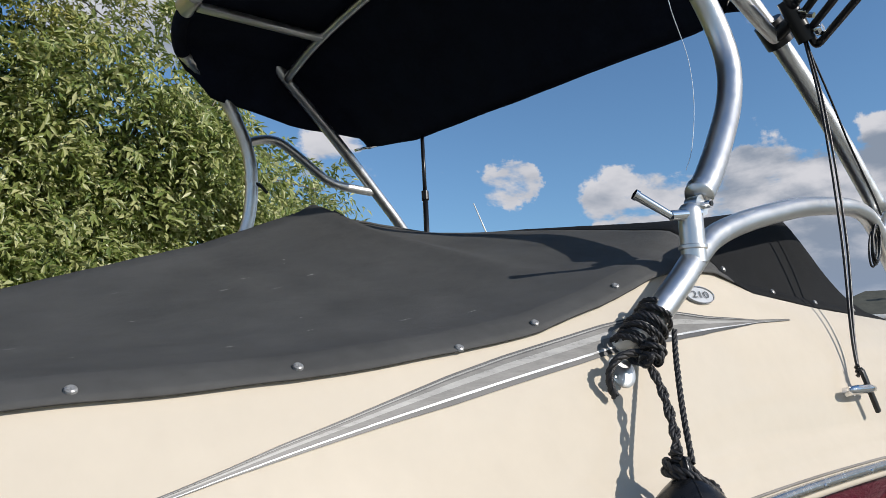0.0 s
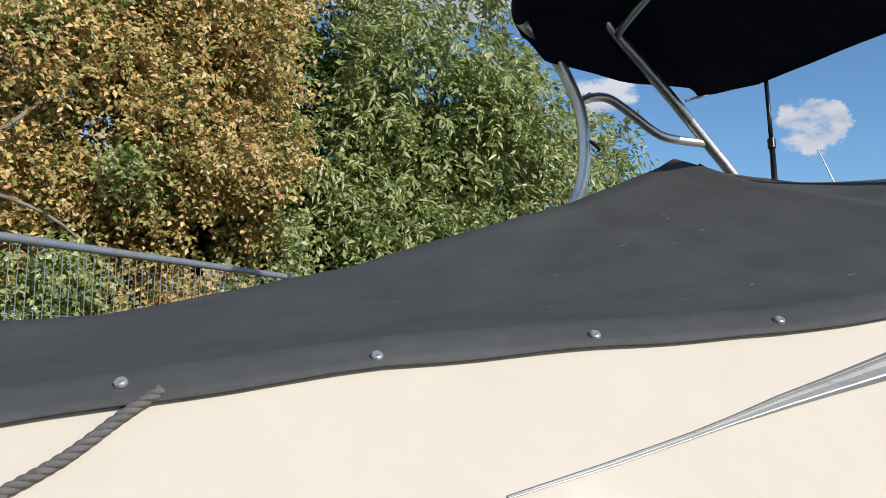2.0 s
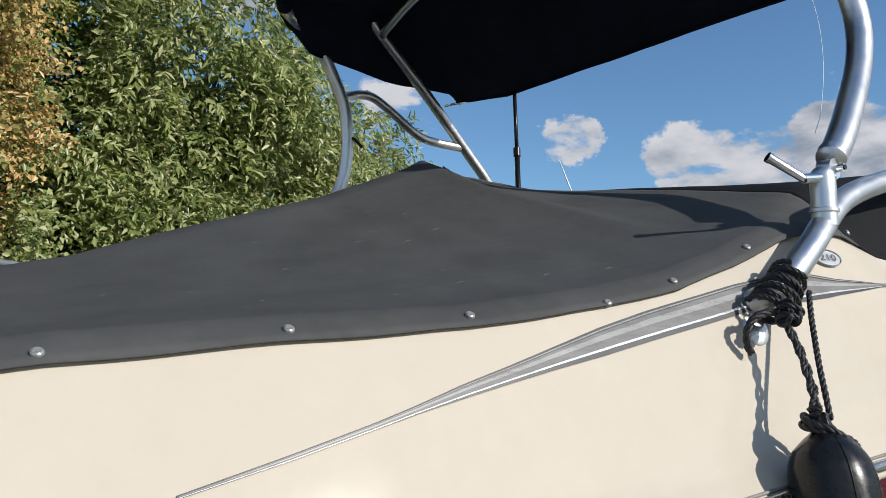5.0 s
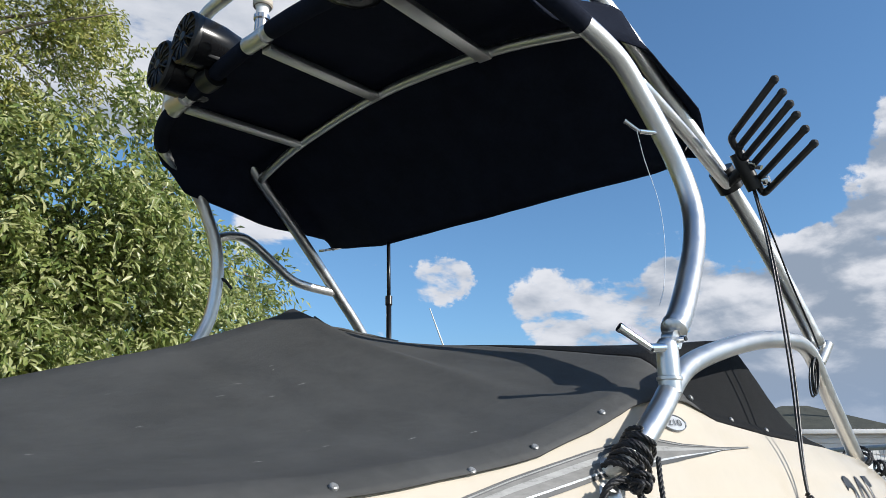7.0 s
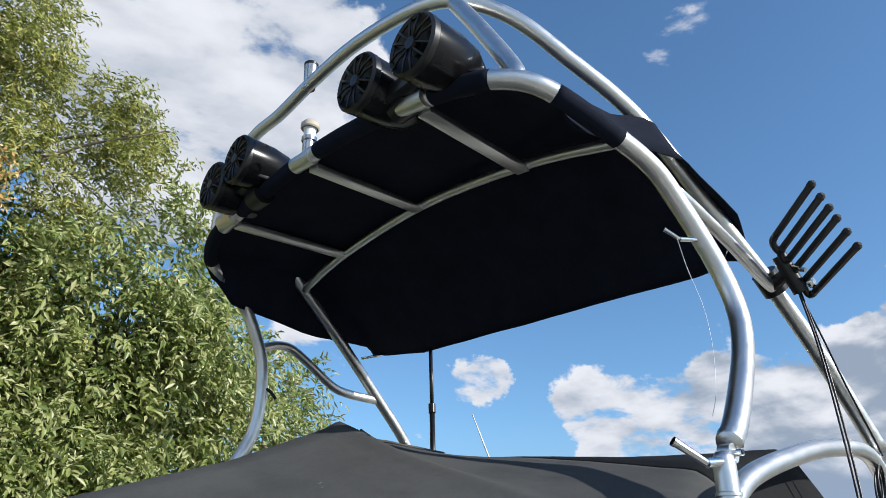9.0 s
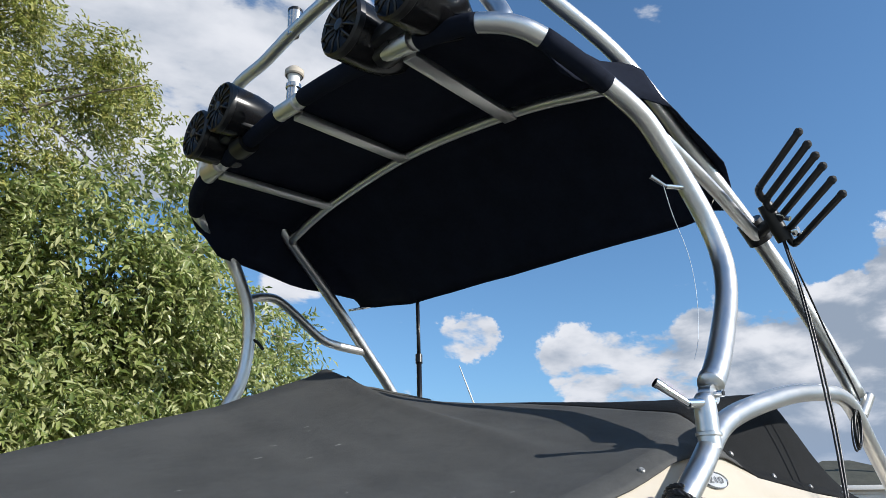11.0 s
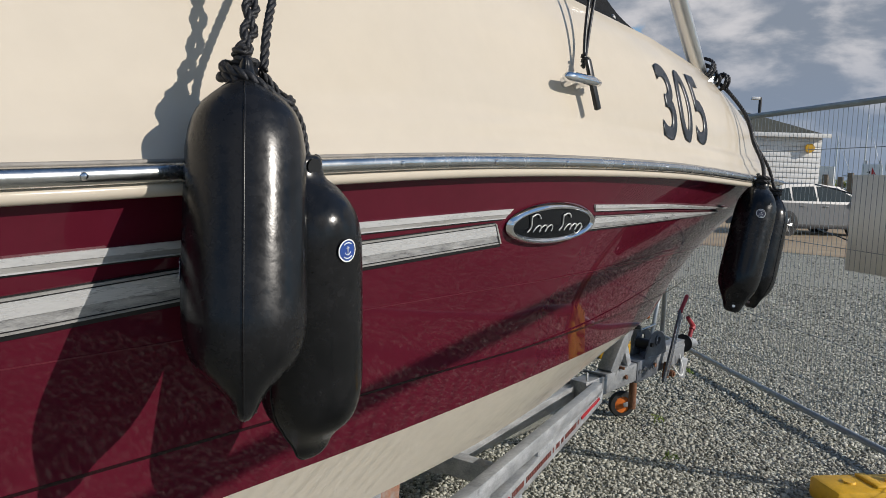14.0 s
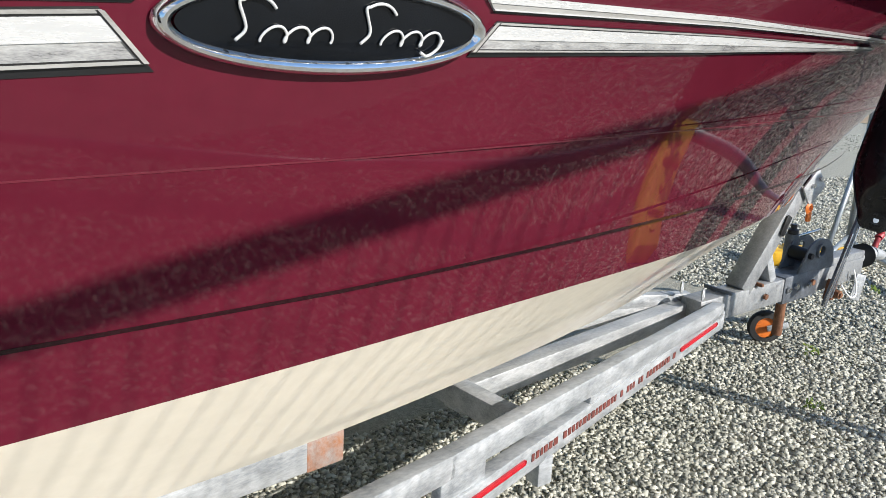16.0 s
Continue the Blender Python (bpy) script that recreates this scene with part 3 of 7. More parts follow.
def mirrored(points):
    return [(x, -y, z) for x, y, z in points]


FRAME = [(-0.402, -1.130, 1.770), (-0.398, -1.165, 1.775), (-0.370, -1.198, 1.800), (-0.27, -1.197, 1.872), (-0.19, -1.186, 1.927), (-0.10, -1.172, 1.98), (0.02, -1.162, 2.025), (0.22, -1.152, 2.078), (0.44, -1.140, 2.124), (0.68, -1.127, 2.156), (0.80, -1.120, 2.160), (0.88, -1.114, 2.146), (0.94, -1.110, 2.108), (1.02, -1.103, 2.042), (1.31, -1.082, 1.81)]
# hoops run from the starboard foot over the top to the port foot
REAR = [(-0.150, -1.188, 2.062), (-0.09, -1.18, 2.118), (0.0, -1.16, 2.21), (0.10, -1.135, 2.325), (0.155, -1.115, 2.43), (0.165, -1.095, 2.53), (0.125, -1.075, 2.64), (0.045, -1.05, 2.77), (-0.05, -1.035, 2.86), (-0.24, -1.005, 2.93), (-0.40, -0.95, 3.00), (-0.48, -0.86, 3.035), (-0.52, -0.74, 3.055), (-0.535, -0.59, 3.08), (-0.545, -0.30, 3.13), (-0.545, 0.0, 3.155),
        (-0.54, 0.30, 3.15), (-0.535, 0.58, 3.135), (-0.52, 0.74, 3.12), (-0.46, 0.90, 3.10), (-0.37, 0.99, 3.08), (-0.215, 1.03, 2.97), (-0.14, 1.035, 2.85), (-0.095, 1.04, 2.745), (-0.075, 1.045, 2.62), (-0.078, 1.05, 2.49), (-0.098, 1.055, 2.39), (-0.14, 1.06, 2.30), (-0.19, 1.08, 2.21), (-0.25, 1.11, 2.08)]
FRONT = [(0.955, -1.118, 2.180), (0.80, -1.085, 2.40), (0.63, -1.045, 2.62), (0.42, -1.00, 2.83), (0.21, -0.95, 3.055), (0.06, -0.905, 3.195), (-0.10, -0.835, 3.32), (-0.25, -0.745, 3.46), (-0.36, -0.62, 3.555), (-0.415, -0.45, 3.615), (-0.43, -0.11, 3.67), (-0.43, 0.20, 3.67), (-0.43, 0.46, 3.64), (-0.44, 0.65, 3.625), (-0.43, 0.78, 3.57), (-0.36, 0.87, 3.49), (-0.22, 0.92, 3.37),
         (-0.08, 0.93, 3.22), (0.048, 0.94, 3.085), (0.31, 0.985, 2.885), (0.57, 1.03, 2.668), (0.766, 1.04, 2.470), (0.95, 1.075, 2.25)]
CROSS = [(0.035, -0.905, 3.03), (0.02, -0.86, 3.042), (0.02, -0.50, 3.129), (0.02, 0.033, 3.187), (0.02, 0.56, 3.155), (0.025, 0.86, 3.095), (0.045, 0.935, 3.085)]
BRACE = [(0.03, -1.055, 2.80), (0.14, -1.052, 2.778), (0.32, -1.05, 2.73), (0.48, -1.045, 2.682), (0.60, -1.045, 2.645)]
BRACE_PORT = [(-0.10, 1.045, 2.795), (-0.02, 1.045, 2.825), (0.06, 1.045, 2.825), (0.162, 1.04, 2.769), (0.30, 1.04, 2.685), (0.40, 1.04, 2.662), (0.57, 1.035, 2.655)]
LINK = [(-0.385, -0.60, 3.545), (-0.41, -0.735, 3.335), (-0.435, -0.88, 3.09), (-0.45, -0.905, 3.02)]
LINK_PORT = [(-0.43, 0.80, 3.56), (-0.43, 0.95, 3.31), (-0.385, 0.975, 3.09)]
for pts, nm, r in ((FRAME, "base_frame", R_T * 0.93), (mirrored(FRAME), "base_frame", R_T * 0.93), (REAR, "rear_hoop", R_T * 1.07), (FRONT, "front_hoop", R_T), (CROSS, "cross_tube", R_T * 0.70), (BRACE, "brace", R_T * 0.7), (BRACE_PORT, "brace", R_T * 0.8), (LINK, "link_tube", R_T * 1.05), (LINK_PORT, "link_tube", R_T * 1.05)):
    tube(nm, catmull(pts, 8), r, M_ALU, tower, 18)
for side in (-1, 1):
    # stub, hinge and foot plates
    def at(x, y, z):
        return Vector((x - (0.12 if side > 0 and x < 0.9 else 0.0), side * y, z))

    stub = bmesh.new()
    prof = [(0.0235, -0.02), (0.0235, 0.075), (0.0215, 0.085), (0.016, 0.093), (0.008, 0.097), (0.0005, 0.098)]
    rings = [[stub.verts.new(at(-0.190, 1.190, 1.945) + Vector((r * math.cos(2 * math.pi * k / 24), r * math.sin(2 * math.pi * k / 24), h))) for k in range(24)] for r, h in prof]
    for a, b in zip(rings, rings[1:]):
        for k in range(24):
            stub.faces.new((a[k], a[(k + 1) % 24], b[(k + 1) % 24], b[k]))
    part("stub", stub, M_ALU, tower, "welded hinge stub")
    part("hinge_tongue", cyl(at(-0.160, 1.200, 2.040), at(-0.160, 1.172, 2.040), 0.021, None, 24), M_ALU, tower, "flat hinge tongue")
    part("end_cap", cyl(at(-0.146, 1.186, 2.068), at(-0.134, 1.184, 2.080), R_T * 1.05, None, 28), M_ALU, tower, "machined end plug")
    part("hinge_bolt", cyl(at(-0.160, 1.160, 2.040), at(-0.160, 1.219, 2.040), 0.008), M_CHROME, tower)
    part("pin_hole", cyl(at(-0.160, 1.2185, 2.040), at(-0.160, 1.2205, 2.040), 0.0052), M_BLACK, tower)
    part("weld", lathe_ring(at(-0.190, 1.190, 1.955), 0.026, 0.006), M_ALU, tower)
    part("foot_plate", cyl(at(1.335, 1.082, 1.795), at(1.325, 1.083, 1.812), 0.048, 0.04, 24), M_ALU, tower)
    part("socket", cyl(at(0.955, 1.118, 2.12), at(0.99, 1.14, 2.185), 0.018), M_ALU, tower)
    if side < 0:
        for a, b in (((0.118, 1.073, 2.650), (0.112, 1.071, 2.664)), ((0.074, 1.058, 2.728), (0.066, 1.055, 2.742))):
            part("collar", cyl(at(*a), at(*b), R_T * 1.07, None, 24), M_ALU, tower)
        levers = (Vector((-0.21, 1.190, 2.020)), Vector((0.055, 1.05, 2.660)))
    else:
        part("collar", cyl((-0.080, 1.043, 2.645), (-0.0755, 1.045, 2.61), R_T * 1.08, None, 24), M_ALU, tower)
        part("lever", bm_cyl(cyl((-0.075, 1.03, 2.61), (-0.045, 1.02, 2.60), 0.008), (-0.045, 1.02, 2.60), (-0.015, 1.01, 2.565), 0.007), M_BLACK, tower)
        levers = ()
    # locking levers
    for p, g in zip(levers, (1.0, 0.62)):
        q, e = p + Vector((-0.026, -0.012, -0.006)) * g, p + Vector((-0.082, -0.044, 0.032)) * g
        part("lever", bm_cyl(bm_cyl(cyl(at(*(p + Vector((0.03, 0.015, 0)))), at(*q), 0.0105 * g), at(*q), at(*e), 0.0075 * g, 0.009 * g), at(*e), at(*(e + (e - q) * 0.1)), 0.0105 * g), M_CHROME, tower, "chrome locking lever")
for (y0, z0), (y1, z1) in (((-0.592, 3.071), (-0.507, 3.119)), ((0.012, 3.150), (0.06, 3.190)), ((0.576, 3.134), (0.58, 3.160))):
    a, b = Vector((-0.51, y0, z0 - 0.012)), Vector((0.02, y1, z1 - 0.012))
    x = (b - a).normalized()
    yy = Vector((0, 0, 1)).cross(x).normalized()
    m = Matrix.Translation((a + b) / 2) @ Matrix((x, yy, x.cross(yy))).transposed().to_4x4()
    part("roof_bar", box(((b - a).length, 0.05, 0.022), m, 0.003), M_ALU, tower, "flat aluminium roof bar")
    dz = 0.01 if y0 > 0 else 0.022
    part("bar_sleeve", cyl((-0.548, y0 - 0.058, z0 - dz * 0.5), (-0.548, y0 + 0.058, z0 + dz * 0.5), R_T * 1.1, None, 24), M_ALU, tower)

# ---- bimini ----
bimini = thing("bimini_top", "black canvas bimini stretched under the tower", "canopy")
RIDGE_U = [-0.56, -0.3, 0.02, 0.12, 0.30, 0.54]
RIDGE_H = [3.150, 3.190, 3.213, 3.185, 3.03, 2.785]
EDGE_U = [-0.56, -0.45, -0.36, -0.28, -0.05, 0.19, 0.54]
EDGE_H = [3.09, 3.085, 3.04, 2.955, 2.928, 2.892, 2.872]


def bimini_point(u, v):
    """u 0 aft to 1 forward, v -1 starboard to 1 port; the sides fall over the tower's legs."""
    a = abs(v)
    xa = -0.555 + 0.16 * a ** 6
    x = xa + (0.535 - xa) * u
    flat = float(np.interp(x, [0.05, 0.5], [1.0, 0.0]))
    top = float(np.interp(x, RIDGE_U, RIDGE_H)) - 0.095 * flat * a * a + 0.04 * (1 - flat) * v
    edge = float(np.interp(x, EDGE_U, EDGE_H)) - (0.035 if v < 0 else 0.0)
    f = max(0.0, (a - 0.86) / 0.14)
    hang = f ** (2.6 if v > 0 and x > 0 else 1.3)
    z = top * (1 - hang) + min(edge, top) * hang
    if v < 0:
        z = top * (1 - hang * 0.75) + min(edge, top) * hang * 0.75
    if v < 0:
        z += 0.10 * math.exp(-((a - 0.91) / 0.045) ** 2) * float(np.interp(x, [0.0, 0.12, 0.45, 0.53], [0, 1, 1, 0.3]))
    if v < 0 and x < 0:
        z -= 0.065 * min(1.0, max(0.0, (a - 0.72) / 0.2)) * float(np.interp(x, [-0.5, -0.35, -0.1], [1.0, 1.0, 0.0]))
    if v > 0 and x > 0.1:
        z += 0.045 * min(1.0, max(0.0, (a - 0.6) / 0.3)) * float(np.interp(x, [0.1, 0.5], [0.0, 1.0]))
    y = 0.01 + math.copysign(min(a, 0.88) * 1.04 + max(0.0, a - 0.88) * (0.75 if v > 0 else float(np.interp(x, [-0.1, 0.1, 0.40, 0.53], [0.45, 1.3, 1.25, 0.9]))), v)
    ripple = 0.004 * noise.noise(Vector((x * 5, y * 5, 2.0)))
    return Vector((x, y, z + ripple))


NU, NV = 34, 56
verts = [bimini_point(i / NU, -1 + 2 * k / NV) for i in range(NU + 1) for k in range(NV + 1)]
faces = [(i * (NV + 1) + k, (i + 1) * (NV + 1) + k, (i + 1) * (NV + 1) + k + 1, i * (NV + 1) + k + 1) for i in range(NU) for k in range(NV)]
bs = mesh_object("canopy", verts, faces, M_BIMINI, bimini, True, "near-black canvas")
md = bs.modifiers.new("thickness", "SOLIDIFY")
md.thickness = 0.004

rear = catmull(REAR, 8)
for y0, y1 in ((-1.02, -0.965), (-0.86, -0.655), (-0.53, -0.05), (0.075, 0.515), (0.64, 0.93)):
    seg = [p for p in rear if y0 <= p.y <= y1 and p.z > 2.90]
    if len(seg) > 1:
        tube("sleeve", seg, R_T * 1.14, M_BIMINI, bimini, 14, "canvas sleeve laced round the tube")
for s in (-1, 1):
    tube("strap", [bimini_point(1.0, s * 0.9), Vector((0.455, s * 1.02, 2.85))], 0.007, M_CHROME, bimini, 8, "chrome tension clip")
tube("front_hem", [bimini_point(1.0, v) for v in np.linspace(-1, 1, 40)], 0.006, M_BIMINI, bimini, 8)

# pale scuffs on the canvas
M_SCUFF = material("canvas_scuff", (0.42, 0.41, 0.39), 0.9, vary=0.2, vscale=40)
rng = np.random.RandomState(17)
for k in range(20):
    x, q = rng.uniform(-1.75, -0.45), rng.uniform(0.06, 0.75)
    L, a = rng.uniform(0.008, 0.03), rng.uniform(-0.2, 0.25)
    vs, fs = [], []
    for i in range(5):
        xx = x + L * (i / 4 - 0.5)
        for w in (-1, 1):
            ss = q + (a * L * (i / 4 - 0.5) + w * 0.0011 * (1 - abs(i / 2 - 1))) / 1.1
            vs.append(Vector((xx, -(gun_y(xx) - 0.036) * (1 - ss), cover_height(xx, ss) + 0.0030)))
    fs = [(2 * i, 2 * i + 2, 2 * i + 3, 2 * i + 1) for i in range(4)]
    mesh_object("scuff", vs, fs, M_SCUFF, cover)

# ---- trim on the hull ----
M_SILVER = material("silver_stripe", (0.54, 0.545, 0.545), 0.30, 0.25, color2=(0.66, 0.66, 0.655), vscale=10, stretch=(1, 1, 8), rvary=0.1)
M_DULL = material("dull_silver", (0.20, 0.20, 0.205), 0.38, 0.25, color2=(0.54, 0.54, 0.53), vscale=26, stretch=(1, 1, 5), rvary=0.15)
M_GREYVINYL = material("silver_grey_vinyl", (0.13, 0.127, 0.12), 0.42, 0.0, color2=(0.215, 0.21, 0.20), vscale=9, stretch=(1, 1, 6), rvary=0.08, spec=0.3)
M_PALEVINYL = material("pale_silver_vinyl", (0.25, 0.247, 0.235), 0.32, 0.0, color2=(0.37, 0.365, 0.35), vscale=9, stretch=(1, 1, 6), rvary=0.08, spec=0.35)
M_EDGE = material("dark_edge_line", (0.05, 0.05, 0.05), 0.4, vary=0.2, vscale=20)
spear = thing("hull_spear", "long silver and grey arrow trim on the cream topside", "trim")
SX = [-1.387, -1.268, -1.162, -1.100, -1.029, -0.950, -0.865, -0.765, -0.655, -0.530, -0.430, -0.330, -0.236, -0.150, 0.027, 0.19]
SHI = [1.5605, 1.588, 1.614, 1.631, 1.652, 1.673, 1.697, 1.725, 1.753, 1.781, 1.804, 1.822, 1.831, 1.824, 1.8225, 1.829]
SLO = [1.5590, 1.584, 1.609, 1.624, 1.640, 1.657, 1.675, 1.695, 1.718, 1.743, 1.764, 1.778, 1.790, 1.800, 1.817, 1.827]
xs = np.linspace(SX[0], SX[-1], 90)
hi, lo = np.interp(xs, SX, SHI), np.interp(xs, SX, SLO)
thin = np.clip((hi - lo) / 0.030, 0.12, 1.0)
for nm, a, b, off, mt, lab in (
        # lowest strip: the trim's shadow on the topside, painted dark
        ("shadow_line", lo - 0.0075 * thin, lo + 0.0005, 0.0026, M_EDGE, "dark line painted as the trim's shadow"),
        ("lower_edge", lo, lo + 0.0032 * thin, 0.0042, M_SILVER, "bright silver lower edge"),
        ("field", lo + 0.0032 * thin, lo + (hi - lo) * 0.46, 0.0022, M_GREYVINYL, "brushed grey field"),
        ("pale_band", lo + (hi - lo) * 0.46, lo + (hi - lo) * 0.70, 0.0024, M_PALEVINYL, "pale silver middle band"),
        ("field", lo + (hi - lo) * 0.70, hi - 0.0044 * thin, 0.0022, M_GREYVINYL, "brushed grey field"),
        ("inner_line", hi - 0.0044 * thin, hi - 0.0024 * thin, 0.0026, M_EDGE, "dark inner line"),
        ("upper_edge", hi - 0.0024 * thin, hi - 0.0006 * thin, 0.0036, M_PALEVINYL, "silver upper edge"),
        ("outline", hi - 0.0006 * thin, hi + 0.0016 * thin + 0.0004, 0.0026, M_EDGE, "dark outer line")):
    side_strip(nm, xs, a, b, off, mt, spear, lab, 2)


def stripe(label, x0, x1, top, bot, slant0, slant1):
    """A chrome-edged stripe decal along the maroon side; heights as (x, z) ends."""
    t = thing("hull_stripe", label, "stripe", "stripes on the hull side")
    n = 40
    xs = np.linspace(x0, x1, n)
    up = np.interp(xs, [p[0] for p in top], [p[1] for p in top])
    dn = np.interp(xs, [p[0] for p in bot], [p[1] for p in bot])

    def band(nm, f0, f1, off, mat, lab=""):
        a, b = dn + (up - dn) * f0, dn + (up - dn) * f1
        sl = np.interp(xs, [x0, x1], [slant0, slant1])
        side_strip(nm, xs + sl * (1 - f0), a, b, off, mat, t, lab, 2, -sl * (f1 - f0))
    thick = abs(up[0] - dn[0]) > 0.024 or abs(up[-1] - dn[-1]) > 0.024
    if thick:
        # black strip that paints the shadow below the stripe
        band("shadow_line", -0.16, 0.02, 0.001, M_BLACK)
        band("lower_edge", 0.0, 0.07, 0.0042, M_PALEVINYL)
        band("lower_line", 0.07, 0.11, 0.0026, M_BLACK)
        band("dull_band", 0.11, 0.44, 0.003, M_DULL, "dull brushed silver band")
        band("bright_band", 0.44, 0.90, 0.004, M_SILVER, "bright silver band")
        band("inner_line", 0.90, 0.945, 0.003, M_BLACK)
        band("upper_edge", 0.945, 1.02, 0.0042, M_PALEVINYL)
        band("outline", 1.02, 1.07, 0.001, M_BLACK)
        end, k = (x0, 0) if abs(slant0) > abs(slant1) else (x1, n - 1)
        sl, d = (slant0, 1) if k == 0 else (slant1, -1)
        for nm, o0, o1, off, mt in (("end_cap", -0.001, 0.003, 0.0046, M_PALEVINYL), ("end_line", 0.003, 0.0048, 0.0044, M_BLACK)):
            fs = np.linspace(0.0, 1.0, 8)
            va = [side_point(end + sl * (1 - f) + d * o, dn[k] + (up[k] - dn[k]) * f, -1, off) for f in fs for o in (o0, o1)]
            mesh_object(nm, va, [(2 * i, 2 * i + 1, 2 * i + 3, 2 * i + 2) for i in range(7)], mt, t)
    else:
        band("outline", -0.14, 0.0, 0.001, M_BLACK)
        band("lower_edge", 0.0, 0.10, 0.0038, M_SILVER)
        band("dull_band", 0.10, 0.46, 0.0028, M_PALEVINYL)
        band("bright_band", 0.46, 1.0, 0.0038, M_SILVER)


ZT = [(-2.2, 1.30), (-0.69, 1.392), (-0.5, 1.402), (-0.28, 1.413), (0.10, 1.428)]
ZB = [(-2.2, 1.21), (-0.69, 1.316), (-0.5, 1.332), (-0.28, 1.347), (0.10, 1.368)]
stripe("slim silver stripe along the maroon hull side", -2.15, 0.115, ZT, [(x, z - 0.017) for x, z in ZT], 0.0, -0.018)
stripe("broad silver stripe with a painted shadow line below on the hull side", -2.15, 0.075, [(x, z + 0.036) for x, z in ZB], ZB, 0.0, 0.03)
stripe("slim silver stripe tapering towards the bow", 0.405, 1.32, [(0.4, 1.433), (0.8, 1.430), (1.32, 1.414)], [(0.4, 1.419), (0.8, 1.419), (1.32, 1.410)], 0.014, 0.0)
stripe("broad silver stripe tapering towards the bow", 0.425, 1.26, [(0.4, 1.408), (0.8, 1.408), (1.26, 1.402)], [(0.4, 1.380), (0.8, 1.387), (1.26, 1.398)], -0.022, 0.0)


def ellipse_ring(rx, ry, w, h, n=72, prof=5):
    """A rounded raised rim, in its own plane."""
    bm = bmesh.new()
    rings = []
    for j in range(prof + 1):
        f = j / prof
        o = w * (f - 0.0)
        z = h * math.sin(math.pi * f) ** 0.7
        rings.append([bm.verts.new(((rx - o) * math.cos(2 * math.pi * i / n), (ry - o) * math.sin(2 * math.pi * i / n), z)) for i in range(n)])
    for a, b in zip(rings, rings[1:]):
        for i in range(n):
            bm.faces.new((a[i], a[(i + 1) % n], b[(i + 1) % n], b[i]))
    return bm


def ellipse_plate(rx, ry, z, n=72, rise=0.0):
    bm = bmesh.new()
    rings = [[bm.verts.new((rx * f * math.cos(2 * math.pi * i / n), ry * f * math.sin(2 * math.pi * i / n), z + rise * (1 - f * f))) for i in range(n)] for f in (1.0, 0.66, 0.33)]
    c = bm.verts.new((0, 0, z + rise))
    for a, b in zip(rings, rings[1:]):
        for i in range(n):
            bm.faces.new((a[i], a[(i + 1) % n], b[(i + 1) % n], b[i]))
    for i in range(n):
        bm.faces.new((rings[-1][i], rings[-1][(i + 1) % n], c))
    return bm


M_ENAMEL = material("black_enamel", (0.004, 0.005, 0.007), 0.10, vary=0.2, vscale=20, spec=0.35)
emblem = thing("oval_emblem", "oval chrome-rimmed black emblem with silver script shapes on the hull side", "emblem", m=side_frame(0.258, 1.399, 0.003))
part("rim", ellipse_ring(0.152, 0.0425, 0.016, 0.010), M_CHROME, emblem, "chrome rim")
part("plate", ellipse_plate(0.136, 0.030, 0.004, rise=0.003), M_ENAMEL, emblem, "black enamel plate")


def script_stroke(pts, r=0.0022):
    tube("script_shape", catmull([(x, y, 0.0085) for x, y in pts], 7), [r] * (7 * (len(pts) - 1) + 1), M_SILVER, emblem, 8)


# plain flowing strokes, no letters: a tall sweep and low waves, twice over
for x0, n in ((-0.104, 3), (0.004, 3)):
    sweep = [(x0 + 0.034 + 0.011 * math.cos(w) - 0.004 * w, 0.010 + 0.012 * math.sin(w)) for w in np.linspace(0.3, 2.6, 8)]
    sweep += [(x0 + 0.020, -0.002), (x0 + 0.012, -0.012)]
    script_stroke(sweep, 0.0014)
    wave = []
    for i in range(n * 10 + 1):
        w = 2 * math.pi * i / 10
        wave.append((x0 + 0.034 + 0.020 * i / 10 - 0.0045 * math.sin(w) - 0.002 * math.cos(w), -0.006 - 0.0062 * math.cos(w)))
    script_stroke(wave, 0.0012)
    if x0 > 0:
        script_stroke([(x0 + 0.096, -0.006), (x0 + 0.092, -0.014), (x0 + 0.082, -0.021), (x0 + 0.074, -0.018)], 0.0014)


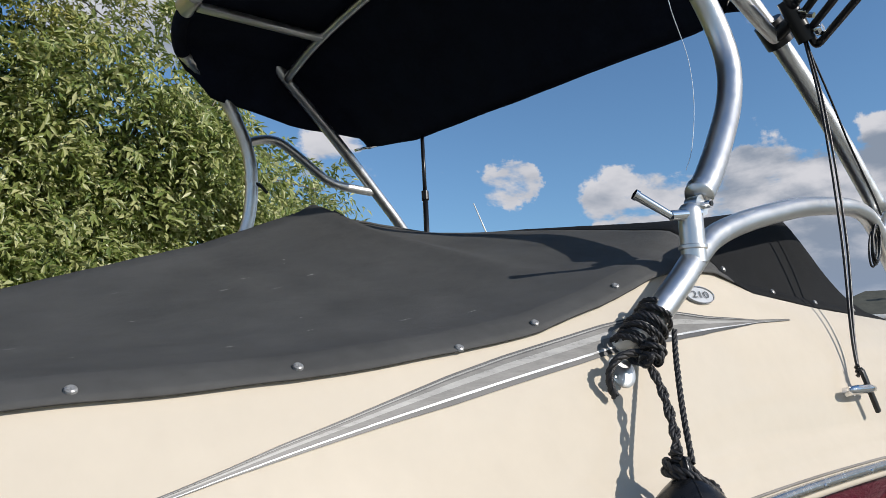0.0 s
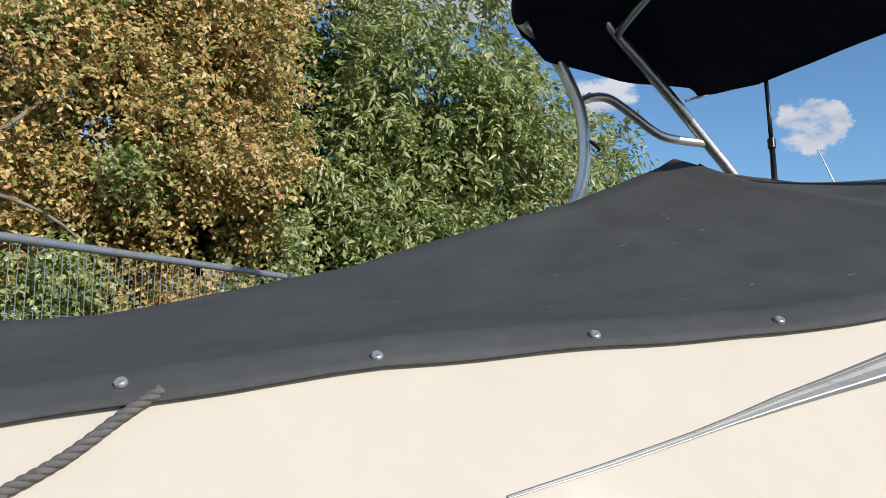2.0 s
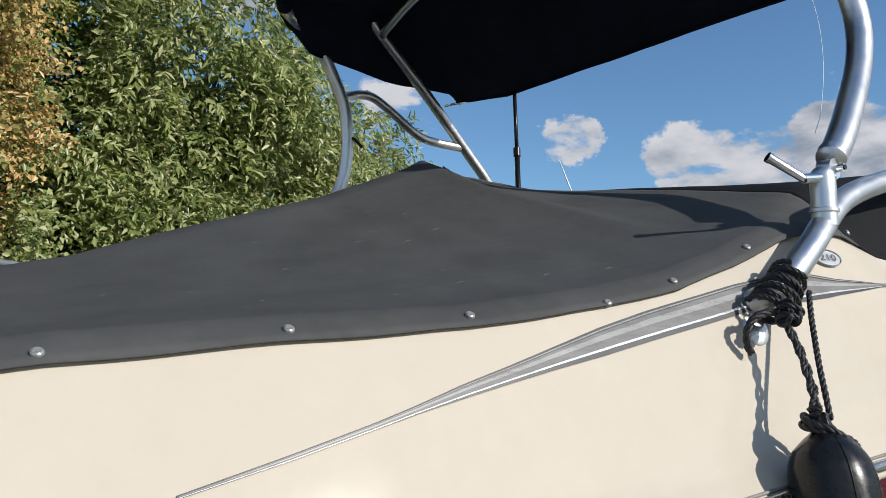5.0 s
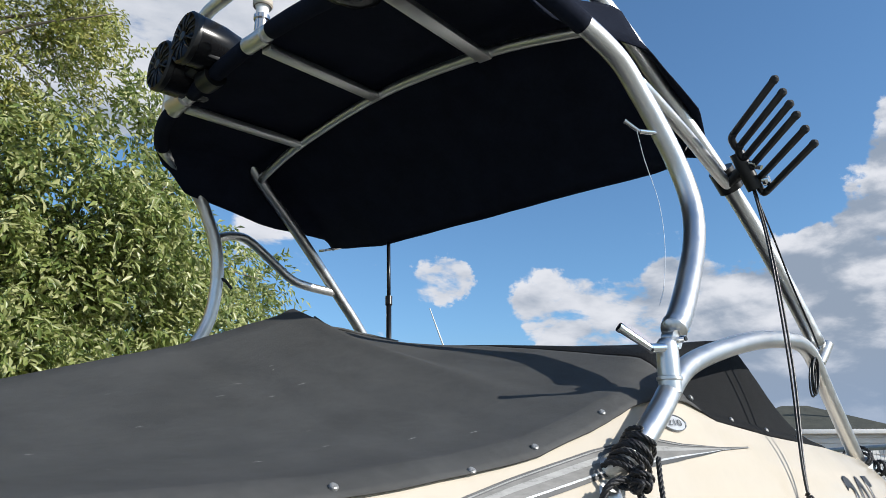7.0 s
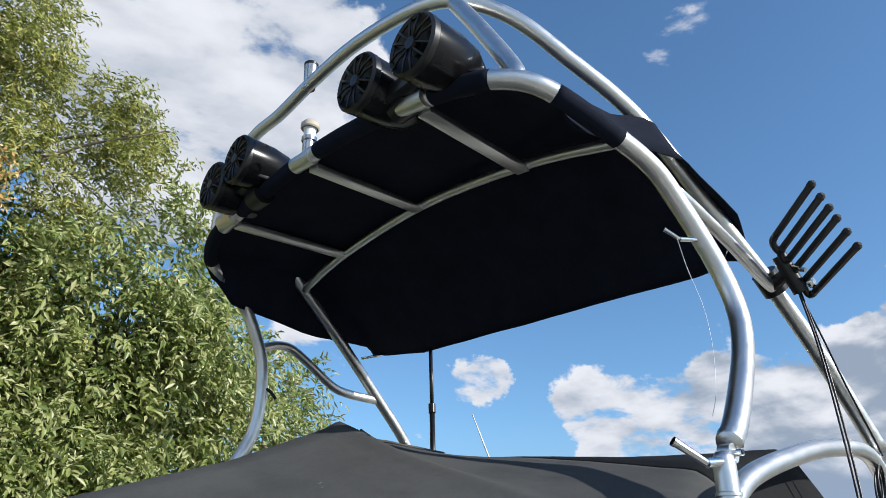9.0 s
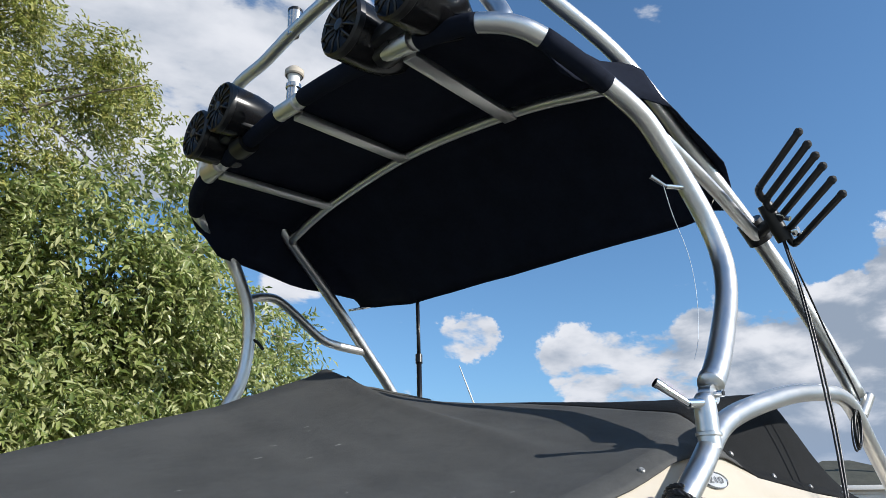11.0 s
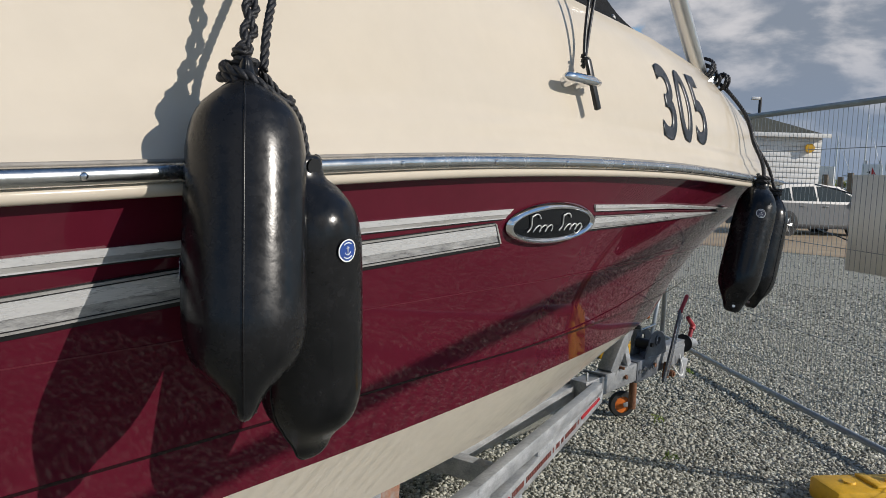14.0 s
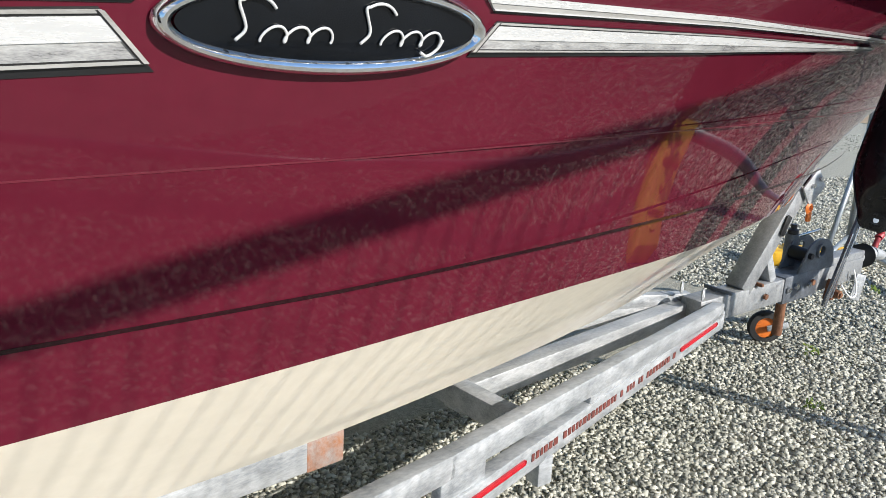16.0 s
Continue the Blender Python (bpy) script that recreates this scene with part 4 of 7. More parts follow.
def text_on_side(word, x, z, width, height, mat, name, parent, off=0.0025, surface=True, bold=0.0):
    """Flat lettering with a little depth, laid on the starboard side."""
    cu = bpy.data.curves.new("lettering", "FONT")
    cu.body = word
    cu.align_x, cu.align_y = "CENTER", "CENTER"
    cu.offset = bold
    cu.extrude = 0.0
    cu.resolution_u = 6
    tmp = new("lettering", cu)
    dg = bpy.context.evaluated_depsgraph_get()
    me = bpy.data.meshes.new_from_object(tmp.evaluated_get(dg))
    bpy.data.objects.remove(tmp)
    bm = bmesh.new()
    bm.from_mesh(me)
    bmesh.ops.triangulate(bm, faces=bm.faces)
    for _ in range(2):
        bmesh.ops.subdivide_edges(bm, edges=[e for e in bm.edges if e.calc_length() > 0.12], cuts=1)
    bmesh.ops.triangulate(bm, faces=bm.faces)
    xs_ = [v.co.x for v in bm.verts]
    ys_ = [v.co.y for v in bm.verts]
    cx_, cy_ = (max(xs_) + min(xs_)) / 2, (max(ys_) + min(ys_)) / 2
    sx, sy = width / (max(xs_) - min(xs_)), height / (max(ys_) - min(ys_))
    for v in bm.verts:
        a, b = (v.co.x - cx_) * sx, (v.co.y - cy_) * sy
        v.co = side_point(x + a, z + b, -1, off) if surface else Vector((a, b, off))
    me2 = bpy.data.meshes.new(name)
    bm.to_mesh(me2)
    bm.free()
    me2.materials.append(mat)
    ob = new(name, me2)
    ob.parent = parent
    sd = ob.modifiers.new("thickness", "SOLIDIFY")
    sd.thickness = 0.0004
    sd.offset = 1
    return ob


number = thing("race_number", "large black vinyl digits 305 on the cream topside", "lettering")
for dgt, x in (("3", 0.775), ("0", 0.880), ("5", 0.985)):
    text_on_side(dgt, x - 0.010, 1.674, 0.082, 0.182, M_INK, "digit", number, 0.0018, True, 0.018)

M_DARKGREY = material("dark_grey_print", (0.07, 0.075, 0.08), 0.4, vary=0.1)
badge = thing("model_badge", "small oval silver badge reading 210 on the topside", "badge", m=side_frame(-0.145, 1.868, 0.002))
part("rim", ellipse_ring(0.046, 0.0205, 0.005, 0.004), M_CHROME, badge)
part("face", ellipse_plate(0.042, 0.0165, 0.0015), M_GREYBADGE, badge, "light grey face")
text_on_side("210", 0, 0, 0.052, 0.0145, M_DARKGREY, "digits", badge, 0.0035, False, 0.0)

# ---- cleat ----


def lathe(profile, seg=28):
    """A turned solid about z from (radius, height) pairs."""
    bm = bmesh.new()
    rings = []
    for r, h in profile:
        if r < 1e-5:
            rings.append([bm.verts.new((0, 0, h))])
        else:
            rings.append([bm.verts.new((r * math.cos(2 * math.pi * k / seg), r * math.sin(2 * math.pi * k / seg), h)) for k in range(seg)])
    for a, b in zip(rings, rings[1:]):
        for k in range(seg):
            q = [a[k % len(a)], a[(k + 1) % len(a)], b[(k + 1) % len(b)], b[k % len(b)]]
            q = list(dict.fromkeys(q))
            if len(q) > 2:
                bm.faces.new(q)
    return bm


cleat = thing("mooring_cleat", "polished chrome mooring cleat on the topside", "cleat", m=side_frame(0.315, 1.665, 0.0))
bm = bmesh.new()
v, f = tube_data([(-0.062, 0, 0.026), (-0.056, 0, 0.029), (-0.03, 0, 0.031), (0, 0, 0.031), (0.03, 0, 0.031), (0.056, 0, 0.029), (0.062, 0, 0.026)], [0.004, 0.0085, 0.0105, 0.0105, 0.0105, 0.0085, 0.004], 14)
mesh_object("bar", v, f, M_CHROME, cleat)
bm.free()
for s in (-1, 1):
    part("post", cyl((s * 0.022, 0, 0.0), (s * 0.022, 0, 0.026), 0.011, 0.008), M_CHROME, cleat)

# ---- fenders ----
M_FADED = material("faded_print", (0.02, 0.025, 0.05), 0.4, vary=0.2)


def fender(label, neck, tip, r, face, sticker_z=0.55, group="fenders along the boat", faded=False):
    """An inflated fender with flattened eyes at both ends, a moulded seam and a round sticker."""
    a, b = Vector(neck), Vector(tip)
    L = (a - b).length
    q = (a - b).to_track_quat("Z", "X").to_matrix().to_4x4()
    f = q.inverted() @ Vector((*face, 0))
    m = Matrix.Translation(b) @ q @ Matrix.Rotation(math.atan2(f.x, -f.y), 4, "Z")
    t = thing("fender", label, "fender", group, m=m)
    prof = [(0.0, 0.0), (0.13, 0.002), (0.24, 0.010), (0.335, 0.028), (0.39, 0.050), (0.48, 0.076), (0.69, 0.122), (0.87, 0.172), (0.965, 0.23), (1.0, 0.31), (1.0, 0.66), (0.97, 0.76), (0.86, 0.83), (0.58, 0.895), (0.36, 0.925), (0.29, 0.955), (0.27, 0.985), (0.16, 0.998), (0.0, 1.0)]
    seg = 40
    bm = bmesh.new()
    rings = []
    fine = catmull([(q[0], q[1], 0) for q in prof], 3)
    for q in fine:
        rr, h = max(0.0, q.x) * r, q.y * L
        end = max(0.0, 1 - min(q.y, 1 - q.y) / 0.14)
        ring = []
        for k in range(seg):
            w = 2 * math.pi * k / seg
            flat = 1 - 0.55 * end
            wide = 1 + 0.25 * end
            bumpr = 1 + 0.012 * noise.noise(Vector((math.cos(w) * 2, math.sin(w) * 2, h * 14)))
            ring.append(bm.verts.new((max(rr, 0.0004) * wide * math.cos(w) * bumpr, max(rr, 0.0004) * flat * math.sin(w) * bumpr, h)))
        rings.append(ring)
    for p, q in zip(rings, rings[1:]):
        for k in range(seg):
            bm.faces.new((p[k], p[(k + 1) % seg], q[(k + 1) % seg], q[k]))
    bm.faces.new(rings[0][::-1])
    bm.faces.new(rings[-1])
    part("body", bm, M_RUBBER, t, "black vinyl body")
    for w in (0.0, math.pi):
        line = []
        for q in fine[3:-3]:
            end = max(0.0, 1 - min(q.y, 1 - q.y) / 0.14)
            line.append((max(q.x, 0) * r * (1 + 0.25 * end) * math.cos(w) * 1.002, 0, q.y * L))
        tube("seam", line, 0.0012, M_RUBBER, t, 6)
    if faded:
        # added pale disc in place of an open hole with bright gravel behind
        part("hole_disc", cyl((0, -0.24 * r, 0.040 * L), (0, 0.24 * r, 0.040 * L), 0.075 * r, None, 14), M_GREYBADGE, t, "pale disc added for the bright gravel seen through the eye")
    for h in (0.045, 0.965):
        e = part("eye", cyl((0, -0.19 * r, h * L), (0, 0.19 * r, h * L), 0.15 * r), M_BLACK, t)
    # sticker: disc, ring and a plain anchor shape, wrapped on the body

    def wrap(x, y, o=0.0008):
        w = -math.pi / 2 + x / r
        return Vector(((r * 1.004 + o) * math.cos(w), (r * 1.004 + o) * math.sin(w), sticker_z * L + y))

    sr = 0.0128
    for nm, r0, r1, mt, o in (("sticker", 0.0, sr * 0.90, M_FADED if faded else M_BLUE, 0.0010), ("sticker_ring", sr * 0.88, sr, M_GREYBADGE if faded else M_WHITE, 0.0014)):
        vs, fs = [], []
        nn, mm = 28, 4
        for j in range(mm + 1):
            q = r0 + (r1 - r0) * j / mm
            vs += [wrap(q * math.cos(2 * math.pi * k / nn), q * math.sin(2 * math.pi * k / nn), o) for k in range(nn)]
        fs = [(j * nn + k, j * nn + (k + 1) % nn, (j + 1) * nn + (k + 1) % nn, (j + 1) * nn + k) for j in range(mm) for k in range(nn)]
        mesh_object(nm, vs, fs, mt, t)
    for line in ([(0, -0.0045), (0, 0.0048)], [(-0.002, 0.0028), (0.002, 0.0028)], [(-0.0042, -0.0018), (-0.0026, -0.004), (0, -0.0049), (0.0026, -0.004), (0.0042, -0.0018)]):
        tube("anchor_shape", [wrap(x, y, 0.0012) for x, y in line], 0.0005, M_GREYBADGE if faded else M_WHITE, t, 6)
    for a0, a1 in ((50, 130), (228, 312)):
        arc = [math.radians(a0 + (a1 - a0) * k / 8) for k in range(9)]
        tube("text_bar", [wrap(0.0086 * math.cos(w), 0.0086 * math.sin(w), 0.0012) for w in arc], 0.0007, M_GREYBADGE if faded else M_WHITE, t, 6)
    return t


fender("black vinyl fender hanging by rope from the tower foot", (-0.462, -1.305, 1.597), (-0.522, -1.395, 1.236), 0.062, (-0.75, 0.55), 0.40, "fenders along the boat")
fender("slimmer black vinyl fender with a blue round sticker against the hull", (-0.405, -1.338, 1.500), (-0.373, -1.318, 1.138), 0.061, (0.06, -1.0), 0.725, "fenders along the boat")
fender("black vinyl fender hanging at the bow with a round sticker", (1.300, -1.297, 1.505), (1.165, -1.280, 1.125), 0.057, (-0.85, -0.55), 0.70, "fenders along the boat", True)
fender("second black vinyl fender hanging behind the first at the bow", (1.445, -1.290, 1.470), (1.345, -1.275, 1.115), 0.054, (0.9, -0.3), 0.62, "fenders along the boat", True)

# ---- ropes ----


def helix(a, b, r, turns, n=26, start=0.0, wob=0.0, seed=1):
    """Turns of rope wound round the line from a to b."""
    a, b = Vector(a), Vector(b)
    rng = np.random.RandomState(seed)
    d = (b - a).normalized()
    u = d.orthogonal().normalized()
    w = d.cross(u)
    pts = []
    for i in range(int(turns * n) + 1):
        q = i / (turns * n)
        ang = start + 2 * math.pi * i / n
        rr = r * (1 + wob * math.sin(ang * 0.37 + seed))
        pts.append(a.lerp(b, q) + (u * math.cos(ang) + w * math.sin(ang)) * rr)
    return pts


fr = thing("fender_rope", "black laid rope knotted round the tower foot to hold the fenders", "rope")
R_R = 0.0052
rope("coil", helix((-0.425, -1.196, 1.757), (-0.338, -1.199, 1.824), 0.0295, 6.2, wob=0.08), R_R * 0.9, M_ROPE, fr)
rope("coil", helix((-0.352, -1.206, 1.812), (-0.424, -1.205, 1.757), 0.0330, 3.3, wob=0.14, start=1.0, seed=3), R_R * 0.9, M_ROPE, fr)
rope("knot", helix((-0.415, -1.248, 1.768), (-0.438, -1.246, 1.738), 0.015, 2.4, start=0.4, wob=0.2, seed=5), R_R, M_ROPE, fr)
rope("knot", helix((-0.446, -1.244, 1.752), (-0.408, -1.252, 1.745), 0.014, 1.7, start=2.4, wob=0.3, seed=6), R_R, M_ROPE, fr)
rope("rope_end", catmull([(-0.425, -1.235, 1.752), (-0.452, -1.224, 1.754), (-0.476, -1.214, 1.745), (-0.488, -1.207, 1.724), (-0.484, -1.204, 1.702), (-0.475, -1.204, 1.686)], 6), R_R * 1.3, M_ROPE, fr)
fall = catmull([(-0.436, -1.240, 1.742), (-0.430, -1.252, 1.715), (-0.432, -1.266, 1.685), (-0.441, -1.281, 1.652), (-0.455, -1.296, 1.622), (-0.468, -1.303, 1.598)], 8)
for k in range(2):
    rope("fall", [p + Vector((math.cos(i * 0.42 + k * math.pi), 0.4 * math.sin(i * 0.42 + k * math.pi), 0.25 * math.sin(i * 0.42 + k * math.pi))) * (0.0052 + 0.0014 * math.sin(i * 0.9)) for i, p in enumerate(fall)], R_R * 0.98, M_ROPE, fr, R_R * 6)
rope("fall", catmull([(-0.348, -1.238, 1.792), (-0.368, -1.250, 1.755), (-0.396, -1.270, 1.705), (-0.418, -1.287, 1.665), (-0.436, -1.303, 1.628), (-0.448, -1.316, 1.588)], 6), R_R * 0.95, M_ROPE, fr)
# sling: a ring that drapes over the fender's shoulder, knotted on the far side
u, v = Vector((0.66, -0.75, 0)), Vector((0.75, 0.66, 0))
for k, (rr, dz) in enumerate(((0.035, 0.001), (0.038, -0.009))):
    ring = []
    for i in range(41):
        w = 2 * math.pi * i / 40
        ring.append(Vector((-0.4570, -1.318, 1.571 + dz)) + u * rr * math.cos(w) + v * 0.031 * math.sin(w) + Vector((0, 0, -0.019 * math.cos(w) + 0.003 * math.sin(3 * w + k))))
    rope("sling", ring, R_R * 1.1, M_ROPE, fr)
rope("knot", helix((-0.470, -1.306, 1.580), (-0.462, -1.306, 1.604), 0.0100, 2.4, start=0.8, wob=0.2, seed=9), R_R, M_ROPE, fr)
rope("fall", catmull([(-0.444, -1.302, 1.590), (-0.425, -1.312, 1.566), (-0.408, -1.326, 1.540), (-0.405, -1.338, 1.497)], 6), R_R * 0.9, M_ROPE, fr)

br = thing("bow_fender_rope", "black laid rope from the tower foot to the bow fenders", "rope")
rope("coil", helix((1.335, -1.08, 1.808), (1.298, -1.083, 1.835), 0.040, 3.2, wob=0.15, seed=2), R_R, M_ROPE, br)
rope("knot", helix((1.33, -1.125, 1.80), (1.36, -1.145, 1.79), 0.02, 2.6, wob=0.3, seed=4), R_R, M_ROPE, br)
rope("fall", catmull([(1.345, -1.13, 1.79), (1.352, -1.175, 1.745), (1.345, -1.225, 1.68), (1.33, -1.252, 1.61), (1.318, -1.285, 1.55), (1.302, -1.300, 1.50)], 6), R_R * 1.1, M_ROPE, br, R_R * 5)
rope("fall", catmull([(1.36, -1.14, 1.785), (1.385, -1.2, 1.70), (1.395, -1.235, 1.61), (1.425, -1.27, 1.54), (1.445, -1.290, 1.465)], 6), R_R, M_ROPE, br)
rope("loop", helix((1.296, -1.296, 1.488), (1.302, -1.298, 1.512), 0.016, 2.2), R_R, M_ROPE, br)
rope("loop", helix((1.441, -1.289, 1.454), (1.445, -1.290, 1.476), 0.017, 2.2), R_R, M_ROPE, br)

gr = thing("mooring_rope", "grey-brown laid mooring rope hanging over the topside from under the cover", "rope")
path = []
for x, z in ((-1.722, 1.668), (-1.755, 1.645), (-1.80, 1.610), (-1.845, 1.584), (-1.895, 1.559), (-1.95, 1.541), (-2.02, 1.526), (-2.12, 1.515)):
    path.append(side_point(x, z, -1, 0.0085))
rope("rope_run", catmull(path, 6), 0.0062, M_GREYROPE, gr, 0.032)
rope("rope_tail", catmull([side_point(-1.995, 1.532, -1, 0.009), side_point(-1.985, 1.537, -1, 0.016), side_point(-1.99, 1.541, -1, 0.018)], 6), 0.006, M_GREYROPE, gr)

cord = thing("elastic_cord", "doubled thin black elastic cord from the board rack to the cleat", "cord")
tube("strand", catmull([(0.575, -1.115, 2.665), (0.52, -1.165, 2.40), (0.445, -1.205, 2.05), (0.365, -1.232, 1.80), (0.338, -1.247, 1.705)], 8), 0.0036, M_BLACK, cord, 8)
tube("strand", catmull([(0.59, -1.115, 2.665), (0.555, -1.16, 2.40), (0.49, -1.198, 2.05), (0.388, -1.228, 1.80), (0.340, -1.247, 1.705)], 8), 0.0036, M_BLACK, cord, 8)
part("toggle", box((0.016, 0.010, 0.10), Matrix.Translation((0.350, -1.262, 1.666)) @ pose(0, 0, 0, -8, -16, 0), 0.004), M_BLACK, cord, "black rubber end strap")
rope("knot", helix((0.339, -1.250, 1.700), (0.341, -1.247, 1.722), 0.006, 2.5), 0.0035, M_BLACK, cord)
line = thing("fishing_line", "thin clear nylon line hanging slack from the tower's upper lever", "line")
tube("strand", catmull([(0.030, -1.040, 2.655), (0.022, -1.060, 2.56), (0.030, -1.085, 2.44), (0.005, -1.105, 2.32), (-0.045, -1.120, 2.20), (-0.085, -1.125, 2.14)], 8), 0.0007, M_NYLON, line, 6)
side_cord = thing("tie_cord", "thin black cord coiled and hung on the tower's front leg", "cord")
tube("strand", catmull([(0.60, -1.10, 2.68), (0.70, -1.115, 2.50), (0.79, -1.12, 2.36), (0.90, -1.125, 2.22), (0.93, -1.13, 2.16)], 8), 0.003, M_BLACK, side_cord, 8)
for k in range(4):
    tube("coil", [(0.865 + 0.012 * math.sin(k) + 0.032 * math.cos(a), -1.118 - 0.004 * k, 2.055 + 0.006 * k + 0.045 * math.sin(a) + 0.03 * math.cos(a)) for a in np.linspace(0, 2 * math.pi, 25)], 0.003, M_BLACK, side_cord, 8)
tube("strand", catmull([(0.875, -1.12, 2.10), (0.89, -1.118, 2.13), (0.92, -1.12, 2.15)], 6), 0.003, M_BLACK, side_cord, 8)

# ---- board rack on the front leg ----
rack = thing("board_rack", "black metal wakeboard rack with six prongs clamped to the tower", "rack")
b1, b6 = Vector((0.455, -1.130, 2.765)), Vector((0.600, -1.155, 2.612))
t1, t6 = Vector((0.346, -1.309, 2.838)), Vector((0.488, -1.344, 2.675))
FR = (0.0, 0.2, 0.38, 0.55, 0.77, 1.0)
tips = [t1.lerp(t6, f) for f in FR]
bases = [b1.lerp(b6, f) for f in FR]
for i, (t, b) in enumerate(zip(tips, bases)):
    tube("prong", [b, b.lerp(t, 0.05), t - (t - b).normalized() * 0.012, t], [0.0108, 0.0108, 0.0108, 0.007], M_BLACKCOAT, rack, 14)
    part("tip_cap", bm_cyl(cyl(t - (t - b).normalized() * 0.012, t - (t - b).normalized() * 0.001, 0.0122), t - (t - b).normalized() * 0.001, t + (t - b).normalized() * 0.006, 0.0122, 0.006), M_TYRE, rack)
for i, k in ((0, 1), (1, 2), (3, 4), (4, 5)):
    d = (bases[i] - tips[i]).normalized()
    tube("bend", catmull([bases[i], bases[i] + d * 0.018 + (bases[k] - bases[i]) * 0.15, bases[k] + d * 0.018 - (bases[k] - bases[i]) * 0.15, bases[k]], 6), 0.0115, M_BLACKCOAT, rack, 12)
hub = (b1 + b6) / 2 + Vector((0.02, 0.035, -0.01))
part("hub", bm_cyl(cyl(hub + Vector((-0.03, 0.0, 0.05)), hub + Vector((0.03, -0.02, -0.06)), 0.024), hub, hub + Vector((0.02, 0.06, -0.02)), 0.02), M_BLACK, rack, "black swivel hub")
part("clamp", cyl((0.556, -1.033, 2.705), (0.606, -1.042, 2.650), 0.040, None, 26), M_BLACK, rack, "black split clamp round the tube")
for s in (-0.02, 0.02):
    part("bolt", cyl(hub + Vector((s, -0.03, 0.01)), hub + Vector((s, -0.05, 0.0)), 0.008), M_CHROME, rack)
part("knob", lathe([(0.0, 0.0), (0.016, 0.002), (0.018, 0.012), (0.012, 0.02), (0.0, 0.022)]), M_CHROME, rack).matrix_world = Matrix.Translation(hub + Vector((0.03, -0.045, -0.04))) @ pose(0, 0, 0, 90, 0, 0)

# ---- speakers ----


def speaker(label, c, r=0.094, depth=0.25):
    t = thing("tower_speaker", label, "loudspeaker", "speakers on the tower", m=Matrix.Translation(c) @ pose(0, 0, 0, 0, 90, 0))
    part("shell", lathe([(r, 0.0), (r * 1.02, 0.02), (r * 0.99, depth * 0.45), (r * 0.86, depth * 0.72), (r * 0.55, depth * 0.93), (0.0, depth)], 36), M_BLACKGLOSS, t, "glossy black bullet shell")
    part("rim", lathe([(r * 0.88, -0.008), (r * 0.96, -0.014), (r * 1.04, -0.006), (r * 1.04, 0.012), (r, 0.016)], 36), M_BLACK, t, "moulded black rim")
    part("cone", lathe([(r * 0.9, -0.004), (r * 0.5, 0.03), (r * 0.3, 0.035), (r * 0.28, 0.01), (0.0, -0.002)], 30), M_BLACK, t)
    for k in range(6):
        a = math.pi * k / 3 + 0.2
        for o in (-0.008, 0.008):
            u, w = Vector((math.cos(a), math.sin(a), 0)), Vector((-math.sin(a), math.cos(a), 0))
            tube("grille_bar", [u * r * 0.2 + w * o + Vector((0, 0, -0.012)), u * r * 0.55 + w * o * 1.6 + Vector((0, 0, -0.016)), u * r * 0.95 + w * o * 2.4 + Vector((0, 0, -0.010))], 0.0042, M_BLACK, t, 6)
    part("centre_cap", lathe([(0.0, -0.022), (r * 0.2, -0.018), (r * 0.24, -0.008)], 20), M_BLACK, t)
    return t


M_BLACKGLOSS = material("black_gloss_shell", (0.008, 0.008, 0.009), 0.20, vary=0.1, spec=0.3)
for x, y, z in ((-0.66, -0.465, 3.158), (-0.66, -0.725, 3.135), (-0.66, 0.50, 3.215), (-0.66, 0.307, 3.245)):
    speaker("black bullet speaker with a spoked grille under the tower top", (x, y, z))
for s in (-1, 1):
    sb = thing("speaker_bracket", "black clamp that holds a pair of speakers to the rear hoop", "bracket")
    part("yoke", box((0.10, 0.28, 0.05), Matrix.Translation((-0.56, s * 0.48 - 0.1, 3.15 + 0.04 * s)), 0.015), M_BLACK, sb)
    part("clamp_ring", cyl((-0.54, s * 0.40 - 0.1, 3.12 + 0.025 * s), (-0.54, s * 0.48 - 0.1, 3.12 + 0.025 * s), 0.044), M_BLACK, sb)

lamp = thing("anchor_light", "white all-round anchor light on a short post", "light", m=Matrix.Translation((-0.54, 0.005, 3.175)))
part("post", lathe([(0.022, 0.0), (0.022, 0.05), (0.027, 0.055), (0.027, 0.07), (0.0, 0.07)]), M_STEEL, lamp)
part("lens", lathe([(0.021, 0.07), (0.021, 0.10), (0.026, 0.105), (0.0, 0.106)]), M_WHITE, lamp, "milky lens")
part("cap", lathe([(0.030, 0.105), (0.034, 0.110), (0.034, 0.126), (0.024, 0.138), (0.0, 0.140)]), M_CREAM, lamp, "cream cap")
rod = thing("rod_socket", "short stainless socket with a black cap on the tower top", "socket", m=Matrix.Translation((-0.43, 0.235, 3.645)))
part("cup", lathe([(0.024, 0.0), (0.029, 0.10), (0.029, 0.115), (0.0, 0.115)]), M_STEEL, rod)
part("cap", lathe([(0.030, 0.113), (0.030, 0.125), (0.022, 0.133), (0.0, 0.134)]), M_BLACK, rod)

# pole, aerial and straps under the bimini
pole = thing("support_pole", "thin black telescopic pole between the bimini's front edge and the windscreen", "pole")
tube("upper_tube", [(0.512, 0.535, 2.522), (0.535, 0.575, 2.82)], 0.009, M_BLACK, pole, 12)
tube("lower_tube", [(0.47, 0.47, 2.105), (0.512, 0.535, 2.522)], 0.012, M_BLACK, pole, 12)
part("collar", cyl((0.510, 0.532, 2.502), (0.514, 0.538, 2.542), 0.016), M_BLACK, pole)
aerial = thing("whip_aerial", "thin white whip aerial standing far forward on the deck", "aerial")
